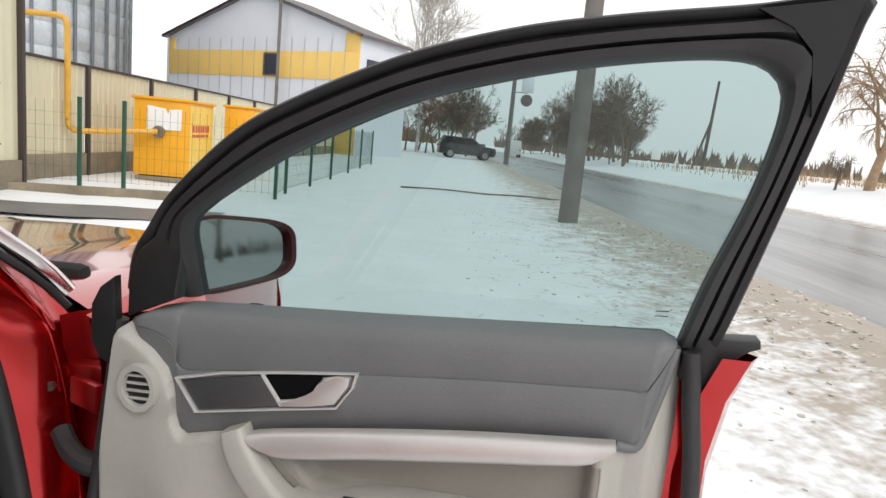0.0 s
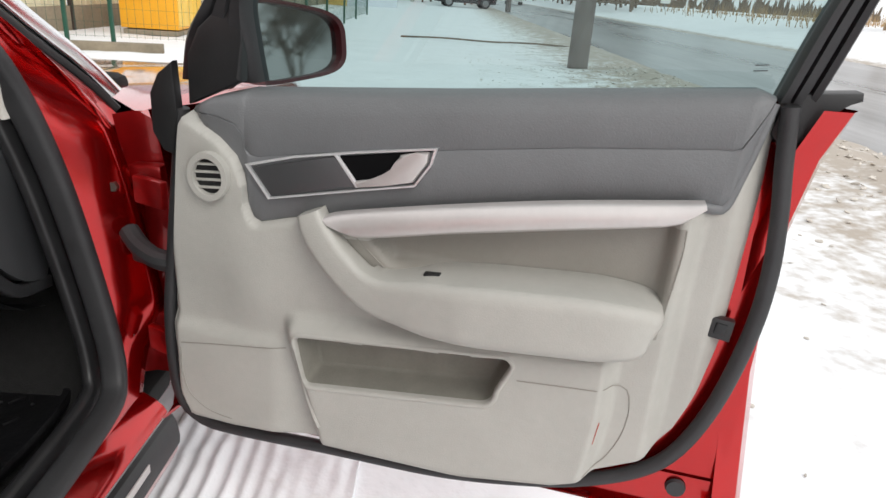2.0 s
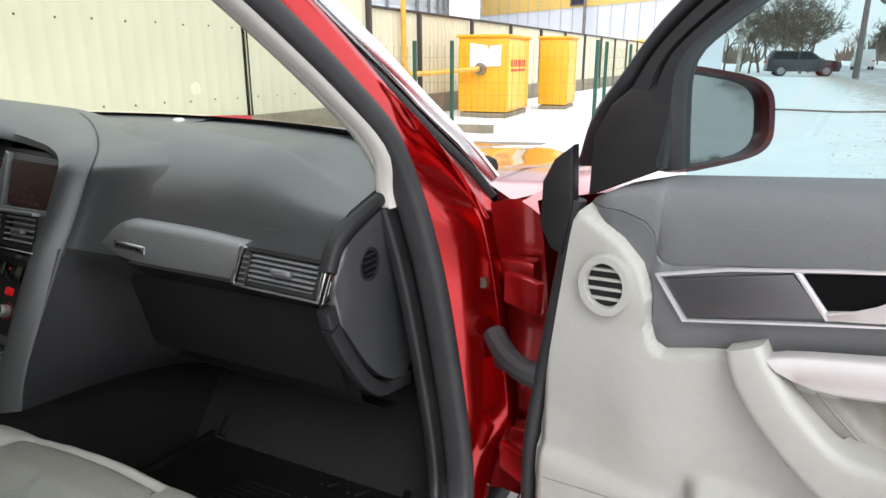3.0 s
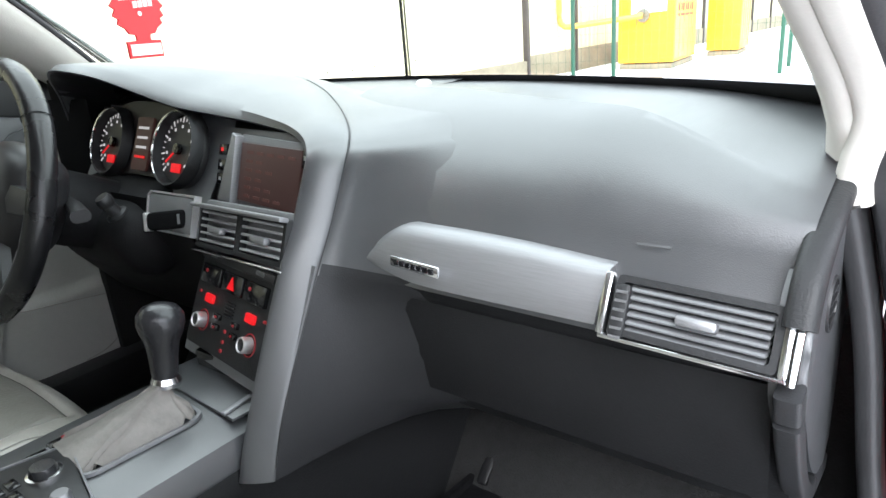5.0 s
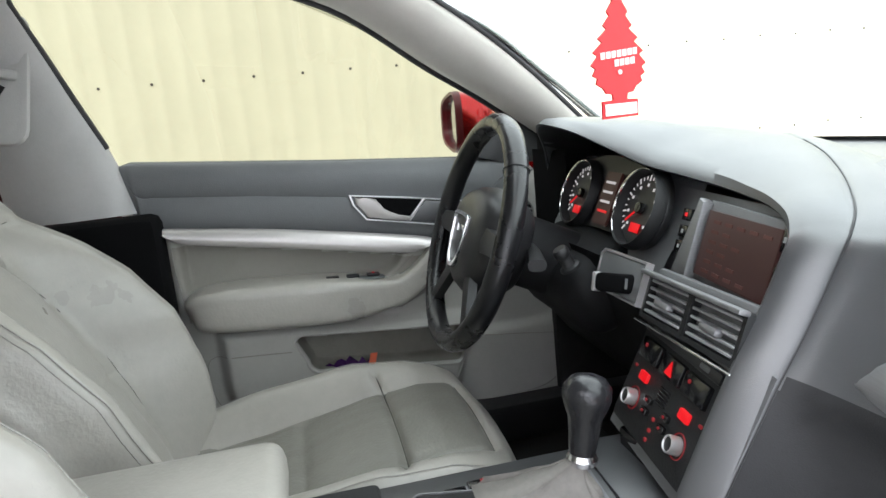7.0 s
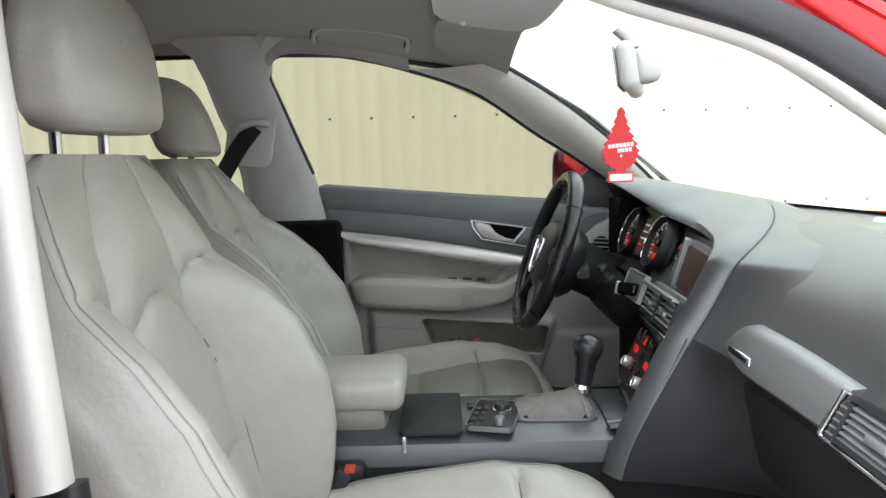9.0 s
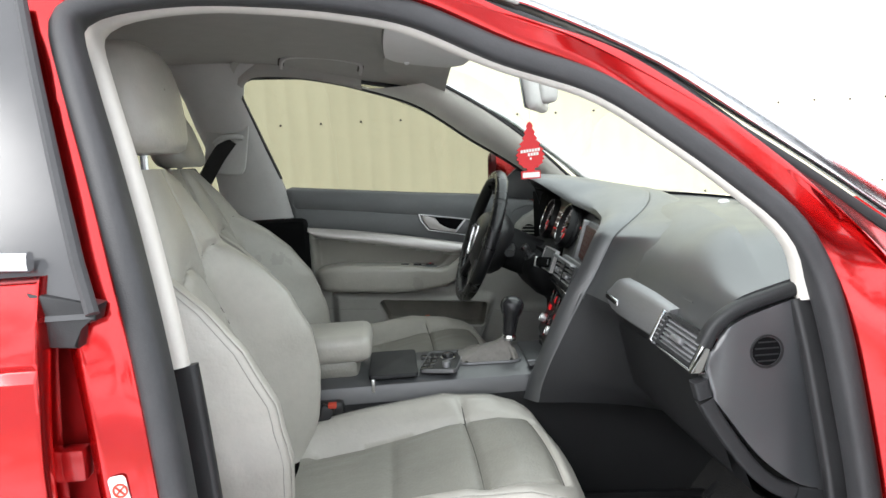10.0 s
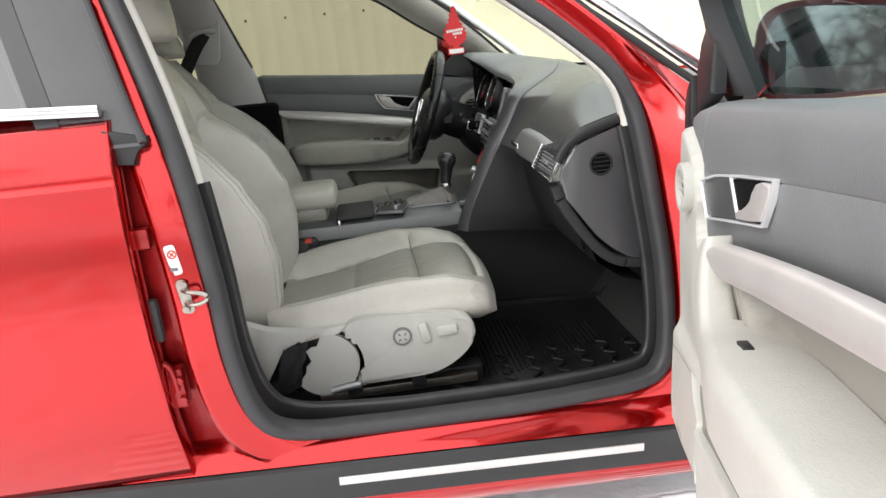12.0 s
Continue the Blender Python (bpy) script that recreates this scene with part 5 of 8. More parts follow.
def door_trim(place, parent_name, parent, is_left):
    """The lower trim panel with everything mounted on it."""
    nu, nz = 220, 96
    rows = []
    for j in range(nz + 1):
        row = []
        for i in range(nu + 1):
            u = -.037 + .890 * i / nu
            a, b = lerp_table(u, *PANEL_LOW), lerp_table(u, *PANEL_TOP) - .004
            z = a + (b - a) * j / nz
            v = trim_depth(u, z) - 0.03 * (1 - smoothstep(0, .02, z - a))
            row.append(place(u, v, z))
        rows.append(row)
    bm = bm_grid(rows)
    hole = pocket_outline(.0015)
    gone = []
    for n, face in enumerate(bm.faces):
        j, i = divmod(n, nu)
        u = -.037 + .890 * (i + .5) / nu
        low, top = lerp_table(u, *PANEL_LOW), lerp_table(u, *PANEL_TOP) - .004
        z = low + (top - low) * (j + .5) / nz
        if .19 < u < .56 and .44 < z < .60 and inside(u, z, hole):
            gone.append(face)
        if .25 < u < .77 and inside(u, z, INSERT):
            face.material_index = 1
    bmesh.ops.delete(bm, geom=gone, context="FACES")
    trim = part("door_trim", bm, [BEIGE, BEIGEDK], parent, "light grey moulded door trim with pocket", angle=70)

    def ring(d, v):
        return [place(u, trim_depth(u, z) + v, z) for u, z in pocket_outline(d)]
    part("pocket_lip", bm_grid([ring(.0085, -.004), ring(.0065, .0004), ring(.003, .0018), ring(.0005, .0006), ring(-.0012, -.004), ring(-.0022, -.014)], closed_u=True), BEIGE, trim, "rounded pocket rim", angle=70)
    rows = [ring(-.0020, -.010), ring(-.004, -.040), ring(-.006, -.056), ring(-.009, -.062), ring(-.0112, -.0635)]
    bm = bm_grid(rows, closed_u=True)
    cap(bm, rows[-1])
    part("pocket_liner", bm, POCKETSHADE, trim, "door pocket lining, shade in its darker colour", angle=60)
    us = sorted(set([.012 + .816 * i / 70 for i in range(71)] + [.76 + .068 * i / 40 for i in range(41)] + DARK_LOW[0]))
    rows = []
    for u in us:
        a, b = lerp_table(u, *DARK_LOW), lerp_table(u, *PANEL_TOP)
        prof = [(0, -.004), (0.0, .010), (.03, .015), (.25, .018), (.50, .021), (.52, .0185), (.54, .021), (.8, .020), (.93, .014), (.985, .002), (1.0, -.03)]
        e = smoothstep(.0, .035, u - .012) * (1 - .35 * smoothstep(.80, .83, u))
        rows.append([place(u, -.036 + (v + .010) * max(.35, e), a + (b - a) * f) for f, v in prof])
    part("upper_trim", bm_grid(rows), DOORGREY, parent, "dark grey upper door trim", angle=50)

    part("trim_edge", bm_sweep(spline([place(u, v, z) for u, z, v in ((.772, .8365, -.012), (.788, .8355, -.014), (.799, .842, -.017), (.811, .888, -.020), (.821, .935, -.022), (.828, .974, -.026))], 30), circle(.0075, 10), up=(0, 0, 1)), DOORGREY, parent, "rounded rear edge of the dark trim", angle=60)

    def flat_plate(name, outline, v0, depth, mat, label="", bevel=0.002, holder=None):
        bm = bm_plate(outline, depth, Matrix.Identity(4), bevel)
        for vert in bm.verts:
            vert.co = place(vert.co.x, v0 + vert.co.z, vert.co.y)
        return part(name, bm, mat, holder or parent, label)
    # silver strip over the armrest
    top = spline([(.250, .752, 0), (.285, .764, 0), (.444, .797, 0), (.599, .825, 0), (.770, .8495, 0)], 30)
    low = spline([(.266, .742, 0), (.315, .731, 0), (.450, .758, 0), (.600, .787, 0), (.700, .806, 0), (.745, .818, 0), (.772, .842, 0)], 30)
    rows = []
    for p, q in zip(top, low):
        rows.append([place(*(lambda w: (w.x, v, w.y))(p.lerp(q, f))) for f, v in ((0, .002), (.03, .014), (.15, .020), (.5, .024), (.85, .026), (.97, .022), (1, .002))])
    bm = bm_grid(rows)
    cap(bm, rows[-1])
    part("silver_strip", bm, ALULIGHT, parent, "matt silver trim strip", angle=60)
    # handle surround
    outer = [(.119, .812), (.20, .8345), (.30, .8535), (.415, .872), (.409, .848), (.386, .813), (.30, .7945), (.156, .762)]
    inner = [(.128, .8085), (.20, .8295), (.30, .8485), (.4075, .8668), (.4035, .848), (.3825, .8168), (.30, .7988), (.1605, .7672)]
    inner = [(a + (c - a) * .38, b + (d - b) * .38) for (a, b), (c, d) in zip(inner, outer)]
    bm = bm_ring(outer, inner, .007, Matrix.Identity(4))
    for vert in bm.verts:
        vert.co = place(vert.co.x, -.0055 + vert.co.z, vert.co.y)
    part("handle_surround", bm, SILVERTRIM, parent, "bright handle surround")
    flat_plate("switch_panel" if is_left else "blank_panel", [(.130, .808), (.262, .841), (.297, .801), (.161, .768)], -.008, .0075, DASH, "dark grey panel beside the handle")
    flat_plate("handle_recess", [(.268, .842), (.405, .866), (.381, .8165), (.302, .800)], -.006, .0045, VOID, "black handle recess")
    flat_plate("divider", [(.262, .8435), (.269, .8445), (.304, .801), (.297, .799)], -.006, .0075, SILVERTRIM)
    flat_plate("door_handle", [(.362, .8560), (.385, .8625), (.404, .8655), (.4025, .850), (.382, .8185), (.34, .8085), (.299, .7995), (.293, .809), (.318, .8150), (.339, .8215), (.352, .8310), (.358, .842)], -.006, .0085, ALULIGHT, "silver door pull", .004)
    # round vent
    ring = bm_ring(circle(.034, 28), circle(.0245, 28), .014, Matrix.Identity(4))
    for vert in ring.verts:
        vert.co = place(vert.co.x * (1 if not is_left else .95) + .063, .003 + vert.co.z, vert.co.y * 1.12 + .788)
    part("vent_ring", ring, BEIGE, parent, "light grey round vent")
    flat_plate("vent_well", [(.063 + x, .788 + y * 1.12) for x, y in circle(.025, 24)], .004, .004, DASHDARK)
    for i in range(4):
        z = .786 + (-.0165 + .011 * i) * 1.1
        flat_plate("vent_slat", [(.040, z - .001), (.086, z + .003), (.086, z + .0066), (.040, z + .0026)], .006, .007, BEIGE)
    # grab handle and armrest
    path = spline([(.228, .755, .012), (.242, .730, .034), (.280, .690, .055), (.335, .654, .068), (.40, .650, .076), (.50, .657, .080), (.62, .666, .080), (.69, .669, .072), (.730, .667, .045), (.742, .664, .005)], 60)
    sc = [lerp_table(i / 59, [0, .08, .22, .33, .42, .55, .80, .90, .96, 1], [.42, .52, .54, .72, .92, 1.0, .98, .86, .66, .40]) for i in range(60)]
    rows = []
    prof = rrect(.094, .085, .022, 5)
    for i, p in enumerate(path):
        a, b = path[max(i - 1, 0)], path[min(i + 1, 59)]
        t = Vector((b.x - a.x, b.y - a.y, 0)).normalized()
        nrm = Vector((-t.y, t.x, 0))
        rows.append([place(p.x + nrm.x * x * sc[i], (-.030 if y < 0 and .25 < i / 59 < .97 else p.z * .62 - .004 + y * .80) * lerp_table(i / 59, [0, .3, .5, 1], [.55, .7, .95, .95]), p.y + nrm.y * x * sc[i]) for x, y in prof])
    bm = bm_grid(rows, closed_u=True)
    cap(bm, rows[0])
    cap(bm, rows[-1])
    part("armrest", bm, BEIGE if not is_left else LEATHER, parent, "padded grey armrest with a pull grip", angle=60)
    lines = [[(-.012, .484), (.086, .499), (.182, .511)], [(-.014, .475), (-.013, .425), (.000, .385), (.036, .360), (.08, .352)],
             [(.565, .549), (.66, .556), (.710, .557), (.728, .540), (.729, .483), (.708, .426), (.68, .40)], [(.757, .806), (.757, .76), (.748, .655)], [(.30, .722), (.345, .682), (.372, .668)]]
    for line in lines:
        q = spline([(a, b, 0) for a, b in line], 30)
        part("panel_seam", bm_sweep([place(w.x, trim_depth(w.x, w.y) + .0002, w.y) for w in q], circle(.0011, 5), up=(0, 0, 1)), BEIGEDK, trim, "fine moulded seam")
    q = spline([(.193, .523, 0), (.207, .490, 0), (.225, .446, 0), (.251, .389, 0)], 20)
    part("moulded_ridge", bm_sweep([place(w.x, trim_depth(w.x, w.y) - .001, w.y) for w in q], circle(.0035, 6), up=(0, 0, 1)), BEIGE, trim)
    # switches on top of the armrest
    def switch(u0, u1, v0, v1, z, mat, lab, h=.005):
        bm = bm_box(0, 0, 0, u1 - u0, v1 - v0, h, .0012)
        for vert in bm.verts:
            vert.co = place(vert.co.x + (u0 + u1) / 2, vert.co.y + (v0 + v1) / 2, vert.co.z + z + .06 * vert.co.x)
        return part("window_switch", bm, mat, parent, lab)
    if is_left:
        switch(.365, .53, .004, .030, .6925, DOORGREY, "grey switch plate", .004)
        for k in range(4):
            switch(.375 + .04 * k, .400 + .04 * k, .008, .026, .6955 + .0018 * k, BLACK, "small black window switch")
        switch(.384, .389, .014, .018, .6988, GLOWRED, "red switch light", .002)
    else:
        switch(.414, .438, .018, .030, .6945, BLACK, "small black window switch")
    # speaker mesh under the grip
    flat_plate("speaker_mesh", [(.245, .70), (.262, .69), (.345, .628), (.37, .612), (.335, .607), (.285, .632), (.25, .672)], .003, .006, material("speaker_mesh_grey" + ("_l" if is_left else ""), (.30, .285, .26), .6, 0, .3, 400, .002, 900), "perforated speaker mesh")
    # rear flange lamp
    if not is_left:
        w = flat_plate("courtesy_lamp", [(.808, .680), (.849, .675), (.847, .643), (.810, .648)], -.040, .014, BLACK, "black door warning lamp", .003)
        flat_plate("lamp_lens", [(.824, .672), (.840, .670), (.839, .652), (.823, .655)], -.027, .003, GLOSSBLACK)
        flat_plate("red_scratch", [(.6905, .500), (.6915, .500), (.6872, .462), (.6865, .462)], trim_depth(.689, .48) - .001, .003, REDPRINT, "thin red scuff mark", 0)
    return trim


def window_frame(place, parent):
    O = [(-.03, .915), (.005, .985), (.05, 1.035), (.11, 1.097), (.224, 1.185), (.316, 1.234), (.469, 1.294), (.597, 1.328), (.711, 1.346), (.839, 1.360), (.928, 1.374), (.930, 1.335), (.917, 1.22), (.893, 1.048), (.880, .975)]
    I = [(.115, .925), (.120, .985), (.130, 1.045), (.165, 1.080), (.258, 1.138), (.335, 1.180), (.478, 1.243), (.600, 1.278), (.717, 1.301), (.820, 1.311), (.866, 1.300), (.882, 1.264), (.873, 1.174), (.848, 1.066), (.832, .975)]

    def lean(z):
        return -.045 + .45 * (z - .98) if z > .9 else -.08
    o, i = spline([(a, b, 0) for a, b in O], 90), spline([(a, b, 0) for a, b in I], 90)
    rows = []
    for s, dv in ((0, -.035), (0, .0), (.06, .006), (.22, .004), (.26, -.006), (.34, -.006), (.38, .012), (.60, .014), (.66, .004), (.72, .018), (.92, .020), (1.0, .008), (1.0, -.02), (.5, -.04)):
        rows.append([place(*(lambda w: (w.x, lean(w.y) + dv, w.y))(p.lerp(q, s))) for p, q in zip(o, i)])
    part("window_frame", bm_grid(rows, closed_v=True), RUBBER, parent, "black window frame with rubber channels", angle=55)
    bm = bmesh.new()
    cap(bm, [place(p.x, lean(p.y) - .006, p.y) for p in i] + [place(.832, -.052, .93), (place(.115, -.085, .90))])
    g = part("window_glass", bm, GLASSTINT, parent, "green-tinted door window")
    bm = bm_plate([(.835, 1.352), (.921, 1.364), (.914, 1.30), (.905, 1.26), (.890, 1.318), (.868, 1.338)], .006, Matrix.Identity(4))
    for v in bm.verts:
        v.co = place(v.co.x, lean(v.co.y) + .012 + v.co.z, v.co.y)
    part("corner_cover", bm, GLOSSBLACK, parent, "smooth black corner cover")
    bm = bm_plate([(.018, .888), (.020, .96), (.040, 1.000), (.075, 1.030), (.118, 1.045), (.112, .99), (.108, .93)], .02, Matrix.Identity(4), .006)
    for v in bm.verts:
        v.co = place(v.co.x, -.035 + v.co.z, v.co.y)
    part("mirror_sail", bm, BLACK, parent, "black mirror corner cover")
    bm = bm_plate([(-.004, .950), (-.030, .930), (-.046, .900), (-.047, .840), (-.030, .812), (-.012, .806), (.0, .873)], .016, Matrix.Identity(4), .004)
    for v in bm.verts:
        v.co = place(v.co.x, -.028 + v.co.z, v.co.y)
    part("hinge_cover", bm, BLACK, parent, "black plastic foot of the window frame")
    for k in range(2):
        bm = bm_plate([(.798, 1.008 + .007 * k), (.814, 1.010 + .007 * k), (.814, 1.0112 + .007 * k), (.798, 1.0092 + .007 * k)], .001, Matrix.Identity(4))
        for v in bm.verts:
            v.co = place(v.co.x, lean(v.co.y) - .004 + v.co.z, v.co.y)
        part("glass_print", bm, BLACK, parent, "small dark print on the glass")


# open passenger door: outer shell
def door_shell():
    prof = [(.330, -.02), (.322, -.035), (.335, -.060), (.45, -.095), (.62, -.11), (.80, -.105), (.92, -.088), (.985, -.068)]
    rows = []
    for u, dv, c in ((-.055, .05, 0), (-.05, .004, 0), (-.04, 0, 0), (.1, 0, 0), (.3, 0, 0), (.5, 0, 0), (.7, 0, 0), (.85, 0, 0), (.905, .004, 1), (.917, .018, 1), (.905, .045, 1), (.87, .052, 1)):
        belt = lerp_table(u, *PANEL_TOP) if 0.02 < u < .80 else (.885 if u < .1 else .985)
        rows.append([right_place(u + c * lerp_table(z, [.26, .4, .68, .83, .91, .99], [.012, .008, -.022, -.018, -.008, .014]), v + dv, z + (belt - .998) * smoothstep(.55, .985, z)) for z, v in prof])
    return bm_grid(rows)


front_door = part("front_door", door_shell(), RED, car, "open red front passenger door with grey trim", angle=40)
bm = bm_grid([[right_place(u, -.034 - .004 * k, z) for u in (.70, .80, .86, .89)] for k, z in enumerate((.30, .36, .42, .48, .56, .66, .80, .92))])
part("inner_frame", bm, RED, front_door, "red inner door frame")
bm = bm_grid([[right_place(u, -.036, z) for u in (.55, .65, .75, .82, .885)] for z in (.332, .36, .40)])
part("lower_frame", bm, RED, front_door, "red lower door frame")
part("drain_plug", bm_lathe([(0, .006), (.014, .006), (.016, 0), (0, 0)], 14, axes(right_place(.825, -.034, .378), DOOR_U, DOOR_N)), RUBBER, front_door, "black rubber plug")
part("edge_seal", bm_sweep(spline([right_place(u, -.026, z) for u, z in ((.848, .972), (.857, .90), (.868, .83), (.875, .745), (.870, .655), (.848, .54), (.812, .45), (.765, .40), (.69, .362), (.6, .336), (.45, .312), (.25, .306), (.06, .30), (-.01, .31), (-.05, .36), (-.055, .5), (-.035, .65), (-.012, .80), (.0, .88))], 110), circle(.0115, 14), up=tuple(DOOR_N)), RUBBER, front_door, "black door edge seal")
part("belt_end", bm_plate([(.835, .935), (.845, .985), (.928, .994), (.930, .984), (.905, .975), (.880, .94), (.862, .905)], .035, Matrix(((DOOR_U.x, 0, DOOR_N.x, DOOR_O.x - DOOR_N.x * .075), (DOOR_U.y, 0, DOOR_N.y, DOOR_O.y - DOOR_N.y * .075), (0, 1, 0, 0), (0, 0, 0, 1))), .004), BLACK, front_door, "black belt moulding end")
door_trim(right_place, "front_door", front_door, False)
window_frame(right_place, front_door)

mr = Vector((1.090, .983, .973))
door_mirror(axes(mr, (.514, .857, -.03), (.857, -.514, .13)), car, False)
part("mirror_foot", bm_sweep(spline([right_place(.045, -.06, .945), right_place(.04, -.10, .950), (1.055, .90, .955)], 8), rrect(.06, .075, .02, 3)), BLACK, car, "black mirror foot")

far_door = part("front_door", bm_grid([[(-.868, y, z) for y in (-.15, .2, .6, .84)] for z in (.30, .5, .75, .90)]), RED, car, "closed red driver door with grey trim")
door_trim(left_place, "front_door", far_door, True)
part("far_sail", bm_plate([(.60, .93), (.70, .905), (.86, .89), (.80, .945), (.70, 1.015)], .02, axes((-.79, 0, 0), (0, 1, 0), (1, 0, 0)), .004), BLACK, far_door, "black mirror corner cover")
door_mirror(axes((-1.05, .670, 1.000), (-1, .10, 0), (.12, -1, 0.02)) @ Matrix.Scale(1.12, 4), car, True)


# ---- dashboard ----
def dash_profile(x):
    """Section of the passenger dashboard in (y, z), from the knee edge up over the pad to the windscreen."""
    d = lerp_table(x, [.04, .12, .20, .30, .60, .72], [.06, .03, .012, .0, .0, .005])
    low = [(.86 + d, .500), (.80 + d, .520), (.745 + d, .560), (.715 + d, .640), (.700 + d, .715), (.690 + d, .728)]
    e = lerp_table(x, [.02, .2, .4, .55, .7], [.93, .90, .85, .80, .755])
    f0 = .705 + d
    k2 = 1 - smoothstep(.17, .44, x)
    pad = [(f0 + (e - f0) * g, z + .010 * k2 * min(1, 2.2 * g)) for g, z in ((.05, .806), (.10, .826), (.22, .857), (.40, .887), (.62, .909), (.86, .921), (1, .925))]
    tail = pad + [(e + .006, .919 + .009 * k2), (e * .5 + .54, .921 + .005 * k2), (1.08, .925)]
    fall = smoothstep(.46, .69, x)
    tail = [(y, min(z, z + (lerp_table(y, [.67, .694, .731, .795, .86, .94, 1.08], [.801, .835, .853, .871, .889, .908, .925]) - z) * fall)) for y, z in tail]
    return low + [(.680 + d, .742), (.700 + d, .786)] + tail


xs = [.04 + .546 * i / 26 for i in range(27)] + [.60, .615, .63, .645, .66, .674]
def dash_sheet(lo, hi):
    return bm_grid([[(x * (1.0 if p[0] < .95 else lerp_table(p[0], [.95, 1.1], [1, .94])), p[0], p[1]) for p in dash_profile(x)[lo:hi]] for x in xs])


dash = part("dashboard", dash_sheet(6, 99), DASH, car, "dark grey soft dashboard", angle=50)
cap_b = bmesh.new()
cap(cap_b, [(.673, p[0], p[1]) for p in dash_profile(.674)[6:]] + [(.673, 1.08, .66), (.673, .72, .66)])
part("dash_side", cap_b, DASH, dash, "dark grey dash end")
# Same dash as above, darkened to stand for its shaded lower half.
part("lower_dash", dash_sheet(0, 7), DASHSHADE, dash, "lower dash moulding, its shade put into the dark colour", angle=50)
part("dash_top_left", bm_grid([[(x, y + .05 * (abs(x) / .7) ** 4 * -1, z) for y, z in ((.86, .915), (.92, .924), (.97, .926), (1.02, .926), (1.10, .93))] for x in [-.68 + .77 * i / 24 for i in range(25)]]), DASH, dash)
part("light_sensor", bm_lathe([(.013, 0), (.012, .005), (.007, .008), (0, .0085)], 16, Matrix.Translation((.045, 1.03, .925))), WHITEPLASTIC, dash, "pale sensor dome")
part("airbag_mark", bm_box(.555, .7060, .822, .030, .0012, .002, 0, Matrix.Rotation(radians(-30), 4, "X")), DASH, dash, "embossed airbag mark")

# silver strip with badge
top = spline([(.222, .768, 0), (.240, .790, 0), (.268, .806, 0), (.31, .809, 0), (.42, .807, 0), (.522, .801, 0)], 30)
low = spline([(.222, .764, 0), (.250, .757, 0), (.300, .752, 0), (.36, .7505, 0), (.44, .751, 0), (.516, .7515, 0)], 30)
rows = [[(lambda w: (w.x, .660 - v + .48 * (w.y - .744) + lerp_table(w.x, [.2, .3, .53], [.020, .006, .006]), w.y))(p.lerp(q, f)) for f, v in ((0, -.014), (.03, .001), (.2, .004), (.5, .005), (.8, .004), (.97, .001), (1, -.014))] for p, q in zip(top, low)]
bm = bm_grid(rows)
cap(bm, rows[0])
cap(bm, rows[-1])
part("dash_strip", bm, ALU, dash, "brushed silver dash strip", angle=60)
bd = part("badge", bm_box(.312, .6660, .7755, .066, .004, .012, .0012, Matrix.Rotation(radians(3.5), 4, "Y")), CHROME, dash, "chrome badge plate")
for k in range(7):
    part("badge_bar", bm_box(.288 + .008 * k, .6635, .777 - .0005 * k, .0055, .002, .006, 0), GLOSSBLACK, dash)


def slat_vent(name, c, w, h, ux, n, slats, parent, grip=True, tilt=22, fin=VENTGREY):
    """A rectangular air vent: dark well, frame, louvres and a finger grip. c centre, ux across, n out."""
    m = axes(c, ux, n)
    a = part(name, bm_plate([(-w / 2, -h / 2), (w / 2, -h / 2), (w / 2, h / 2), (-w / 2, h / 2)], .004, m @ Matrix.Translation((0, 0, -.02))), GLOSSBLACK, parent, "air vent with dark louvres")
    part("vent_frame", bm_ring(rrect(w + .010, h + .010, .004, 2), rrect(w - .004, h - .004, .003, 2), .016, m @ Matrix.Translation((0, 0, -.012))), DASHDARK, parent)
    for i in range(slats):
        z = -h / 2 + h * (i + .5) / slats
        part("louvre", bm_box(0, 0, 0, w - .008, .0036, .020, .0012, m @ Matrix.Translation((0, z, -.006)) @ Matrix.Rotation(radians(tilt), 4, "X"), 1), fin, parent)
    if grip:
        part("vent_grip", bm_box(0, 0, 0, .034, .010, .012, .004, m @ Matrix.Translation((w * .04, -.002, .006))), ALU, parent, "silver finger grip")
    return a


slat_vent("side_vent", (.601, .672, .7745), .125, .043, (1, -.01, -.025), (0, -1, .52), 6, dash, fin=FINGREY)
for x, w, lab in ((.5275, .008, "bright vent edge"), (.672, .008, "bright vent end cap")):
    part("vent_trim", bm_box(x, .670, .775 - .025 * (x - .6), w, .012, .056, .003, Matrix.Rotation(radians(-27), 4, "X")), CHROME, dash, lab)
part("vent_lower_trim", bm_box(.600, .6580, .7495, .150, .006, .004, .001, Matrix.Rotation(radians(1.5), 4, "Y")), CHROME, dash, "thin chrome line")
wheel_strip = part("vent_thumbwheel", bm_box(.541, .669, .7725, .014, .010, .046, .003, Matrix.Rotation(radians(-27), 4, "X")), DASHDARK, dash, "dark vent thumbwheel")
for i in range(6):
    part("thumb_rib", bm_box(.541, .655 + .0035 * i, .754 + .007 * i, .010, .004, .002, 0), ALU, dash)
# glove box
part("glove_box", bm_grid([[(x, y - .003, z) for y, z in ((.728, .585), (.712, .640), (.700, .700), (.696, .722))] for x in [.26 + .40 * i / 8 for i in range(9)]]), DASHSHADE, dash, "glove box lid, darkened for shade")

part("glove_box_seam", bm_sweep(spline([(.262, .6985, .722), (.264, .7005, .700), (.280, .7085, .665), (.320, .7150, .635), (.40, .7260, .605), (.52, .7330, .585), (.64, .7330, .583)], 40), circle(.0016, 5)), GLOSSBLACK, dash, "dark gap round the glove box lid")
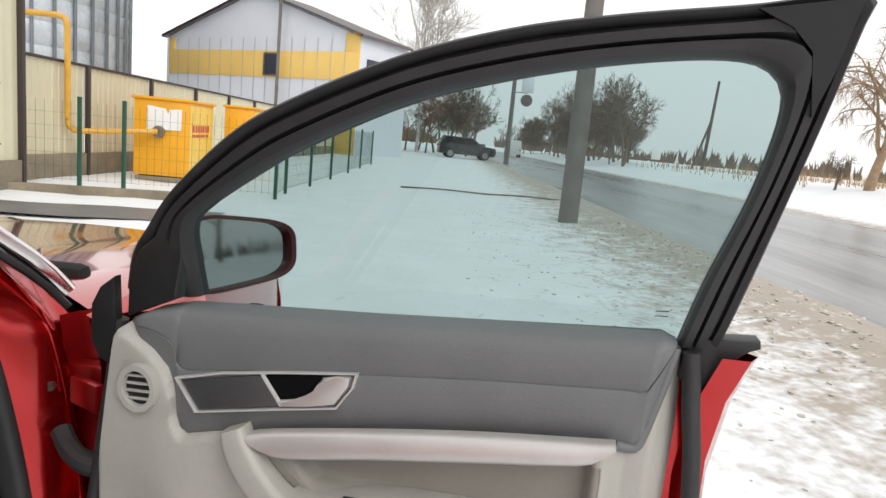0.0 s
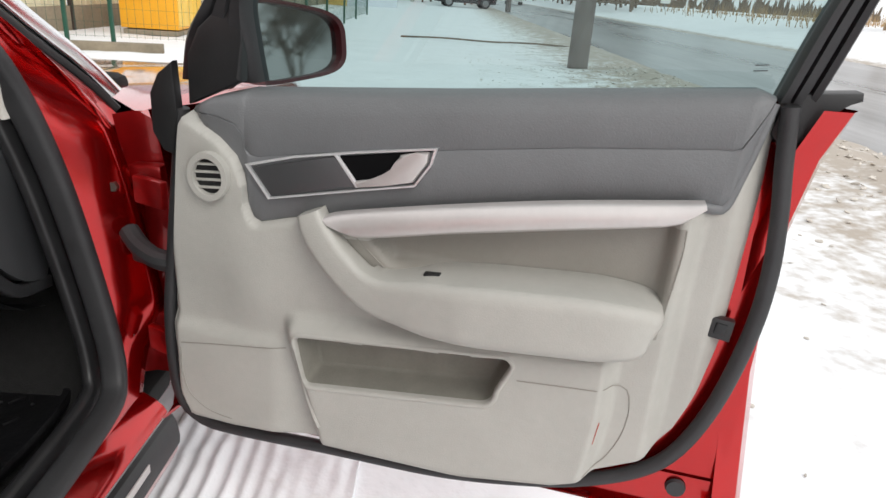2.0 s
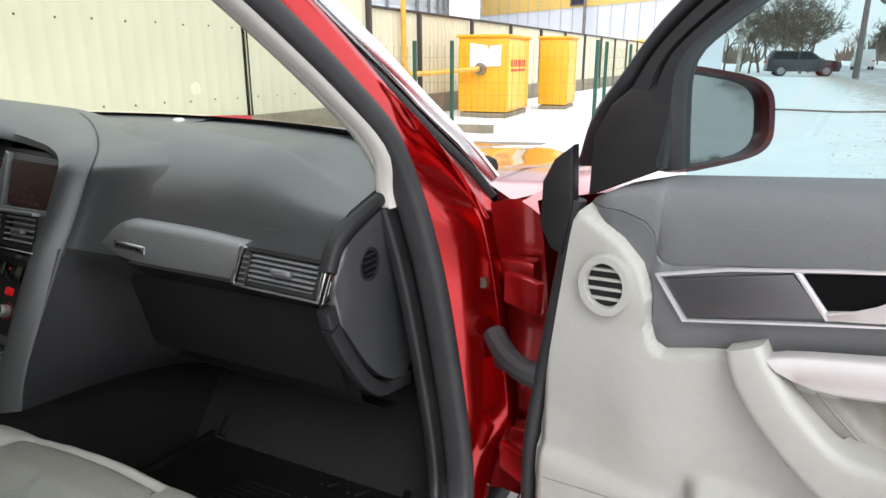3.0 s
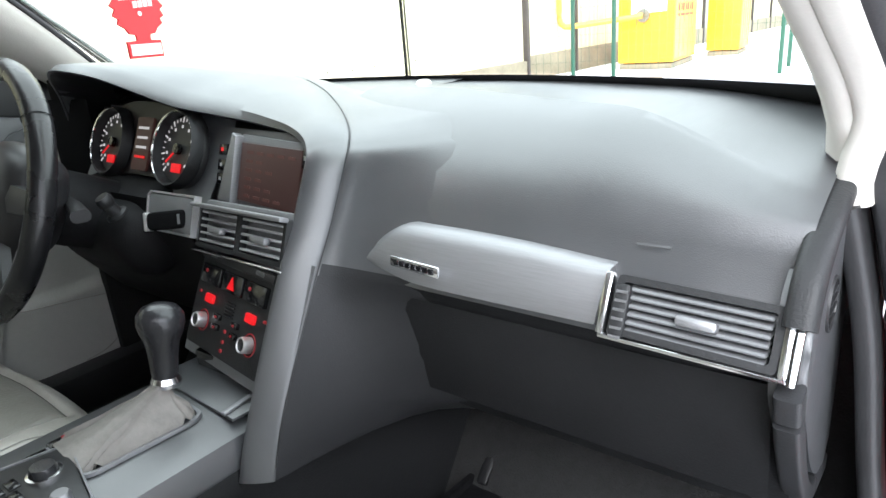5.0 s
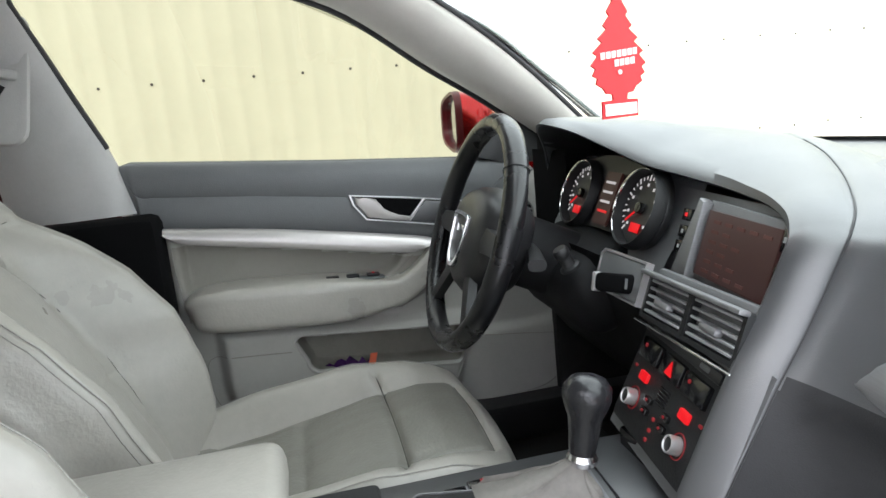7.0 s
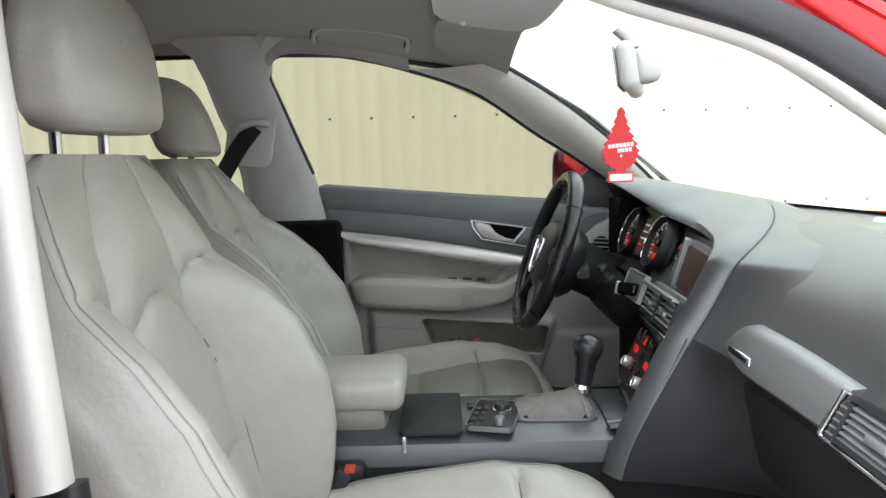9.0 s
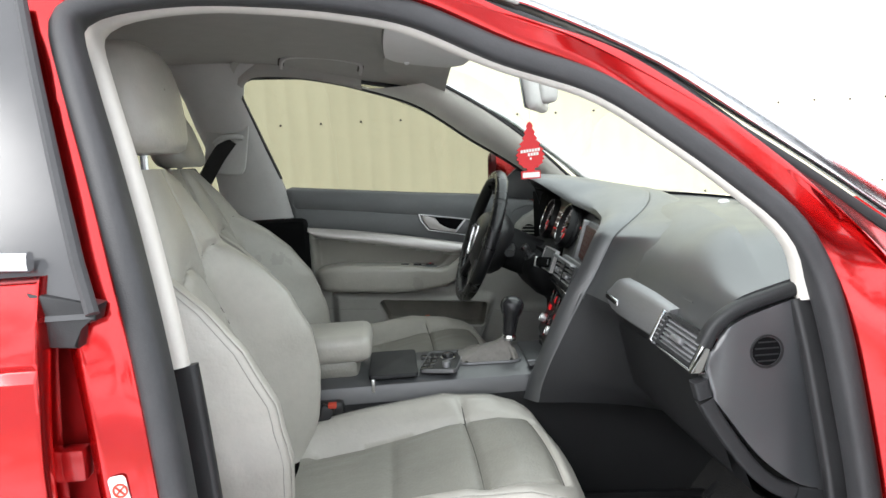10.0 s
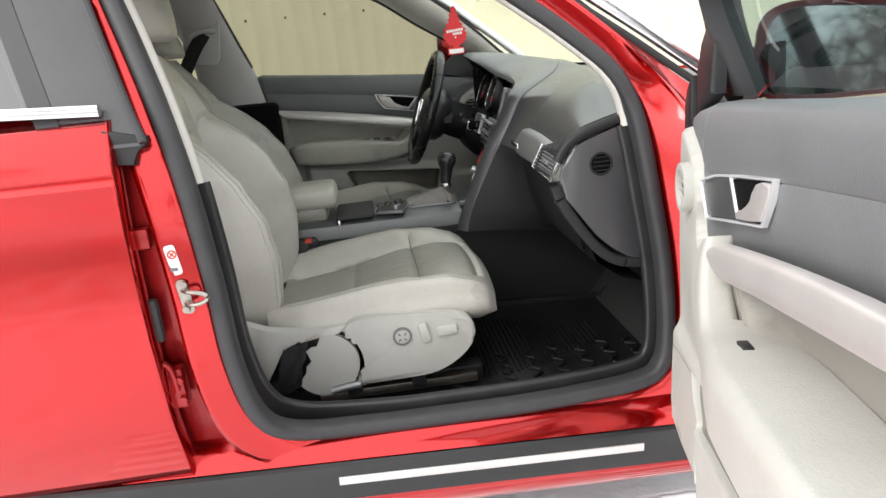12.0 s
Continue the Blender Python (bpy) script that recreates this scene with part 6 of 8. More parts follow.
# end panel with round vent
end = [(.673, .750), (.685, .792), (.711, .816), (.745, .830), (.807, .848), (.850, .850), (.868, .70), (.872, .565), (.850, .562), (.806, .574), (.752, .618), (.702, .684), (.676, .722)]
ep = part("dash_end_panel", bm_plate([(p.x, p.y) for p in spline([(a, b, 0) for a, b in end], 60, closed=True)], .026, axes((.660, 0, 0), (0, 1, 0), (1, 0, 0)), .016, 5), DASH, dash, "dark dashboard end panel", angle=60)
part("end_upper", bm_sweep(spline([(.678, a, b) for a, b in ((.670, .786), (.688, .815), (.722, .837), (.770, .852), (.850, .872))], 24), rrect(.020, .024, .008, 4), up=(1, 0, 0)), DASHDARK, dash, "rounded dark rim over the end panel", angle=60)
for strip in ([(.664, .737), (.671, .712)], [(.672, .708), (.692, .672), (.738, .606), (.776, .570), (.806, .5575)], [(.8085, .5570), (.84, .551), (.872, .546)]):
    part("end_lower", bm_sweep(spline([(.677, a, b) for a, b in strip], 14), rrect(.022, .020, .004, 3), up=(1, 0, 0)), DARKSHADE, dash, "dark edge strip below the end panel", angle=60)
part("vent_end_cap", bm_plate([(.682, .801), (.696, .791), (.676, .746), (.650, .748)], .006, axes((.676, 0, 0), (0, 1, 0), (1, 0, 0)), .002), MIRROR, dash, "polished vent end cap")
VY, VZ = .758, .774
part("end_vent_ring", bm_ring(circle(.0245, 28), circle(.0215, 28), .004, axes((.684, VY, VZ), (0, 1, 0), (1, 0, 0))), BLACK, dash, "round black demister vent")
part("end_vent_well", bm_lathe([(0, .001), (.0205, .001), (.0205, 0), (0, 0)], 24, axes((.6854, VY, VZ), (0, 1, 0), (1, 0, 0))), VOID, dash)
for i in range(4):
    part("end_vent_slat", bm_box(.687, VY, VZ - .0135 + .009 * i, .003, .038 - .008 * abs(i - 1.5), .0016, 0), DASHDARK, dash)

# hood over instruments and screen, its leg running down to the console: inner lip and outer crease
LIP = [(.132, .520, .520), (.134, .547, .596), (.138, .612, .739), (.137, .649, .801), (.134, .684, .866), (.125, .697, .881), (.10, .712, .892), (.05, .731, .899), (.005, .739, .903), (-.04, .742, .908), (-.11, .738, .916), (-.19, .722, .929),
       (-.25, .698, .953), (-.31, .672, .978), (-.38, .660, .990), (-.45, .665, .991), (-.52, .69, .974), (-.57, .72, .94), (-.60, .74, .88)]
CREASE = [(.168, .545, .520), (.170, .570, .596), (.173, .640, .733), (.174, .680, .802), (.173, .715, .868), (.164, .733, .886), (.138, .762, .899), (.090, .802, .911), (.030, .845, .923), (-.04, .885, .937), (-.12, .915, .950), (-.20, .93, .956),
          (-.26, .93, .957), (-.32, .92, .956), (-.38, .92, .955), (-.46, .91, .952), (-.54, .89, .945), (-.61, .87, .925), (-.66, .84, .88)]
BULGE = [.004, .004, .005, .006, .008, .010, .012, .014, .016, .018, .020, .022, .022, .020, .018, .018, .016, .012, .008]
NH = 110


def along(pts, i):
    """The point on the smooth curve through control points, by control point number."""
    u = i * (len(pts) - 1) / (NH - 1)
    k = min(int(u), len(pts) - 2)
    t = u - k
    P = [Vector(p) if not isinstance(p, float) else p for p in pts]
    p0, p1, p2, p3 = P[max(k - 1, 0)], P[k], P[k + 1], P[min(k + 2, len(pts) - 1)]
    return 0.5 * ((2 * p1) + (p2 - p0) * t + (2 * p0 - 5 * p1 + 4 * p2 - p3) * t * t + (3 * p1 - p0 - 3 * p2 + p3) * t ** 3)


def dash_y(x, z):
    """How far forward the passenger dashboard lies at a height."""
    prof = [p for p in dash_profile(x) if p[1] < .924][:14]
    return lerp_table(z, [p[1] for p in prof], [p[0] for p in prof])


def dash_z(x, y):
    """The height of the dashboard pad at a place."""
    prof = dash_profile(x)[8:15]
    return lerp_table(y, [p[0] for p in prof], [p[1] for p in prof])


lips, creases = [along(LIP, i) for i in range(NH)], [along(CREASE, i) for i in range(NH)]
rows = []
for i, (p, q) in enumerate(zip(lips, creases)):
    t = (lips[min(i + 1, NH - 1)] - lips[max(i - 1, 0)]).normalized()
    nrm = t.cross(q - p).normalized()
    if nrm.dot(Vector((.7, -.5, .6))) < 0:
        nrm = -nrm
    b = along(BULGE, i)
    leg = 1 - smoothstep(.865, .90, p.z) if p.x > .09 else 0.0
    right = smoothstep(-.06, .10, q.x)
    low, high = min(q.z - .010, .874), smoothstep(.80, .895, q.z)
    side_goal = Vector((q.x + .16, dash_y(q.x + .16, low) + .002, low))
    top_goal = Vector((q.x + .13, q.y + .05, dash_z(q.x + .13, q.y + .05) - .001))
    goal = Vector((q.x, q.y + .10, .915)).lerp(side_goal.lerp(top_goal, high), right)
    side_bend = Vector((q.x + .022, goal.y - .004, low)).lerp(Vector((q.x + .045, q.y + .020, q.z + .001)), high)
    bend = Vector((q.x, q.y + .05, q.z - .002)).lerp(side_bend, right)
    tuck = Vector((0, .02, -.004)).lerp(Vector((-.012, .03, 0)), leg)
    r = [p + tuck * 1.6 - nrm * .004, p + tuck * .3 - nrm * .003]
    for f in (0, .05, .14, .3, .5, .7, .86, .96):
        r.append(p.lerp(q, f) + nrm * (b * (math.sin(math.pi * min(1, .12 + .88 * f)) ** .8) if f > 0 else 0))
    r.append(q - nrm * .0012)
    for f in (.03, .15, .3, .45, .6, .75, .88, 1.0):
        r.append(q * (1 - f) ** 2 + bend * (2 * f * (1 - f)) + goal * f * f)
    rows.append(r)
bm = bm_grid(rows)
# Flank faces below z .752 darkened: shade by material, no real joint.
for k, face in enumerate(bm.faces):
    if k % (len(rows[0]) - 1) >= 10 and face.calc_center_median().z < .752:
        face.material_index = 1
arch = part("instrument_hood", bm, [DASH, DARKSHADE], car, "dark grey instrument hood curving down to the console", angle=40)
part("hood_inside", bm_grid([[p + Vector((0, d, -.003 - .25 * d)) for d in (.004, .05, .11)] for p in lips[38:]]), BLACK, arch, "black hood lining", angle=60)
part("hood_back", bm_grid([[(x, .80, z) for x in (-.66, -.3, -.1, .04)] for z in (.60, .80, .914)]), BLACK, arch)
part("hood_end", bm_grid([[lips[i] + Vector((.004, .012, -.004 if i > 100 else 0)), Vector((-.655, .74, lips[i].z - .02))] for i in range(92, NH)]), VOID, arch)
part("dash_left_end", bm_grid([[(x, y, z) for x, y in ((-.66, .73), (-.60, .735), (-.52, .745))] for z in (.70, .80, .90, .935)]), VOID, arch, "dark dash end beside the driver door")
part("hood_seam", bm_sweep(creases[2:60], circle(.0008, 5)), BLACK, arch, "dark seam along the hood")

# facia behind the arch: turned a little to the driver
FA = axes((.03, .700, .79), (1, -.13, 0), (0, -1, .30))


def fa(x, y, z=0.0):
    return FA @ Vector((x, y, z))


def fa_part(name, outline, z0, depth, mat, label="", bevel=.0015, parent=None):
    return part(name, bm_plate(outline, depth, FA @ Matrix.Translation((0, 0, z0)), bevel), mat, parent or arch, label)


part("facia", bm_grid([[fa(x, y, -.010) for x in (-.205, -.12, 0, .06, .108)] for y in (-.06, 0, .06, .112)]), FACIA, arch, "grey facia")
# screen
fa_part("screen_bezel", [(-.09, -.008), (.092, -.008), (.100, .10), (-.085, .104)], -.008, .012, FACIA, "grey screen surround")
sc_ = fa_part("screen", [(-.072, .012), (.078, .012), (.078, .092), (-.072, .092)], .004, .007, GLOWDIM, "dim reddish display screen", .001)
for k, (y, n) in enumerate(((.078, 5), (.066, 2), (.054, 3), (.042, 2), (.030, 3), (.018, 4))):
    for j in range(n):
        fa_part("screen_line", [(-.055 + .026 * j, y), (-.055 + .026 * j + .016, y), (-.055 + .026 * j + .016, y + .004), (-.055 + .026 * j, y + .004)], .011, .0006, glow_material("display_text", (.16, .05, .04), .04) if (k == 0 and j == 0) else bpy.data.materials["display_text"], "", 0)
fa_part("screen_cheek", [(-.121, -.006), (-.080, .004), (-.080, .100), (-.092, .104)], .004, .014, ALU, "silver screen cheek", .003)
fa_part("screen_ledge", [(-.105, -.008), (.092, -.008), (.092, .004), (-.088, .004)], .004, .018, DASH, "", .003)
for y in (.070, .030):
    fa_part("screen_button", [(.084, y), (.098, y), (.098, y + .026), (.084, y + .026)], .004, .010, GLOSSBLACK, "small black button")
    fa_part("button_mark", [(.088, y + .010), (.094, y + .010), (.094, y + .016), (.088, y + .016)], .014, .0006, VENTGREY, "", 0)
# key row at left of the screen
for j, y in enumerate((.070, .048, .028)):
    fa_part("toggle_button", [(-.132, y), (-.110, y + .001), (-.110, y + .017), (-.132, y + .016)], .006, .008, GLOSSBLACK, "small black button")
    fa_part("button_mark", [(-.124, y + .006), (-.118, y + .006), (-.118, y + .011), (-.124, y + .011)], .014, .0006, GLOWRED if j == 0 else VENTGREY, "", 0)

# instrument cluster
CL = axes((-.3135, .731, .862), (1, -.04, 0), (.05, -1, .42))
part("gauge_facia", bm_grid([[CL @ Vector((x, y, -.016 - .02 * (y > 0))) for x in (-.24, -.1, .05, .19)] for y in (-.12, -.06, .05, .075)]), FACIA, car, "grey facia round the dials")
cl = part("gauge_panel", bm_plate([(p.x, p.y) for p in spline([(-.172, 0, 0), (-.158, -.042, 0), (-.1115, -.060, 0), (-.055, -.050, 0), (0, -.048, 0), (.055, -.050, 0), (.1115, -.060, 0), (.158, -.042, 0), (.172, 0, 0), (.150, .045, 0), (.09, .072, 0), (0, .074, 0), (-.09, .072, 0), (-.150, .045, 0)], 56, True)], .01, CL @ Matrix.Translation((0, 0, -.012)), .002), BLACK, car, "black instrument cluster with lit red dials")


def gauge(cx, cy, r, lit):
    m = CL @ Matrix.Translation((cx, cy, 0))
    part("gauge_well", bm_lathe([(r * 1.01, 0), (r * 1.03, .016), (r * 1.08, .018), (r * 1.14, .010), (r * 1.16, 0)], 40, m), DASHDARK, cl, "dark dial surround")
    arc = [m @ Vector((r * 1.05 * math.cos(radians(a)), r * 1.05 * math.sin(radians(a)), .0175)) for a in range(80, 235, 6)]
    part("gauge_ring", bm_sweep(arc, circle(.0022, 6), scale=[.3 + .7 * math.sin(math.pi * k / (len(arc) - 1)) for k in range(len(arc))]), CHROME, cl, "bright chrome arc round the dial")
    part("gauge_face", bm_lathe([(0, .002), (r * .97, .002), (r * .97, 0), (0, 0)], 40, m), BLACK, cl, "black dial face")
    for i in range(25):
        a = radians(225 - 270 * i / 24)
        big = i % 3 == 0
        part("tick", bm_box(0, 0, 0, .0016 if not big else .0024, .005 if not big else .009, .001, 0, m @ Matrix.Rotation(a - math.pi / 2, 4, "Z") @ Matrix.Translation((0, r * .86, .004))), GLOWWHITE, cl)
        if big:
            part("numeral_bar", bm_box(0, 0, 0, .0045, .0045, .001, 0, m @ Matrix.Translation((r * .66 * math.cos(a), r * .66 * math.sin(a), .004))), GLOWWHITE, cl)
    part("needle", bm_box(0, 0, 0, .003, r * .62, .002, .0005, m @ Matrix.Rotation(radians(lit), 4, "Z") @ Matrix.Translation((0, r * .36, .007))), GLOWRED, cl, "lit red needle")
    part("needle_hub", bm_lathe([(r * .16, .003), (r * .15, .010), (0, .011)], 20, m), GLOSSBLACK, cl)
    part("dial_display", bm_box(0, 0, 0, r * .50, r * .26, .002, .0005, m @ Matrix.Translation((0, -r * .55, .004))), GLOWRED, cl, "lit red dial display")


gauge(-.1115, .0, .054, 128)
gauge(.1115, .0, .054, 128)
part("centre_display", bm_plate(rrect(.052, .088, .004, 2), .004, CL @ Matrix.Translation((0, .002, .004))), GLOWDIM, cl, "dim red centre display")
for k in range(4):
    part("display_line", bm_box(0, 0, 0, .034, .004, .001, 0, CL @ Matrix.Translation((0, .028 - .016 * k, .009))), GLOWRED if k == 3 else GLOWWHITE, cl)

# key slot with key, below the cluster
KP = axes((-.131, .657, .786), (1, -.04, .03), (0, -1, .36))
slot = part("key_slot", bm_plate([(-.064, -.018), (-.052, -.026), (.064, -.026), (.064, .026), (-.058, .026), (-.066, .020)], .010, KP, .003), FACIA, car, "grey key slot plate")
part("slot_edge", bm_ring([(-.066, -.020), (-.053, -.029), (.066, -.029), (.066, .029), (-.060, .029), (-.069, .021)], [(-.064, -.018), (-.052, -.026), (.064, -.026), (.064, .026), (-.058, .026), (-.066, .020)], .011, KP), SATIN, slot, "bright slot edge")

# centre vents
VU, VN = (1, -.075, .03), (0, -1, .36)
for c in ((-.014, .649, .7795), (.088, .6415, .7825)):
    slat_vent("centre_vent", c, .096, .048, VU, VN, 5, arch, True, -6)
part("vent_surround", bm_box(.037, .662, .781, .215, .016, .062, .004, axes((0, 0, 0), VU, VN) @ Matrix.Rotation(radians(90), 4, "X")), FACIA, arch)
part("vent_top_trim", bm_box(.035, .646, .8105, .214, .014, .006, .002, axes((0, 0, 0), VU, VN) @ Matrix.Rotation(radians(90), 4, "X")), ALU, arch, "thin silver ledge over the vents")
part("vent_foot_trim", bm_box(.037, .6285, .7515, .214, .004, .003, .001, axes((0, 0, 0), VU, VN) @ Matrix.Rotation(radians(90), 4, "X")), CHROME, arch, "thin chrome line under the vents")

# climate panel
CP = axes((.0235, .619, .682), (1, -.14, 0), (0, -1, .46))


def cp(name, cx, cy, w, h, mat, z0=.0, d=.006, label="", r=.002, parent=None):
    return part(name, bm_plate(rrect(w, h, min(r, w * .45, h * .45), 2), d, CP @ Matrix.Translation((cx, cy, z0)), min(.001, d * .4)), mat, parent or climate, label)


climate = part("climate_panel", bm_plate(rrect(.205, .136, .008), .012, CP @ Matrix.Translation((0, .0, -.012)), .002), DASHDARK, car, "black climate control panel with lit buttons")
part("lower_facia", bm_grid([[CP @ Vector((x, y, -.010)) for x in (-.118, -.05, .05, .118, .148)] for y in (-.085, 0, .09)]), FACIA, climate)
cp("slim_bar", 0, .060, .19, .012, BLACK)
for x in (-.062, .062):
    cp("mark", x, .061, .02, .006, DASH, .006, .001)
for x, lit in ((-.060, False), (.0, True), (.058, False)):
    cp("wide_button", x, .034, .052, .026, GLOSSBLACK, 0, .006, "black button")
    if lit:
        tri = part("hazard_mark", bm_plate([(-.009, -.008), (.009, -.008), (0, .009)], .001, CP @ Matrix.Translation((x, .034, .0065))), GLOWRED, climate, "lit red hazard triangle")
    else:
        cp("button_light", x - .012, .038, .006, .005, GLOWFAINT, .006, .001)
for k in (-1, 1):
    cp("temperature_display", .062 * k * .9, .002, .022, .012, GLOWRED, 0, .004, "lit red temperature display")
    m = CP @ Matrix.Translation((.064 * k, -.030, 0))
    part("knob", bm_lathe([(.0108, 0), (.0106, .010), (.0098, .0130), (.0086, .0134), (.0080, .0115), (0, .0115)], 28, m), SATIN, climate, "silver rotary knob")
    part("knob_cap", bm_lathe([(.0079, .0117), (.007, .0123), (0, .0123)], 20, m), BLACK, climate)
    part("knob_glow", bm_ring(circle(.0150, 28), circle(.0138, 28), .001, m), GLOWFAINT, climate, "lit red knob scale")
    for y in (-.006, -.020):
        cp("small_button", .024 * k, y - .010, .016, .008, GLOSSBLACK, 0, .005)
        cp("button_light", .024 * k, y - .010, .005, .003, GLOWFAINT, .005, .001)
    cp("button_light", .088 * k, .006, .007, .004, GLOWFAINT, 0, .002)
for i in range(5):
    cp("sensor_slot", 0, .008 - .0045 * i, .024, .0018, GLOSSBLACK, 0, .002)
for y in (-.030, -.044, -.056):
    cp("button_light", 0, y, .006, .005, GLOWFAINT, 0, .002)
part("tray_recess", bm_box(.028, .625, .588, .17, .05, .050, .006), GLOSSBLACK, car, "dark open tray below the controls")

# centre console
cons = part("console", bm_grid([[(x, y, z) for x, z in (( -.085, .44), (-.098, .545), (-.092, .572), (-.075, .582), (.0, .586), (.10, .582), (.120, .570), (.128, .545), (.122, .44))] for y in [-.02 + .055 * i for i in range(12)]]), DASH, car, "dark grey centre console", angle=40)
cap_b = bmesh.new()
cap(cap_b, [(-.085, -.02, .44), (-.098, -.02, .545), (-.075, -.02, .582), (.10, -.02, .582), (.128, -.02, .545), (.122, -.02, .44)])
part("console_back", cap_b, DASH, cons)
part("console_side", bm_grid([[(.130, y, z) for z in (.22, .40, .535)] for y in (.05, .35, .58, .80, 1.15)]), DASHDARK, cons, "black console flank")
part("console_side", bm_grid([[(-.10, y, z) for z in (.22, .40, .535)] for y in (.05, .35, .58, .80, 1.15)]), DASHDARK, cons, "black console flank")
part("console_shelf", bm_plate([(-.078, .548), (.112, .540), (.118, .61), (-.075, .63)], .004, axes((0, 0, .586), (1, 0, 0), (0, 0, 1)), .003), DASH, cons, "grey shelf with a shutter")
part("shutter_edge", bm_box(.092, .575, .592, .008, .075, .005, .002, Matrix.Rotation(radians(6), 4, "Z")), ALU, cons)
fr = [(-.040, .385), (.066, .380), (.074, .530), (-.032, .540)]
part("gaiter_strip", bm_sweep(spline([(-.004, .408, .589), (-.016, .450, .591), (-.024, .505, .590)], 14), rrect(.006, .004, .0015, 2)), CHROME, cons, "polished strip beside the gaiter")
ring_ = []
for a, b in rrect(1, 1, .16, 9):
    near, far = Vector(fr[0]).lerp(Vector(fr[1]), a + .5), Vector(fr[3]).lerp(Vector(fr[2]), a + .5)
    ring_.append(tuple(near.lerp(far, b + .5)))
part("gaiter_frame", bm_ring(ring_, [(.018 + (x - .018) * .92, .457 + (y - .457) * .94) for x, y in ring_], .005, axes((0, 0, .5845), (1, 0, 0), (0, 0, 1))), ALU, cons, "silver gaiter frame")
rows = []
for k, (f, z) in enumerate(((1.0, .588), (.86, .598), (.66, .606), (.44, .614), (.26, .624), (.17, .634))):
    cx, cy = .018 + (.036 - .018) * k / 5, .457 + (.505 - .457) * (k / 5) ** 1.2
    rows.append([(cx + (a - .018) * f * .9, cy + (b - .457) * f * .92 * (1 - .1 * k / 5), z + (.0045 * math.sin(9 * i / 36 * 6.28) + .004 * math.sin(4 * i / 36 * 6.28 + 2 * k)) * (1 - k / 6)) for i, (a, b) in enumerate(ring_)])
part("gaiter", bm_grid(rows, closed_u=True), material("worn_grey_gaiter", (.20, .185, .17), .6, 0, .3, 12, .003, 80), cons, "crumpled grey leather gaiter", angle=80)
part("shift_collar", bm_lathe([(.017, 0), (.018, .006), (.015, .012)], 20, axes((.036, .508, .630), (1, 0, 0), (0, .12, 1))), CHROME, cons, "chrome shift collar")
part("shift_knob", bm_lathe([(.0145, 0), (.0160, .010), (.0170, .024), (.0195, .044), (.0245, .056), (.0275, .067), (.0268, .078), (.0205, .087), (.0105, .0915), (0, .0922)], 28, axes((.036, .509, .641), (1, 0, 0), (0, .14, 1))), KNOB, cons, "polished black shift knob")
# control block beside the lever
part("control_block", bm_box(.046, .347, .588, .131, .081, .012, .004, Matrix.Rotation(radians(-14), 4, "Z")), BLACK, cons, "black control block with a silver edge")
part("block_edge", bm_ring(rrect(.136, .086, .012, 4), rrect(.131, .081, .010, 4), .0085, Matrix.Translation((.046, .347, .586)) @ Matrix.Rotation(radians(-14), 4, "Z")), ALU, cons, "silver edge round the control block")
part("control_dial", bm_lathe([(.0145, 0), (.0140, .010), (.0125, .013), (.006, .0135), (0, .013)], 28, Matrix.Translation((.030, .362, .593))), KNOB, cons, "dark rotary control")
part("dial_ring", bm_lathe([(.0185, 0), (.0182, .004), (.0150, .0045), (.0150, 0)], 28, Matrix.Translation((.030, .362, .593))), CHROME, cons, "thin chrome ring round the dial")
part("volume_knob", bm_lathe([(.010, 0), (.010, .014), (.008, .017), (0, .017)], 18, Matrix.Translation((.096, .352, .590))), ALU, cons, "small chrome volume knob")
for k in range(2):
    for j in range(4):
        part("console_button", bm_box(.018 + .025 * j, .334 - .015 * k - .006 * j, .594, .021, .012, .004, .0015), GLOSSBLACK, cons, "small black console button")
part("button_light", bm_box(-.029, .408, .5925, .008, .006, .002, 0), GLOWFAINT, cons, "red button light")
for k in range(4):
    part("console_button", bm_box(-.004 - .0075 * k, .312 + .030 * k, .588, .020, .027, .008, .002), GLOSSBLACK, cons, "small black console button")
part("ashtray_lid", bm_plate(rrect(.19, .11, .01), .008, axes((.02, .232, .583), (1, 0, 0), (0, 0, 1)), .003), DARKSHADE, cons, "dark console lid")
part("lid_pull", bm_box(.1255, .186, .572, .005, .008, .030, .002), CHROME, cons)
arm = part("armrest", bm_box(.005, .02, .645, .175, .33, .062, .022, None, 4), LEATHER, car, "padded grey leather centre armrest")
part("armrest_base", bm_box(.005, .015, .600, .16, .28, .055, .02), LEATHERDK, arm, "grey armrest base")
part("parking_lever", bm_box(.135, .06, .535, .03, .12, .03, .01), BLACK, car, "black parking brake lever")
bk = part("belt_buckle", bm_box(.152, .065, .50, .022, .03, .10, .006, Matrix.Rotation(radians(-28), 4, "X")), BLACK, car, "black seat belt buckle")
part("buckle_button", bm_box(.152, .096, .545, .018, .018, .010, .002), REDPRINT, bk, "red release button")

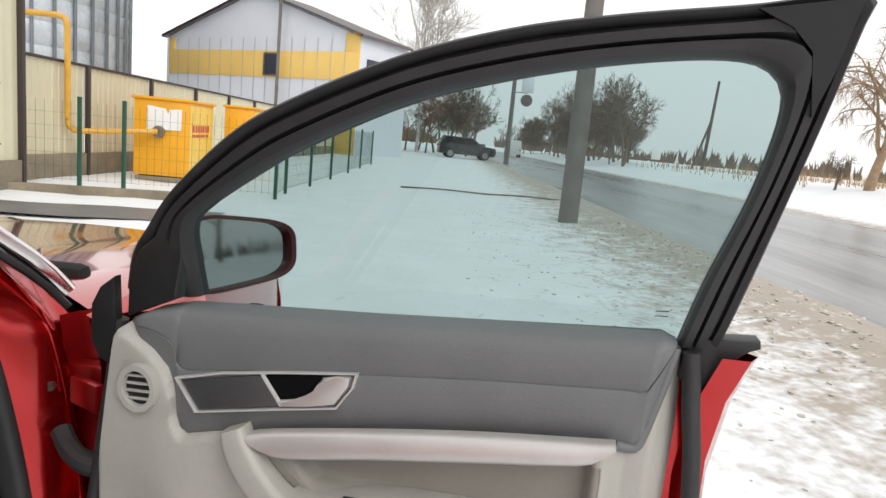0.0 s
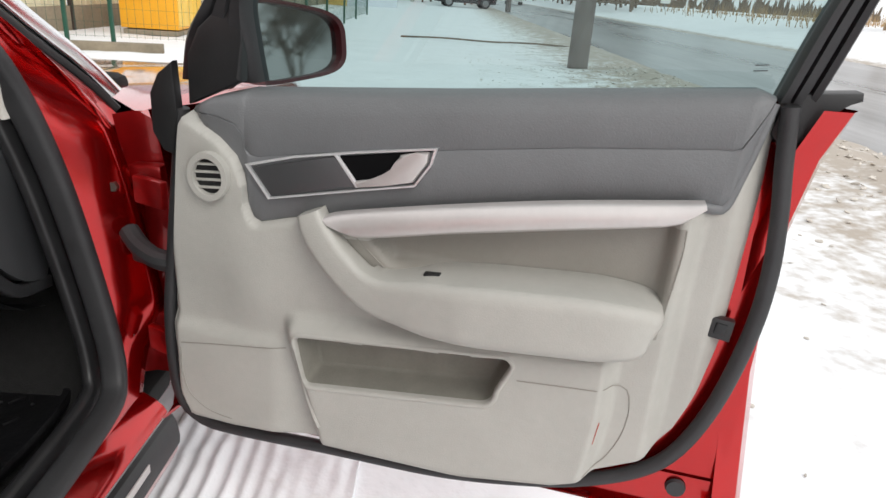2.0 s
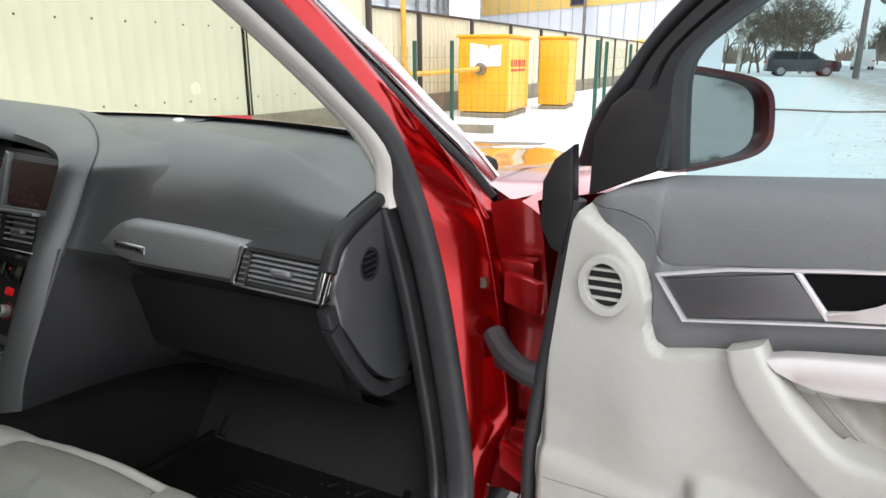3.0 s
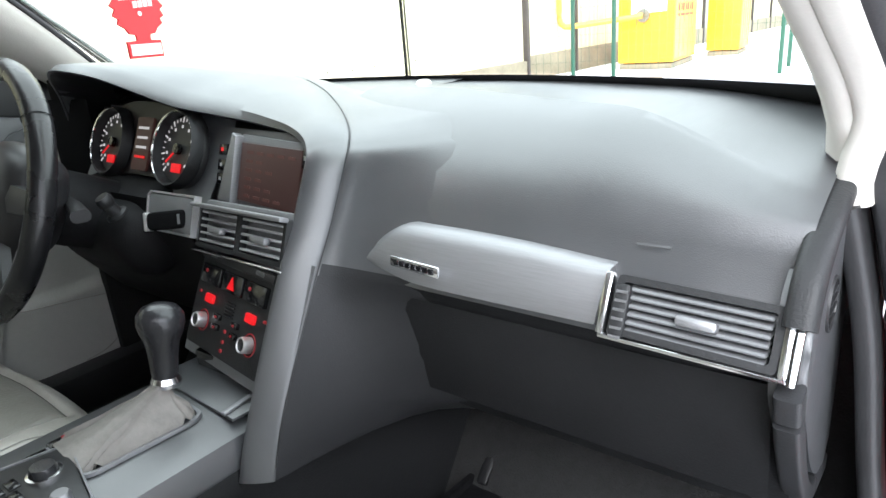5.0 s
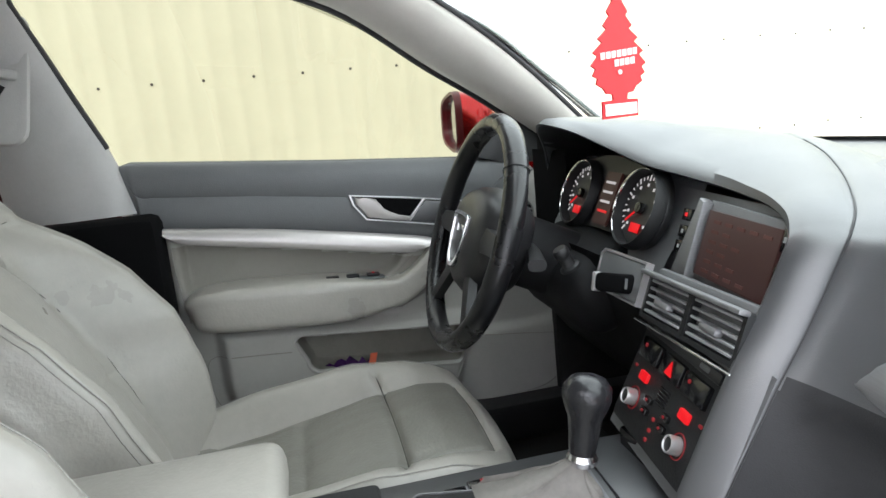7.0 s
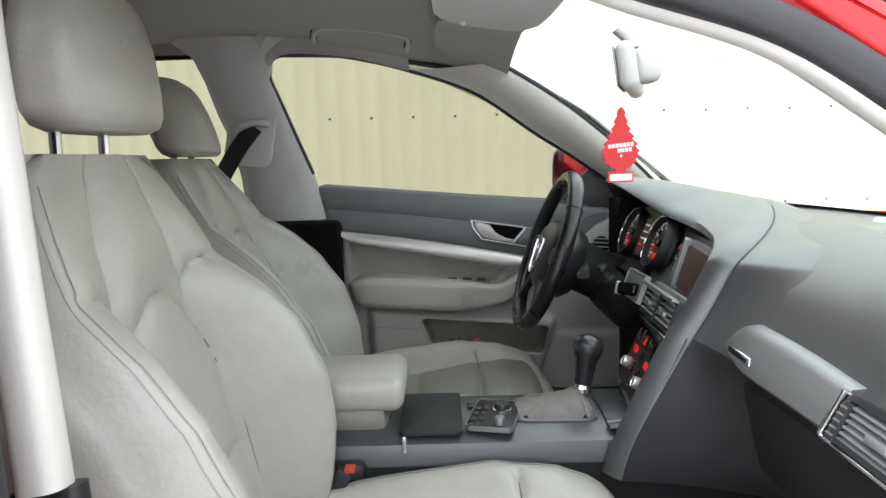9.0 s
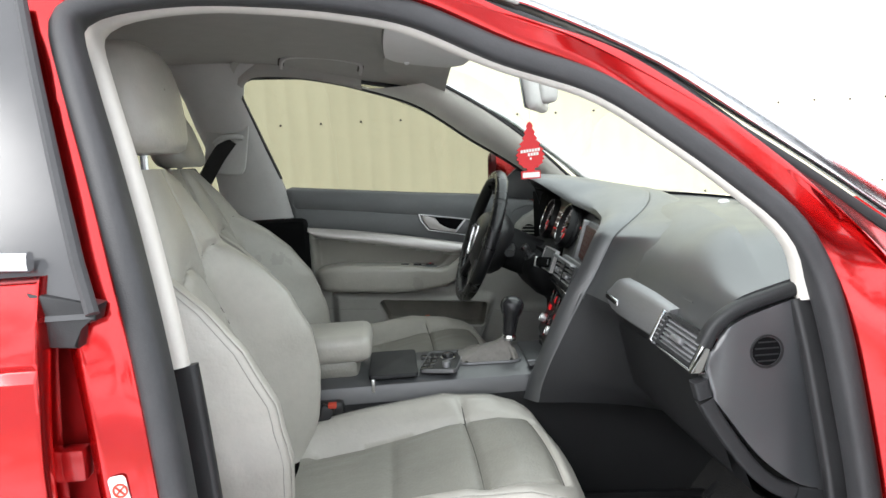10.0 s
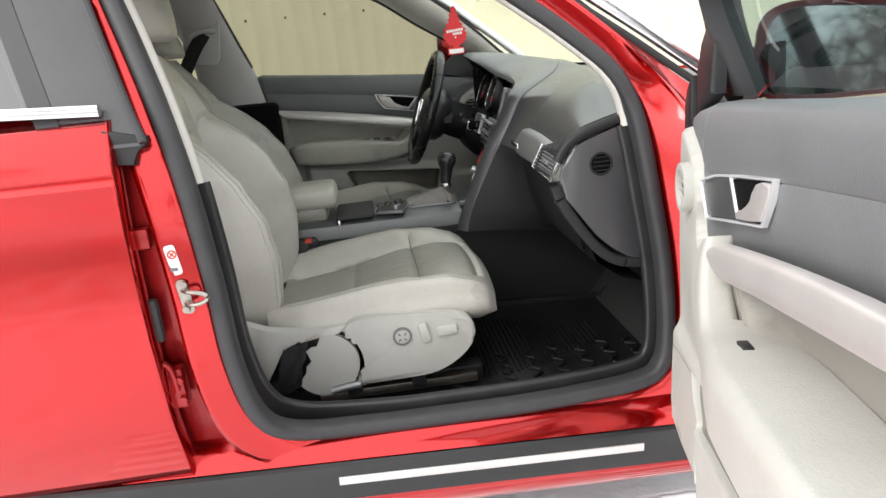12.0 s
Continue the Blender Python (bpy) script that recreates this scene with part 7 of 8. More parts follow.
# steering wheel and column
SW = axes((-.372, .507, .830), (1, 0, 0), (0, -1, .36))
rim_p = [SW @ Vector((.183 * math.cos(a), .183 * math.sin(a), 0)) for a in [2 * math.pi * i / 64 for i in range(64)]]
rows = []
for i, p in enumerate(rim_p):
    a = 2 * math.pi * i / 64
    rad = (SW.to_3x3() @ Vector((math.cos(a), math.sin(a), 0))).normalized()
    up_ = (SW.to_3x3() @ Vector((0, 0, 1))).normalized()
    rows.append([p + rad * x + up_ * y for x, y in circle(.0165, 12, 1.0, 1.12)])
sw = part("steering_wheel", bm_grid(rows, True, True), material("black_leather", (.010, .010, .011), .27, 0, .15, 10, .0004, 400), car, "black leather steering wheel", angle=80)
hub = [(p.x * 1.3, p.y * 1.3) for p in spline([(-.062, .040, 0), (0, .056, 0), (.062, .040, 0), (.070, 0, 0), (.052, -.052, 0), (.0, -.070, 0), (-.052, -.052, 0), (-.070, 0, 0)], 40, True)]
rows = [[SW @ Vector((x * f, y * f, z)) for x, y in hub] for f, z in ((.92, -.075), (1.10, -.055), (1.13, -.030), (1.08, -.010), (.96, .004), (.78, .013), (.55, .0175), (.30, .019), (.02, .0195))]
part("hub", bm_grid(rows, closed_u=True), KNEESATIN, sw, "black airbag hub", angle=80)
gr = [(p.x, p.y) for p in spline([(-.038, .028, 0), (0, .032, 0), (.038, .028, 0), (.040, .010, 0), (.032, -.034, 0), (.018, -.056, 0), (0, -.062, 0), (-.018, -.056, 0), (-.032, -.034, 0), (-.040, .010, 0)], 40, True)]
part("hub_grille", bm_ring(gr, [(x * .84, y * .84 - .002) for x, y in gr], .007, SW @ Matrix.Translation((0, 0, .016))), CHROME, sw, "chrome hub outline")
part("hub_emblem", bm_box(0, 0, 0, .034, .012, .003, .001, SW @ Matrix.Translation((0, .004, .0185))), CHROME, sw, "plain chrome emblem bar")
for a0, wd in ((180, .05), (0, .05), (232, .036), (308, .036)):
    a = radians(a0)
    d = Vector((math.cos(a), math.sin(a), 0))
    n_ = Vector((-d.y, d.x, 0))
    rows = []
    for r, w, z in ((.055, wd, -.004), (.09, wd * .85, -.004), (.13, wd * .75, -.002), (.172, wd * .7, .0)):
        rows.append([SW @ (d * r + n_ * (w * x) + Vector((0, 0, z + y))) for x, y in ((-.5, -.006), (-.45, .008), (0, .011), (.45, .008), (.5, -.006), (0, -.010))])
    part("spoke", bm_grid(rows, closed_u=True), BLACK, sw, "", 60)
part("rim_joint", bm_sweep([SW @ Vector((.183 * math.cos(radians(38)) + .0175 * math.cos(b) * math.cos(radians(38)), .183 * math.sin(radians(38)) + .0175 * math.cos(b) * math.sin(radians(38)), .0195 * math.sin(b))) for b in [2 * math.pi * i / 20 for i in range(20)]], circle(.0008, 4), closed=True), DASHDARK, sw)
col = part("steering_column", bm_sweep([SW @ Vector((0, -.01, -.035)), SW @ Vector((0, -.01, -.09)), SW @ Vector((0, -.02, -.19)), SW @ Vector((0, -.04, -.32))], circle(.058, 20, 1, 1.0), scale=[.95, 1.05, 1.05, .9]), KNEE, car, "black steering column cover", angle=60)
part("column_ring", bm_lathe([(.060, 0), (.074, .006), (.075, .020), (.062, .026)], 32, SW @ Matrix.Translation((0, 0, -.062))), DASHDARK, col)
for s, L in ((1, .155), (-1, .15)):
    part("stalk", bm_sweep(spline([SW @ Vector((s * .05, .005, -.085)), SW @ Vector((s * .10, -.002, -.078)), SW @ Vector((s * L, -.012, -.064))], 12), rrect(.022, .015, .006, 2), scale=[.7 + .05 * i for i in range(12)]), BLACK, col, "black column stalk")
lock = part("ignition_lock", bm_lathe([(.0165, 0), (.0165, .004), (.0105, .006), (.0095, .020), (.0120, .024), (.0125, .032), (.0105, .037), (0, .038)], 20, axes((-.238, .624, .780), (1, 0, 0), (0, -.48, .88))), BLACK, col, "black ignition lock knob")
part("lower_column", bm_box(-.37, .70, .735, .30, .16, .13, .05, Matrix.Rotation(radians(25), 4, "X"), 4), KNEE, car, "black knee panel under the column")
part("knee_panel", bm_grid([[(x, y, z) for y, z in ((.66, .80), (.67, .74), (.72, .62), (.80, .52), (.9, .48))] for x in (-.68, -.5, -.3, -.12)]), KNEE, car, "black lower dash")
part("pedal", bm_box(-.30, .93, .37, .06, .02, .10, .008, Matrix.Rotation(radians(-35), 4, "X")), RUBBER, car, "black rubber pedal")

# rear view mirror, visor, grab handle, courtesy light
rv = part("interior_mirror", bm_box(.0, .600, 1.198, .22, .030, .078, .014, Matrix.Rotation(radians(-20), 4, "Z") @ Matrix.Rotation(radians(8), 4, "X"), 4), PILLARGREY, car, "grey interior mirror")
part("mirror_glass", bm_box(-.006, .584, 1.196, .205, .003, .066, .001, Matrix.Rotation(radians(-20), 4, "Z") @ Matrix.Rotation(radians(8), 4, "X")), MIRROR, rv, "mirror glass")
part("mirror_stalk", bm_sweep(spline([(.0, .60, 1.22), (.0, .60, 1.25), (.0, .575, 1.275)], 8), rrect(.03, .022, .008, 3)), PILLARGREY, rv, "grey mirror stalk")
part("sensor_box", bm_box(.02, .62, 1.205, .06, .045, .06, .014, None, 3), PILLARGREY, rv)
vs_ = part("sun_visor", bm_plate([(p.x, p.y) for p in spline([(-.20, -.075, 0), (.19, -.075, 0), (.205, .04, 0), (.15, .075, 0), (-.17, .075, 0), (-.205, .03, 0)], 36, True)], .018, axes((.33, .335, 1.276), (1, 0, 0), (0, -.12, -1)), .008, 3), PILLARGREY, car, "pale grey sun visor")
# Dark tube added along the edge to draw the gap round the visor.
part("visor_gap_line", bm_sweep(spline([axes((.33, .335, 1.276), (1, 0, 0), (0, -.12, -1)) @ Vector((x * 1.005, y * 1.01, .010)) for x, y in [(-.20, -.075), (.19, -.075), (.205, .04), (.15, .075), (-.17, .075), (-.205, .03)]], 60, True), circle(.0022, 6), closed=True), SEAM, vs_, "dark gap line drawn round the visor")
part("visor_clip", bm_sweep([(.16, .31, 1.275), (.14, .30, 1.262), (.13, .30, 1.275)], circle(.006, 6)), PILLARGREY, vs_)
part("sun_visor", bm_plate([(p.x, p.y) for p in spline([(-.20, -.075, 0), (.19, -.075, 0), (.205, .04, 0), (.15, .075, 0), (-.17, .075, 0), (-.205, .03, 0)], 36, True)], .018, axes((-.33, .335, 1.334), (1, 0, 0), (0, -.12, -1)), .008, 3), HEADLINER, car, "pale grey sun visor")
GRAB = [(-.50, -.049, 1.350), (-.485, -.042, 1.370), (-.47, -.015, 1.378), (-.47, .077, 1.374), (-.48, .169, 1.358), (-.49, .187, 1.346), (-.51, .182, 1.325)]
part("grab_handle", bm_sweep(spline(GRAB, 40), rrect(.010, .014, .004, 3)), PILLARGREY, car, "grey folding roof grab handle")
part("handle_gap", bm_sweep([p + Vector((-.002, 0, .010)) for p in spline(GRAB, 40)], rrect(.018, .010, .004, 3)), SEAM, car, "dark gap round the grab handle")
part("roof_console", bm_box(0, .35, 1.318, .18, .16, .03, .012, Matrix.Rotation(radians(-18), 4, "X"), 3), HEADLINER, car, "grey roof console")


# ---- seats ----
def seam_gap(a, b, lines):
    """Distance from a point to the nearest of several seam lines, in the plane of a cushion."""
    best = 1.0
    for line in lines:
        for (x0, y0), (x1, y1) in zip(line, line[1:]):
            dx, dy = x1 - x0, y1 - y0
            t = min(max(((a - x0) * dx + (b - y0) * dy) / (dx * dx + dy * dy), 0), 1)
            best = min(best, math.hypot(a - x0 - dx * t, b - y0 - dy * t))
    return best


CUSHION_SEAMS = [[(s_ * .150, .03), (s_ * .152, .20), (s_ * .149, .342), (s_ * .149, .478)] for s_ in (-1, 1)] + [[(-.149, .478), (.149, .478)], [(-.152, .184), (.152, .184)], [(-.200, .339), (-.146, .342), (.146, .342), (.190, .340)]]
BACK_SEAMS = [[(s_ * .125, .03), (s_ * .128, .18), (s_ * .122, .30), (s_ * .105, .36), (s_ * .080, .388)] for s_ in (-1, 1)] + [[(-.080, .388), (-.062, .408), (-.03, .428), (0, .434), (.03, .428), (.062, .408), (.080, .388)], [(-.127, .182), (.127, .182)]]
BACK_SEAMS += [[(s_ * .080, .388), (s_ * .100, .425), (s_ * .150, .455), (s_ * .22, .462)] for s_ in (-1, 1)]
BACK_SEAMS += [[(s_ * .100, .425), (s_ * .105, .50), (s_ * .085, .60)] for s_ in (-1, 1)]


def seat(cx, side, label, dy=0.0, recline=0.0, head=0.0):
    """A front seat: side is the way to the outer flank."""
    def P(x, y, z):
        return Vector((cx + side * x, y + dy - recline * max(0, z - .5), z))

    def cushion(s, f, up=0.0):
        w = lerp_table(f, [0, .15, .6, .88, .96, 1], [.235, .250, .257, .246, .234, .212])
        base = lerp_table(f, [0, .25, .6, .80, .90, .96, 1], [.455, .468, .506, .520, .514, .502, .476])
        bol = lerp_table(f, [0, .25, .6, .85, 1], [.055, .062, .045, .016, 0])
        h = base + bol * smoothstep(.50, .82, abs(s)) - .062 * lerp_table(f, [0, .6, .85, 1], [1, 1, .75, .35]) * smoothstep(.87, 1.0, abs(s)) + .005 * math.cos(s * 3)
        g = seam_gap(.255 * s, .512 * f, CUSHION_SEAMS)
        h += .007 * (1 - math.exp(-g / .028)) - .009 * math.exp(-(g / .0045) ** 2) - .004
        h += .0018 * noise.noise((s * 3 + cx * 9, f * 7, 1.5)) + .0012 * noise.noise((s * 9, f * 4 + cx * 5, 4.0)) * (abs(s) < .6)
        return P(w * s, .03 + .512 * f + .012 * (1 - s * s) * f, h + up)

    def back(s, f, out=0.0):
        yb = lerp_table(f, [0, .2, .5, .8, 1], [-.005, -.035, -.085, -.125, -.160])
        w = lerp_table(f, [0, .12, .35, .58, .68, .75, .85, .96, 1], [.215, .236, .264, .262, .246, .226, .207, .170, .130])
        bol = lerp_table(f, [0, .04, .12, .27, .42, .56, .66, .735, .80, .9, 1], [.060, .070, .100, .130, .143, .122, .085, .044, .026, .012, 0])
        y = yb + bol * smoothstep(.40, .80, abs(s)) - .080 * smoothstep(.86, 1.0, abs(s)) + .012 * math.cos(s * 3)
        g = seam_gap(.255 * s, .61 * f, BACK_SEAMS)
        y += .009 * (1 - math.exp(-g / .030)) - .007 * math.exp(-(g / .0042) ** 2) - .005
        y += .0022 * noise.noise((s * 3 + cx * 9, f * 6, 8.5)) + .0016 * noise.noise((s * 4, f * 22 + cx * 5, 2.0)) * math.exp(-((f - .22) / .16) ** 2)
        return P(w * s, y + out, .46 + .61 * f)
    n = 72
    rows = []
    for k in range(61):
        f = k / 60
        low = lerp_table(f, [0, .5, .85, 1], [.450, .455, .435, .425])
        r = [cushion(-1 + 2 * i / n, f) for i in range(n + 1)]
        a, b = r[0], r[-1]
        r += [Vector((cx + (b.x - cx) * 1.01, b.y, b.z * .6 + low * .4)), Vector((cx + (b.x - cx) * .90, b.y - .02 * f, low)), Vector((cx + (a.x - cx) * .90, a.y - .02 * f, low)), Vector((cx + (a.x - cx) * 1.01, a.y, a.z * .6 + low * .4))]
        rows.append(r)
    bm = bm_grid(rows, closed_u=True)
    bm.faces.ensure_lookup_table()
    for k in range(60):
        for i in range(n):
            if abs(-1 + 2 * (i + .5) / n) < .585 and k < 56:
                bm.faces[k * (n + 5) + i].material_index = 1
    cap(bm, rows[0])
    cap(bm, rows[-1])
    st_ = tagged(part("front_seat", bm, [LEATHER, LEATHERDK], None, label, angle=75), label, "car seat", "front seats")
    for line in CUSHION_SEAMS:
        q = spline([(a / .255, b / .512, 0) for a, b in line], 30)
        part("seam", bm_sweep([cushion(v.x, v.y, -.0005) for v in q], circle(.0021, 5)), SEAM, st_, "dark sunken seam")
    rows = []
    for k in range(73):
        f = k / 72
        th = lerp_table(f, [0, .5, .9, 1], [.12, .12, .085, .04])
        r = [back(-1 + 2 * i / n, f) for i in range(n + 1)]
        yb = back(0, f).y
        a, b = r[0], r[-1]
        r += [Vector((b.x, yb - th * .45, b.z)), Vector((cx + (b.x - cx) * .9, yb - th, b.z)), Vector((cx + (a.x - cx) * .9, yb - th, a.z)), Vector((a.x, yb - th * .45, a.z))]
        rows.append(r)
    bm = bm_grid(rows, closed_u=True)
    cap(bm, rows[0])
    cap(bm, rows[-1])
    back_ = part("backrest", bm, LEATHER, st_, "grey leather backrest with side bolsters", angle=75)
    for line in BACK_SEAMS:
        q = spline([(a / .255, b / .61, 0) for a, b in line], 30)
        part("seam", bm_sweep([back(v.x, v.y, -.0008) for v in q], circle(.0011, 5)), SEAM, back_, "sunken seam")
    for s in (-1, 1):
        for o in (.868, .892):
            part("seam", bm_sweep([back(s * o, .04 + .0113 * k, .0003) for k in range(81)], circle(.0008, 4)), SEAMPALE, back_, "stitched edge seam")
        part("seam", bm_sweep([cushion(s * .875, .05 + .0113 * k, .0003) for k in range(80)], circle(.0009, 4)), SEAMPALE, st_, "stitched edge seam")
    # headrest
    hr = []
    for k in range(25):
        f = k / 24
        z = 1.096 + head + .180 * f
        w = .114 * lerp_table(f, [0, .04, .12, .3, .6, .8, .92, 1], [.72, .90, .98, 1, .97, .88, .74, .50])
        cy = -.158 - .012 * f
        d = .060 * lerp_table(f, [0, .04, .12, .3, .6, .8, .92, 1], [.70, .88, .97, 1, .97, .86, .70, .40])
        hr.append([P(w * math.copysign(abs(math.cos(a)) ** .72, math.cos(a)), cy + d * math.copysign(abs(math.sin(a)) ** .85, math.sin(a)), z) for a in [2 * math.pi * i / 28 for i in range(28)]])
    bm = bm_grid(hr, closed_u=True)
    cap(bm, hr[0])
    cap(bm, hr[-1])
    part("headrest", bm, LEATHER, st_, "grey leather headrest", angle=75)
    for s in (-.055, .055):
        part("headrest_post", bm_sweep([P(s, -.185, 1.03), P(s, -.183, 1.13)], circle(.007, 10), up=(0, 1, 0)), CHROME, st_, "chrome headrest post")
    # flank panel with switches
    flank = [(.190, .466), (.233, .486), (.341, .483), (.440, .474), (.474, .450), (.480, .410), (.444, .366), (.384, .337), (.295, .332), (.212, .335), (.226, .362), (.229, .395), (.219, .430), (.203, .450)]
    m = axes((cx + side * .238, 0, 0), (0, 1, 0), (side, 0, 0)) if side > 0 else axes((cx - .238, 0, 0), (0, 1, 0), (1, 0, 0)) @ Matrix.Diagonal((1, 1, -1, 1))

    def rounded(pts, k=60):
        return [(p.x, p.y) for p in spline([(a, b, 0) for a, b in pts], k, True)]
    fp = part("flank_panel", bm_plate(rounded(flank, 80), .030, m, .010, 3), BEIGE, st_, "pale grey seat flank panel", angle=60)
    part("recliner_cover", bm_plate([(.146 + x, .388 + y) for x, y in circle(.0735, 40)], .027, m, .006, 2), BEIGE, fp, "round pale hinge cover", angle=60)
    part("rear_cover", bm_plate(rounded([(-.030, .505), (.04, .484), (.124, .472), (.200, .474), (.180, .458), (.13, .450), (.072, .446), (.030, .385), (.012, .362), (-.020, .40)]), .026, m, .005, 2), BEIGE, fp, "pale rear flank cover", angle=60)
    part("panel_backing", bm_plate([(-.02, .42), (.19, .46), (.23, .40), (.20, .335), (.08, .325), (.02, .355)], .012, m), GLOSSBLACK, fp)
    part("seat_dial", bm_ring(circle(.021, 28), circle(.0165, 28), .007, m @ Matrix.Translation((.319, .434, .028))), DOORGREY, st_, "round seat dial")
    part("seat_dial_cap", bm_lathe([(.0165, 0), (.016, .007), (0, .008)], 28, m @ Matrix.Translation((.319, .434, .028))), BEIGE, st_)
    for k in range(4):
        a = radians(45 + 90 * k)
        part("dial_spoke", bm_box(0, 0, 0, .007, .003, .003, .001, m @ Matrix.Translation((.319 + .009 * math.cos(a), .434 + .009 * math.sin(a), .037)) @ Matrix.Rotation(a, 4, "Z")), DOORGREY, st_)
    part("seat_switch", bm_plate(rrect(.020, .046, .005), .010, m @ Matrix.Translation((.368, .437, .028)) @ Matrix.Rotation(radians(12), 4, "Z"), .003), BEIGE, st_, "upright seat switch")
    part("seat_switch", bm_plate(rrect(.046, .022, .006), .010, m @ Matrix.Translation((.418, .436, .028)) @ Matrix.Rotation(radians(6), 4, "Z"), .003), BEIGE, st_, "flat seat switch")
    if side > 0:
        torn = [(.069, .441), (.090, .446), (.110, .456), (.145, .463), (.139, .450), (.133, .437), (.120, .436), (.108, .428), (.116, .403), (.104, .392), (.101, .376), (.090, .364), (.088, .350), (.072, .338), (.065, .326), (.040, .330), (.014, .360), (.030, .380), (.044, .398), (.052, .420)]
        part("torn_hole", bm_plate(torn, .002, m @ Matrix.Translation((0, 0, .0272))), GLOSSBLACK, fp, "torn black hole in the flank panel")
        fl = [[m @ Vector((.062 + .055 * u - .035 * v + .006 * noise.noise((u * 3, v * 5, 1)), .442 - .110 * v + .012 * u + .005 * noise.noise((u * 6, v * 6, 7)), .033 + .012 * math.sin(3 * v) + .006 * math.sin(7 * u + 4 * v) + .004 * noise.noise((u * 8, v * 8, 3)))) for u in [i / 10 for i in range(11)]] for v in [i / 16 for i in range(17)]]
        part("torn_flap", bm_grid(fl), CARPET, fp, "loose crumpled black cloth")
        for k in range(3):
            part("spring_wire", bm_sweep([m @ Vector((.10 + .004 * k, .452 + .004 * k, .032)), m @ Vector((.150, .459 + .003 * k, .030))], circle(.0012, 5)), STEEL, fp)
    for s in (-.19, .19):
        part("seat_rail", bm_box(cx + s, .22, .2735, .045, .56, .077, .008), BLACK, st_, "black seat rail")
    part("rail_lever", bm_sweep([P(.235, .135, .312), P(.247, .16, .316), P(.247, .20, .324), P(.246, .235, .330)], circle(.011, 10), scale=[.8, 1.1, 1, .7]), ALULIGHT, st_, "silver height lever")
    part("seat_base", bm_box(cx, .22, .35, .36, .40, .10, .02), BLACK, st_, "black seat underframe")
    return st_


seat(.365, 1, "grey leather passenger seat with torn flank panel")
seat(-.385, -1, "grey leather driver seat", -.03, .24, -.022)

# rear bench
rb = part("rear_bench", bm_grid([[(.66 * s, y + .04 * math.cos(s * 9) * (z > .5), z) for y, z in ((-.55, .36), (-.52, .45), (-.60, .50), (-.95, .47), (-1.02, .55), (-1.12, .80), (-1.2, 1.0), (-1.28, 1.02), (-1.32, .9))] for s in [-1 + .1 * i for i in range(21)]]), LEATHER, car, "grey leather rear bench", angle=75)
part("parcel_shelf", bm_grid([[(.66 * s, y, .93) for y in (-1.3, -1.8, -2.25)] for s in (-1, -.3, .3, 1)]), CARPET, car, "black parcel shelf")

# ---- loose things ----
mat_ = thing("floor_mat", (.38, .75, .255), "wet black ribbed rubber floor mat", "floor mat")
ml = [(p.x, p.y) for p in spline([(.17, .42, 0), (.60, .42, 0), (.66, .55, 0), (.655, .93, 0), (.50, 1.02, 0), (.20, 1.02, 0), (.165, .9, 0)], 50, True)]
part("mat", bm_plate(ml, .010, axes((0, 0, .262), (1, 0, 0), (0, 0, 1)), .003), MATRUBBER, mat_)
part("mat_rim", bm_ring(ml, [(.41 + (x - .41) * .95, .72 + (y - .72) * .95) for x, y in ml], .022, axes((0, 0, .262), (1, 0, 0), (0, 0, 1))), MATRUBBER, mat_)
for i in range(30):
    part("rib", bm_box(.40, .46 + .0125 * i, .2745, .36 - .012 * abs(i - 8), .0045, .006, .001, None, 1), MATRUBBER, mat_)
for i in range(5):
    for j in range(6):
        part("stud", bm_box(.48 + .03 * i, .56 + .065 * j, .2765, .007, .030, .007, .002, Matrix.Rotation(radians(35 if (i + j) % 2 else -35), 4, "Z")), MATRUBBER, mat_)
for i in range(22):
    part("rib", bm_box(.23 + .0165 * i, .985, .335, .006, .150, .007, .002, Matrix.Rotation(radians(42), 4, "X")), MATRUBBER, mat_)
part("mat_front", bm_box(.405, .990, .328, .42, .190, .010, .004, Matrix.Rotation(radians(42), 4, "X")), MATRUBBER, mat_, "raised front edge of the mat")
part("mat_front_rim", bm_box(.195, .985, .336, .022, .185, .020, .006, Matrix.Rotation(radians(42), 4, "X")), MATRUBBER, mat_)
key = thing("car_key", (-.12, .62, .78), "black car key with silver edge in its slot", "car key")
KM = axes((-.121, .6345, .783), (-.93, -.36, -.09), (.34, -.90, .28))
part("key_body", bm_plate(rrect(.066, .026, .008, 4), .013, KM @ Matrix.Translation((-.004, 0, -.006)), .004, 3), VOID, key)
part("key_edge", bm_plate(rrect(.006, .027, .0028, 3), .0145, KM @ Matrix.Translation((.0305, 0, -.0068)), .002), SATIN, key, "silver key end")
part("key_mark", bm_box(0, 0, 0, .004, .014, .001, 0, KM @ Matrix.Translation((-.028, 0, .0072))), DOORGREY, key)

rail = part("seat_rail", bm_box(.60, .30, .300, .03, .36, .022, .004), STEEL, car, "worn steel seat rail on the floor")
for yy in (.20, .345):
    part("rail_bracket", bm_box(.615, yy, .318, .022, .034, .030, .005), BLACK, rail)
part("adjuster_bar", bm_sweep([(.635, .150, .326), (.635, .185, .332), (.635, .216, .334)], circle(.009, 12)), ALU, rail, "grey adjuster handle")

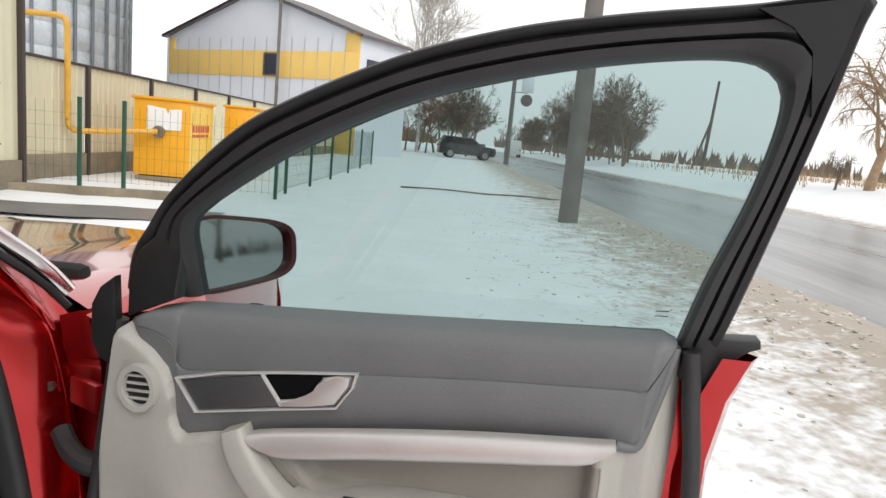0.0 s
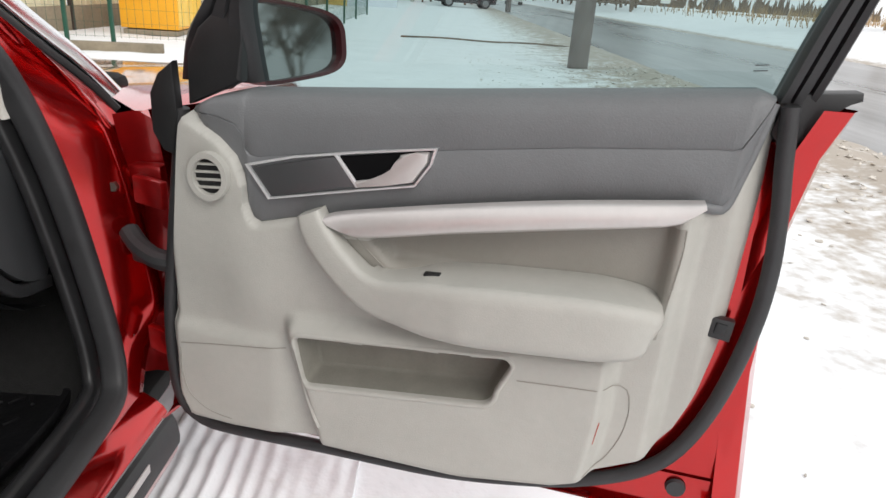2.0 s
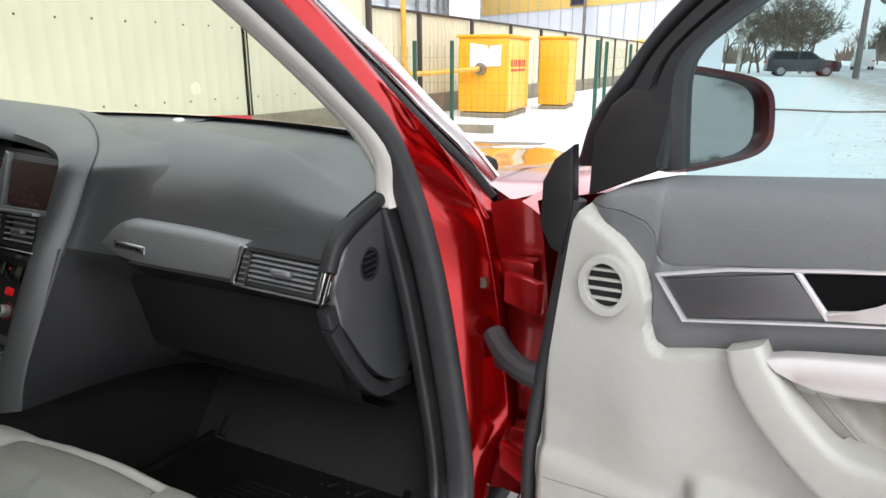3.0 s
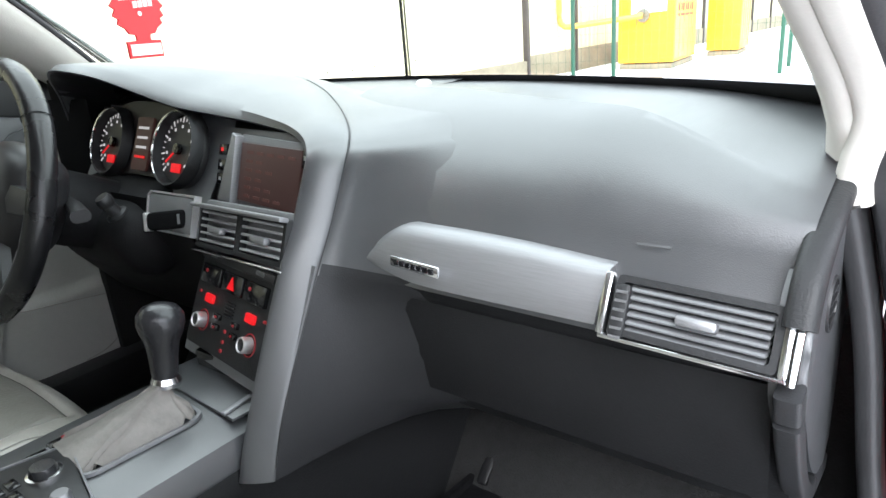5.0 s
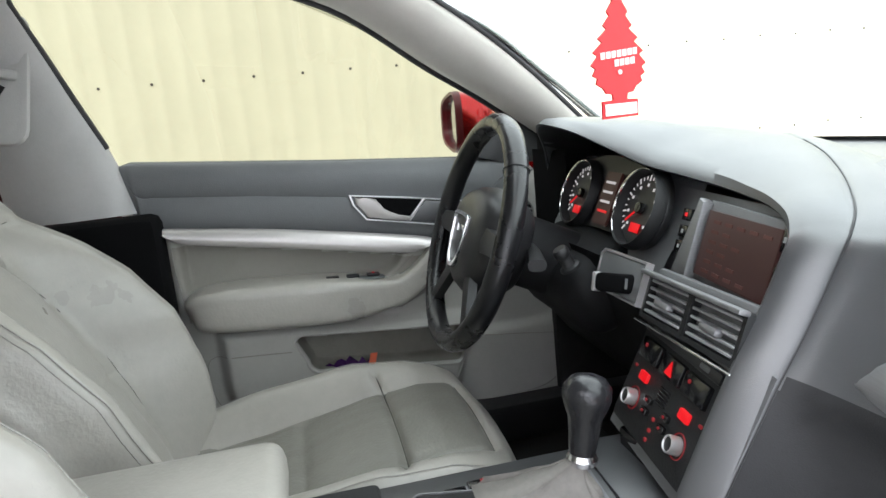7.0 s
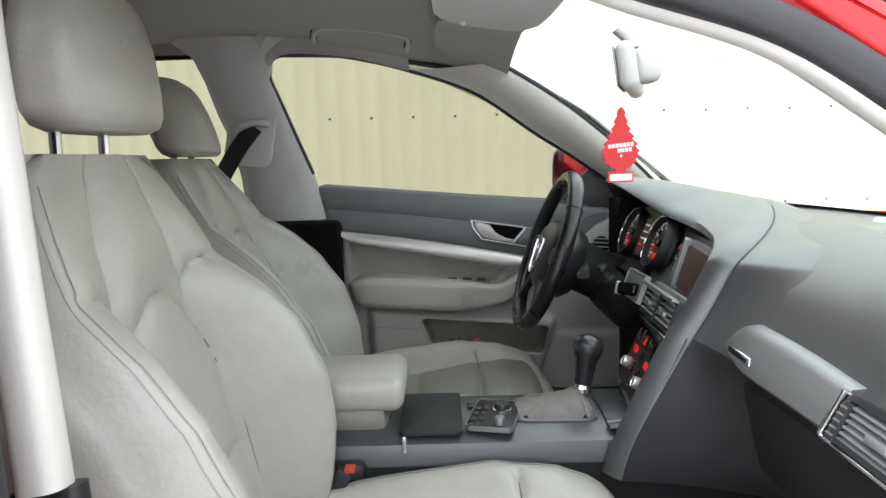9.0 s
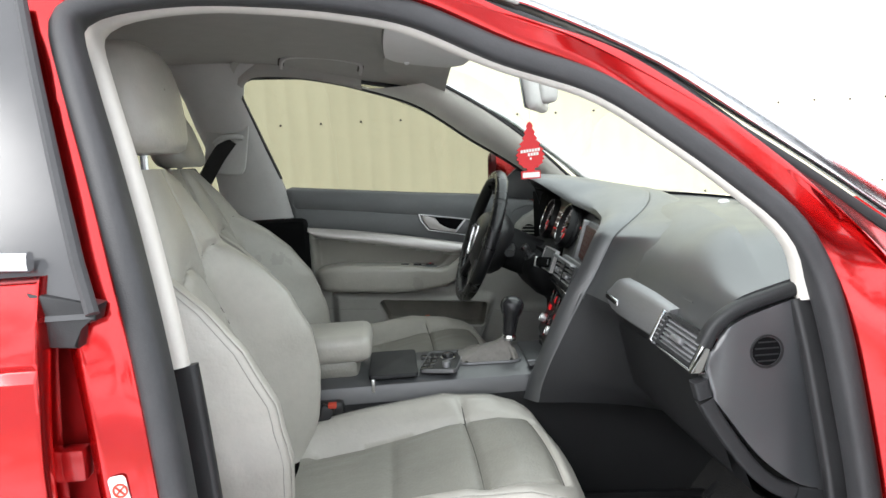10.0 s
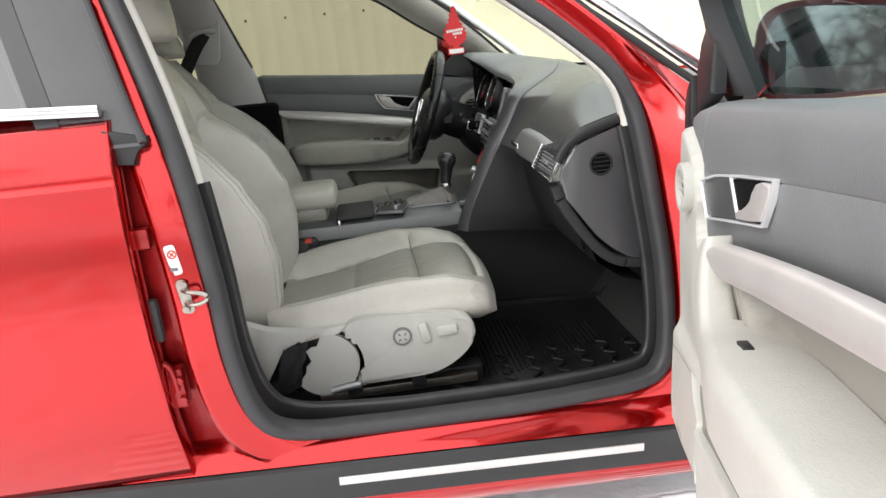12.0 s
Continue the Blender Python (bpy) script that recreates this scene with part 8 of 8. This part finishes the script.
cloth = thing("cloth", (-.76, .30, .50), "crumpled purple cloth with an orange edge in the door pocket", "cloth")
rr_ = random.Random(8)
rows = [[(-.775 + .03 * math.sin(3 * s) + .012 * rr_.random(), .245 + .11 * s, .462 + .045 * t * (1 - .9 * abs(s - .5)) + .014 * rr_.random()) for s in [i / 12 for i in range(13)]] for t in [j / 6 for j in range(7)]]
part("purple_cloth", bm_grid(rows), PURPLE, cloth)
part("orange_edge", bm_grid([[(-.755 + .004 * rr_.random(), .338 + .016 * s + .010 * t, .478 + .034 * t) for s in (0, .5, 1)] for t in (0, .5, 1)]), ORANGE, cloth, "orange cloth corner")

# hanging air freshener
AF = axes((.028, .576, 1.058), (-.30, .955, 0), (1, .30, 0)) @ Matrix.Diagonal((1.20, 1.12, 1.0, 1))
af = thing("air_freshener", (.03, .576, 1.02), "red tree-shaped card air freshener hanging on a thread", "air freshener")
half = [(x * .93, y) for x, y in [(0, .069), (.004, .0665), (.008, .060), (.006, .056), (.013, .047), (.010, .0435), (.018, .035), (.014, .0318), (.025, .024), (.020, .0205), (.0315, .012), (.026, .0088), (.0345, .001), (.029, -.0022), (.033, -.008), (.027, -.0108), (.029, -.0155), (.021, -.0195), (.017, -.0245), (.0095, -.0255), (.009, -.0305), (.0225, -.0312), (.0225, -.047)]]
outl = half + [(-x, y) for x, y in reversed(half[1:])]
part("tree_card", bm_plate(outl, .0022, AF @ Matrix.Translation((0, 0, -.0011))), TREERED, af)
for z0, sg_ in ((.0012, 1), (-.0022, -1)):
    part("white_label", bm_plate([(-.0185, -.0445), (.0185, -.0445), (.0185, -.0340), (-.0185, -.0340)], .001, AF @ Matrix.Translation((0, 0, z0))), WHITEPLASTIC, af, "white label field")
    for k in range(7):
        x = -.0215 + .0062 * k
        part("print_bar", bm_plate([(x, .0075 + .09 * x), (x + .0046, .0079 + .09 * x), (x + .0046, .0139 + .09 * x), (x, .0135 + .09 * x)], .001, AF @ Matrix.Translation((0, 0, z0))), WHITEPLASTIC, af, "white print bar")
    for k in range(4):
        x = -.006 + .0062 * k
        part("print_bar", bm_plate([(x, -.0005 + .09 * x), (x + .0046, -.0001 + .09 * x), (x + .0046, .0059 + .09 * x), (x, .0055 + .09 * x)], .001, AF @ Matrix.Translation((0, 0, z0))), WHITEPLASTIC, af, "white print bar")
    part("print_dot", bm_plate(circle(.0022, 10), .001, AF @ Matrix.Translation((0, -.006, z0))), WHITEPLASTIC, af, "white print dot")
part("thread", bm_sweep([AF @ Vector((0, .068, 0)), (.014, .585, 1.205)], circle(.0006, 4)), WHITEPLASTIC, af, "thin white thread")
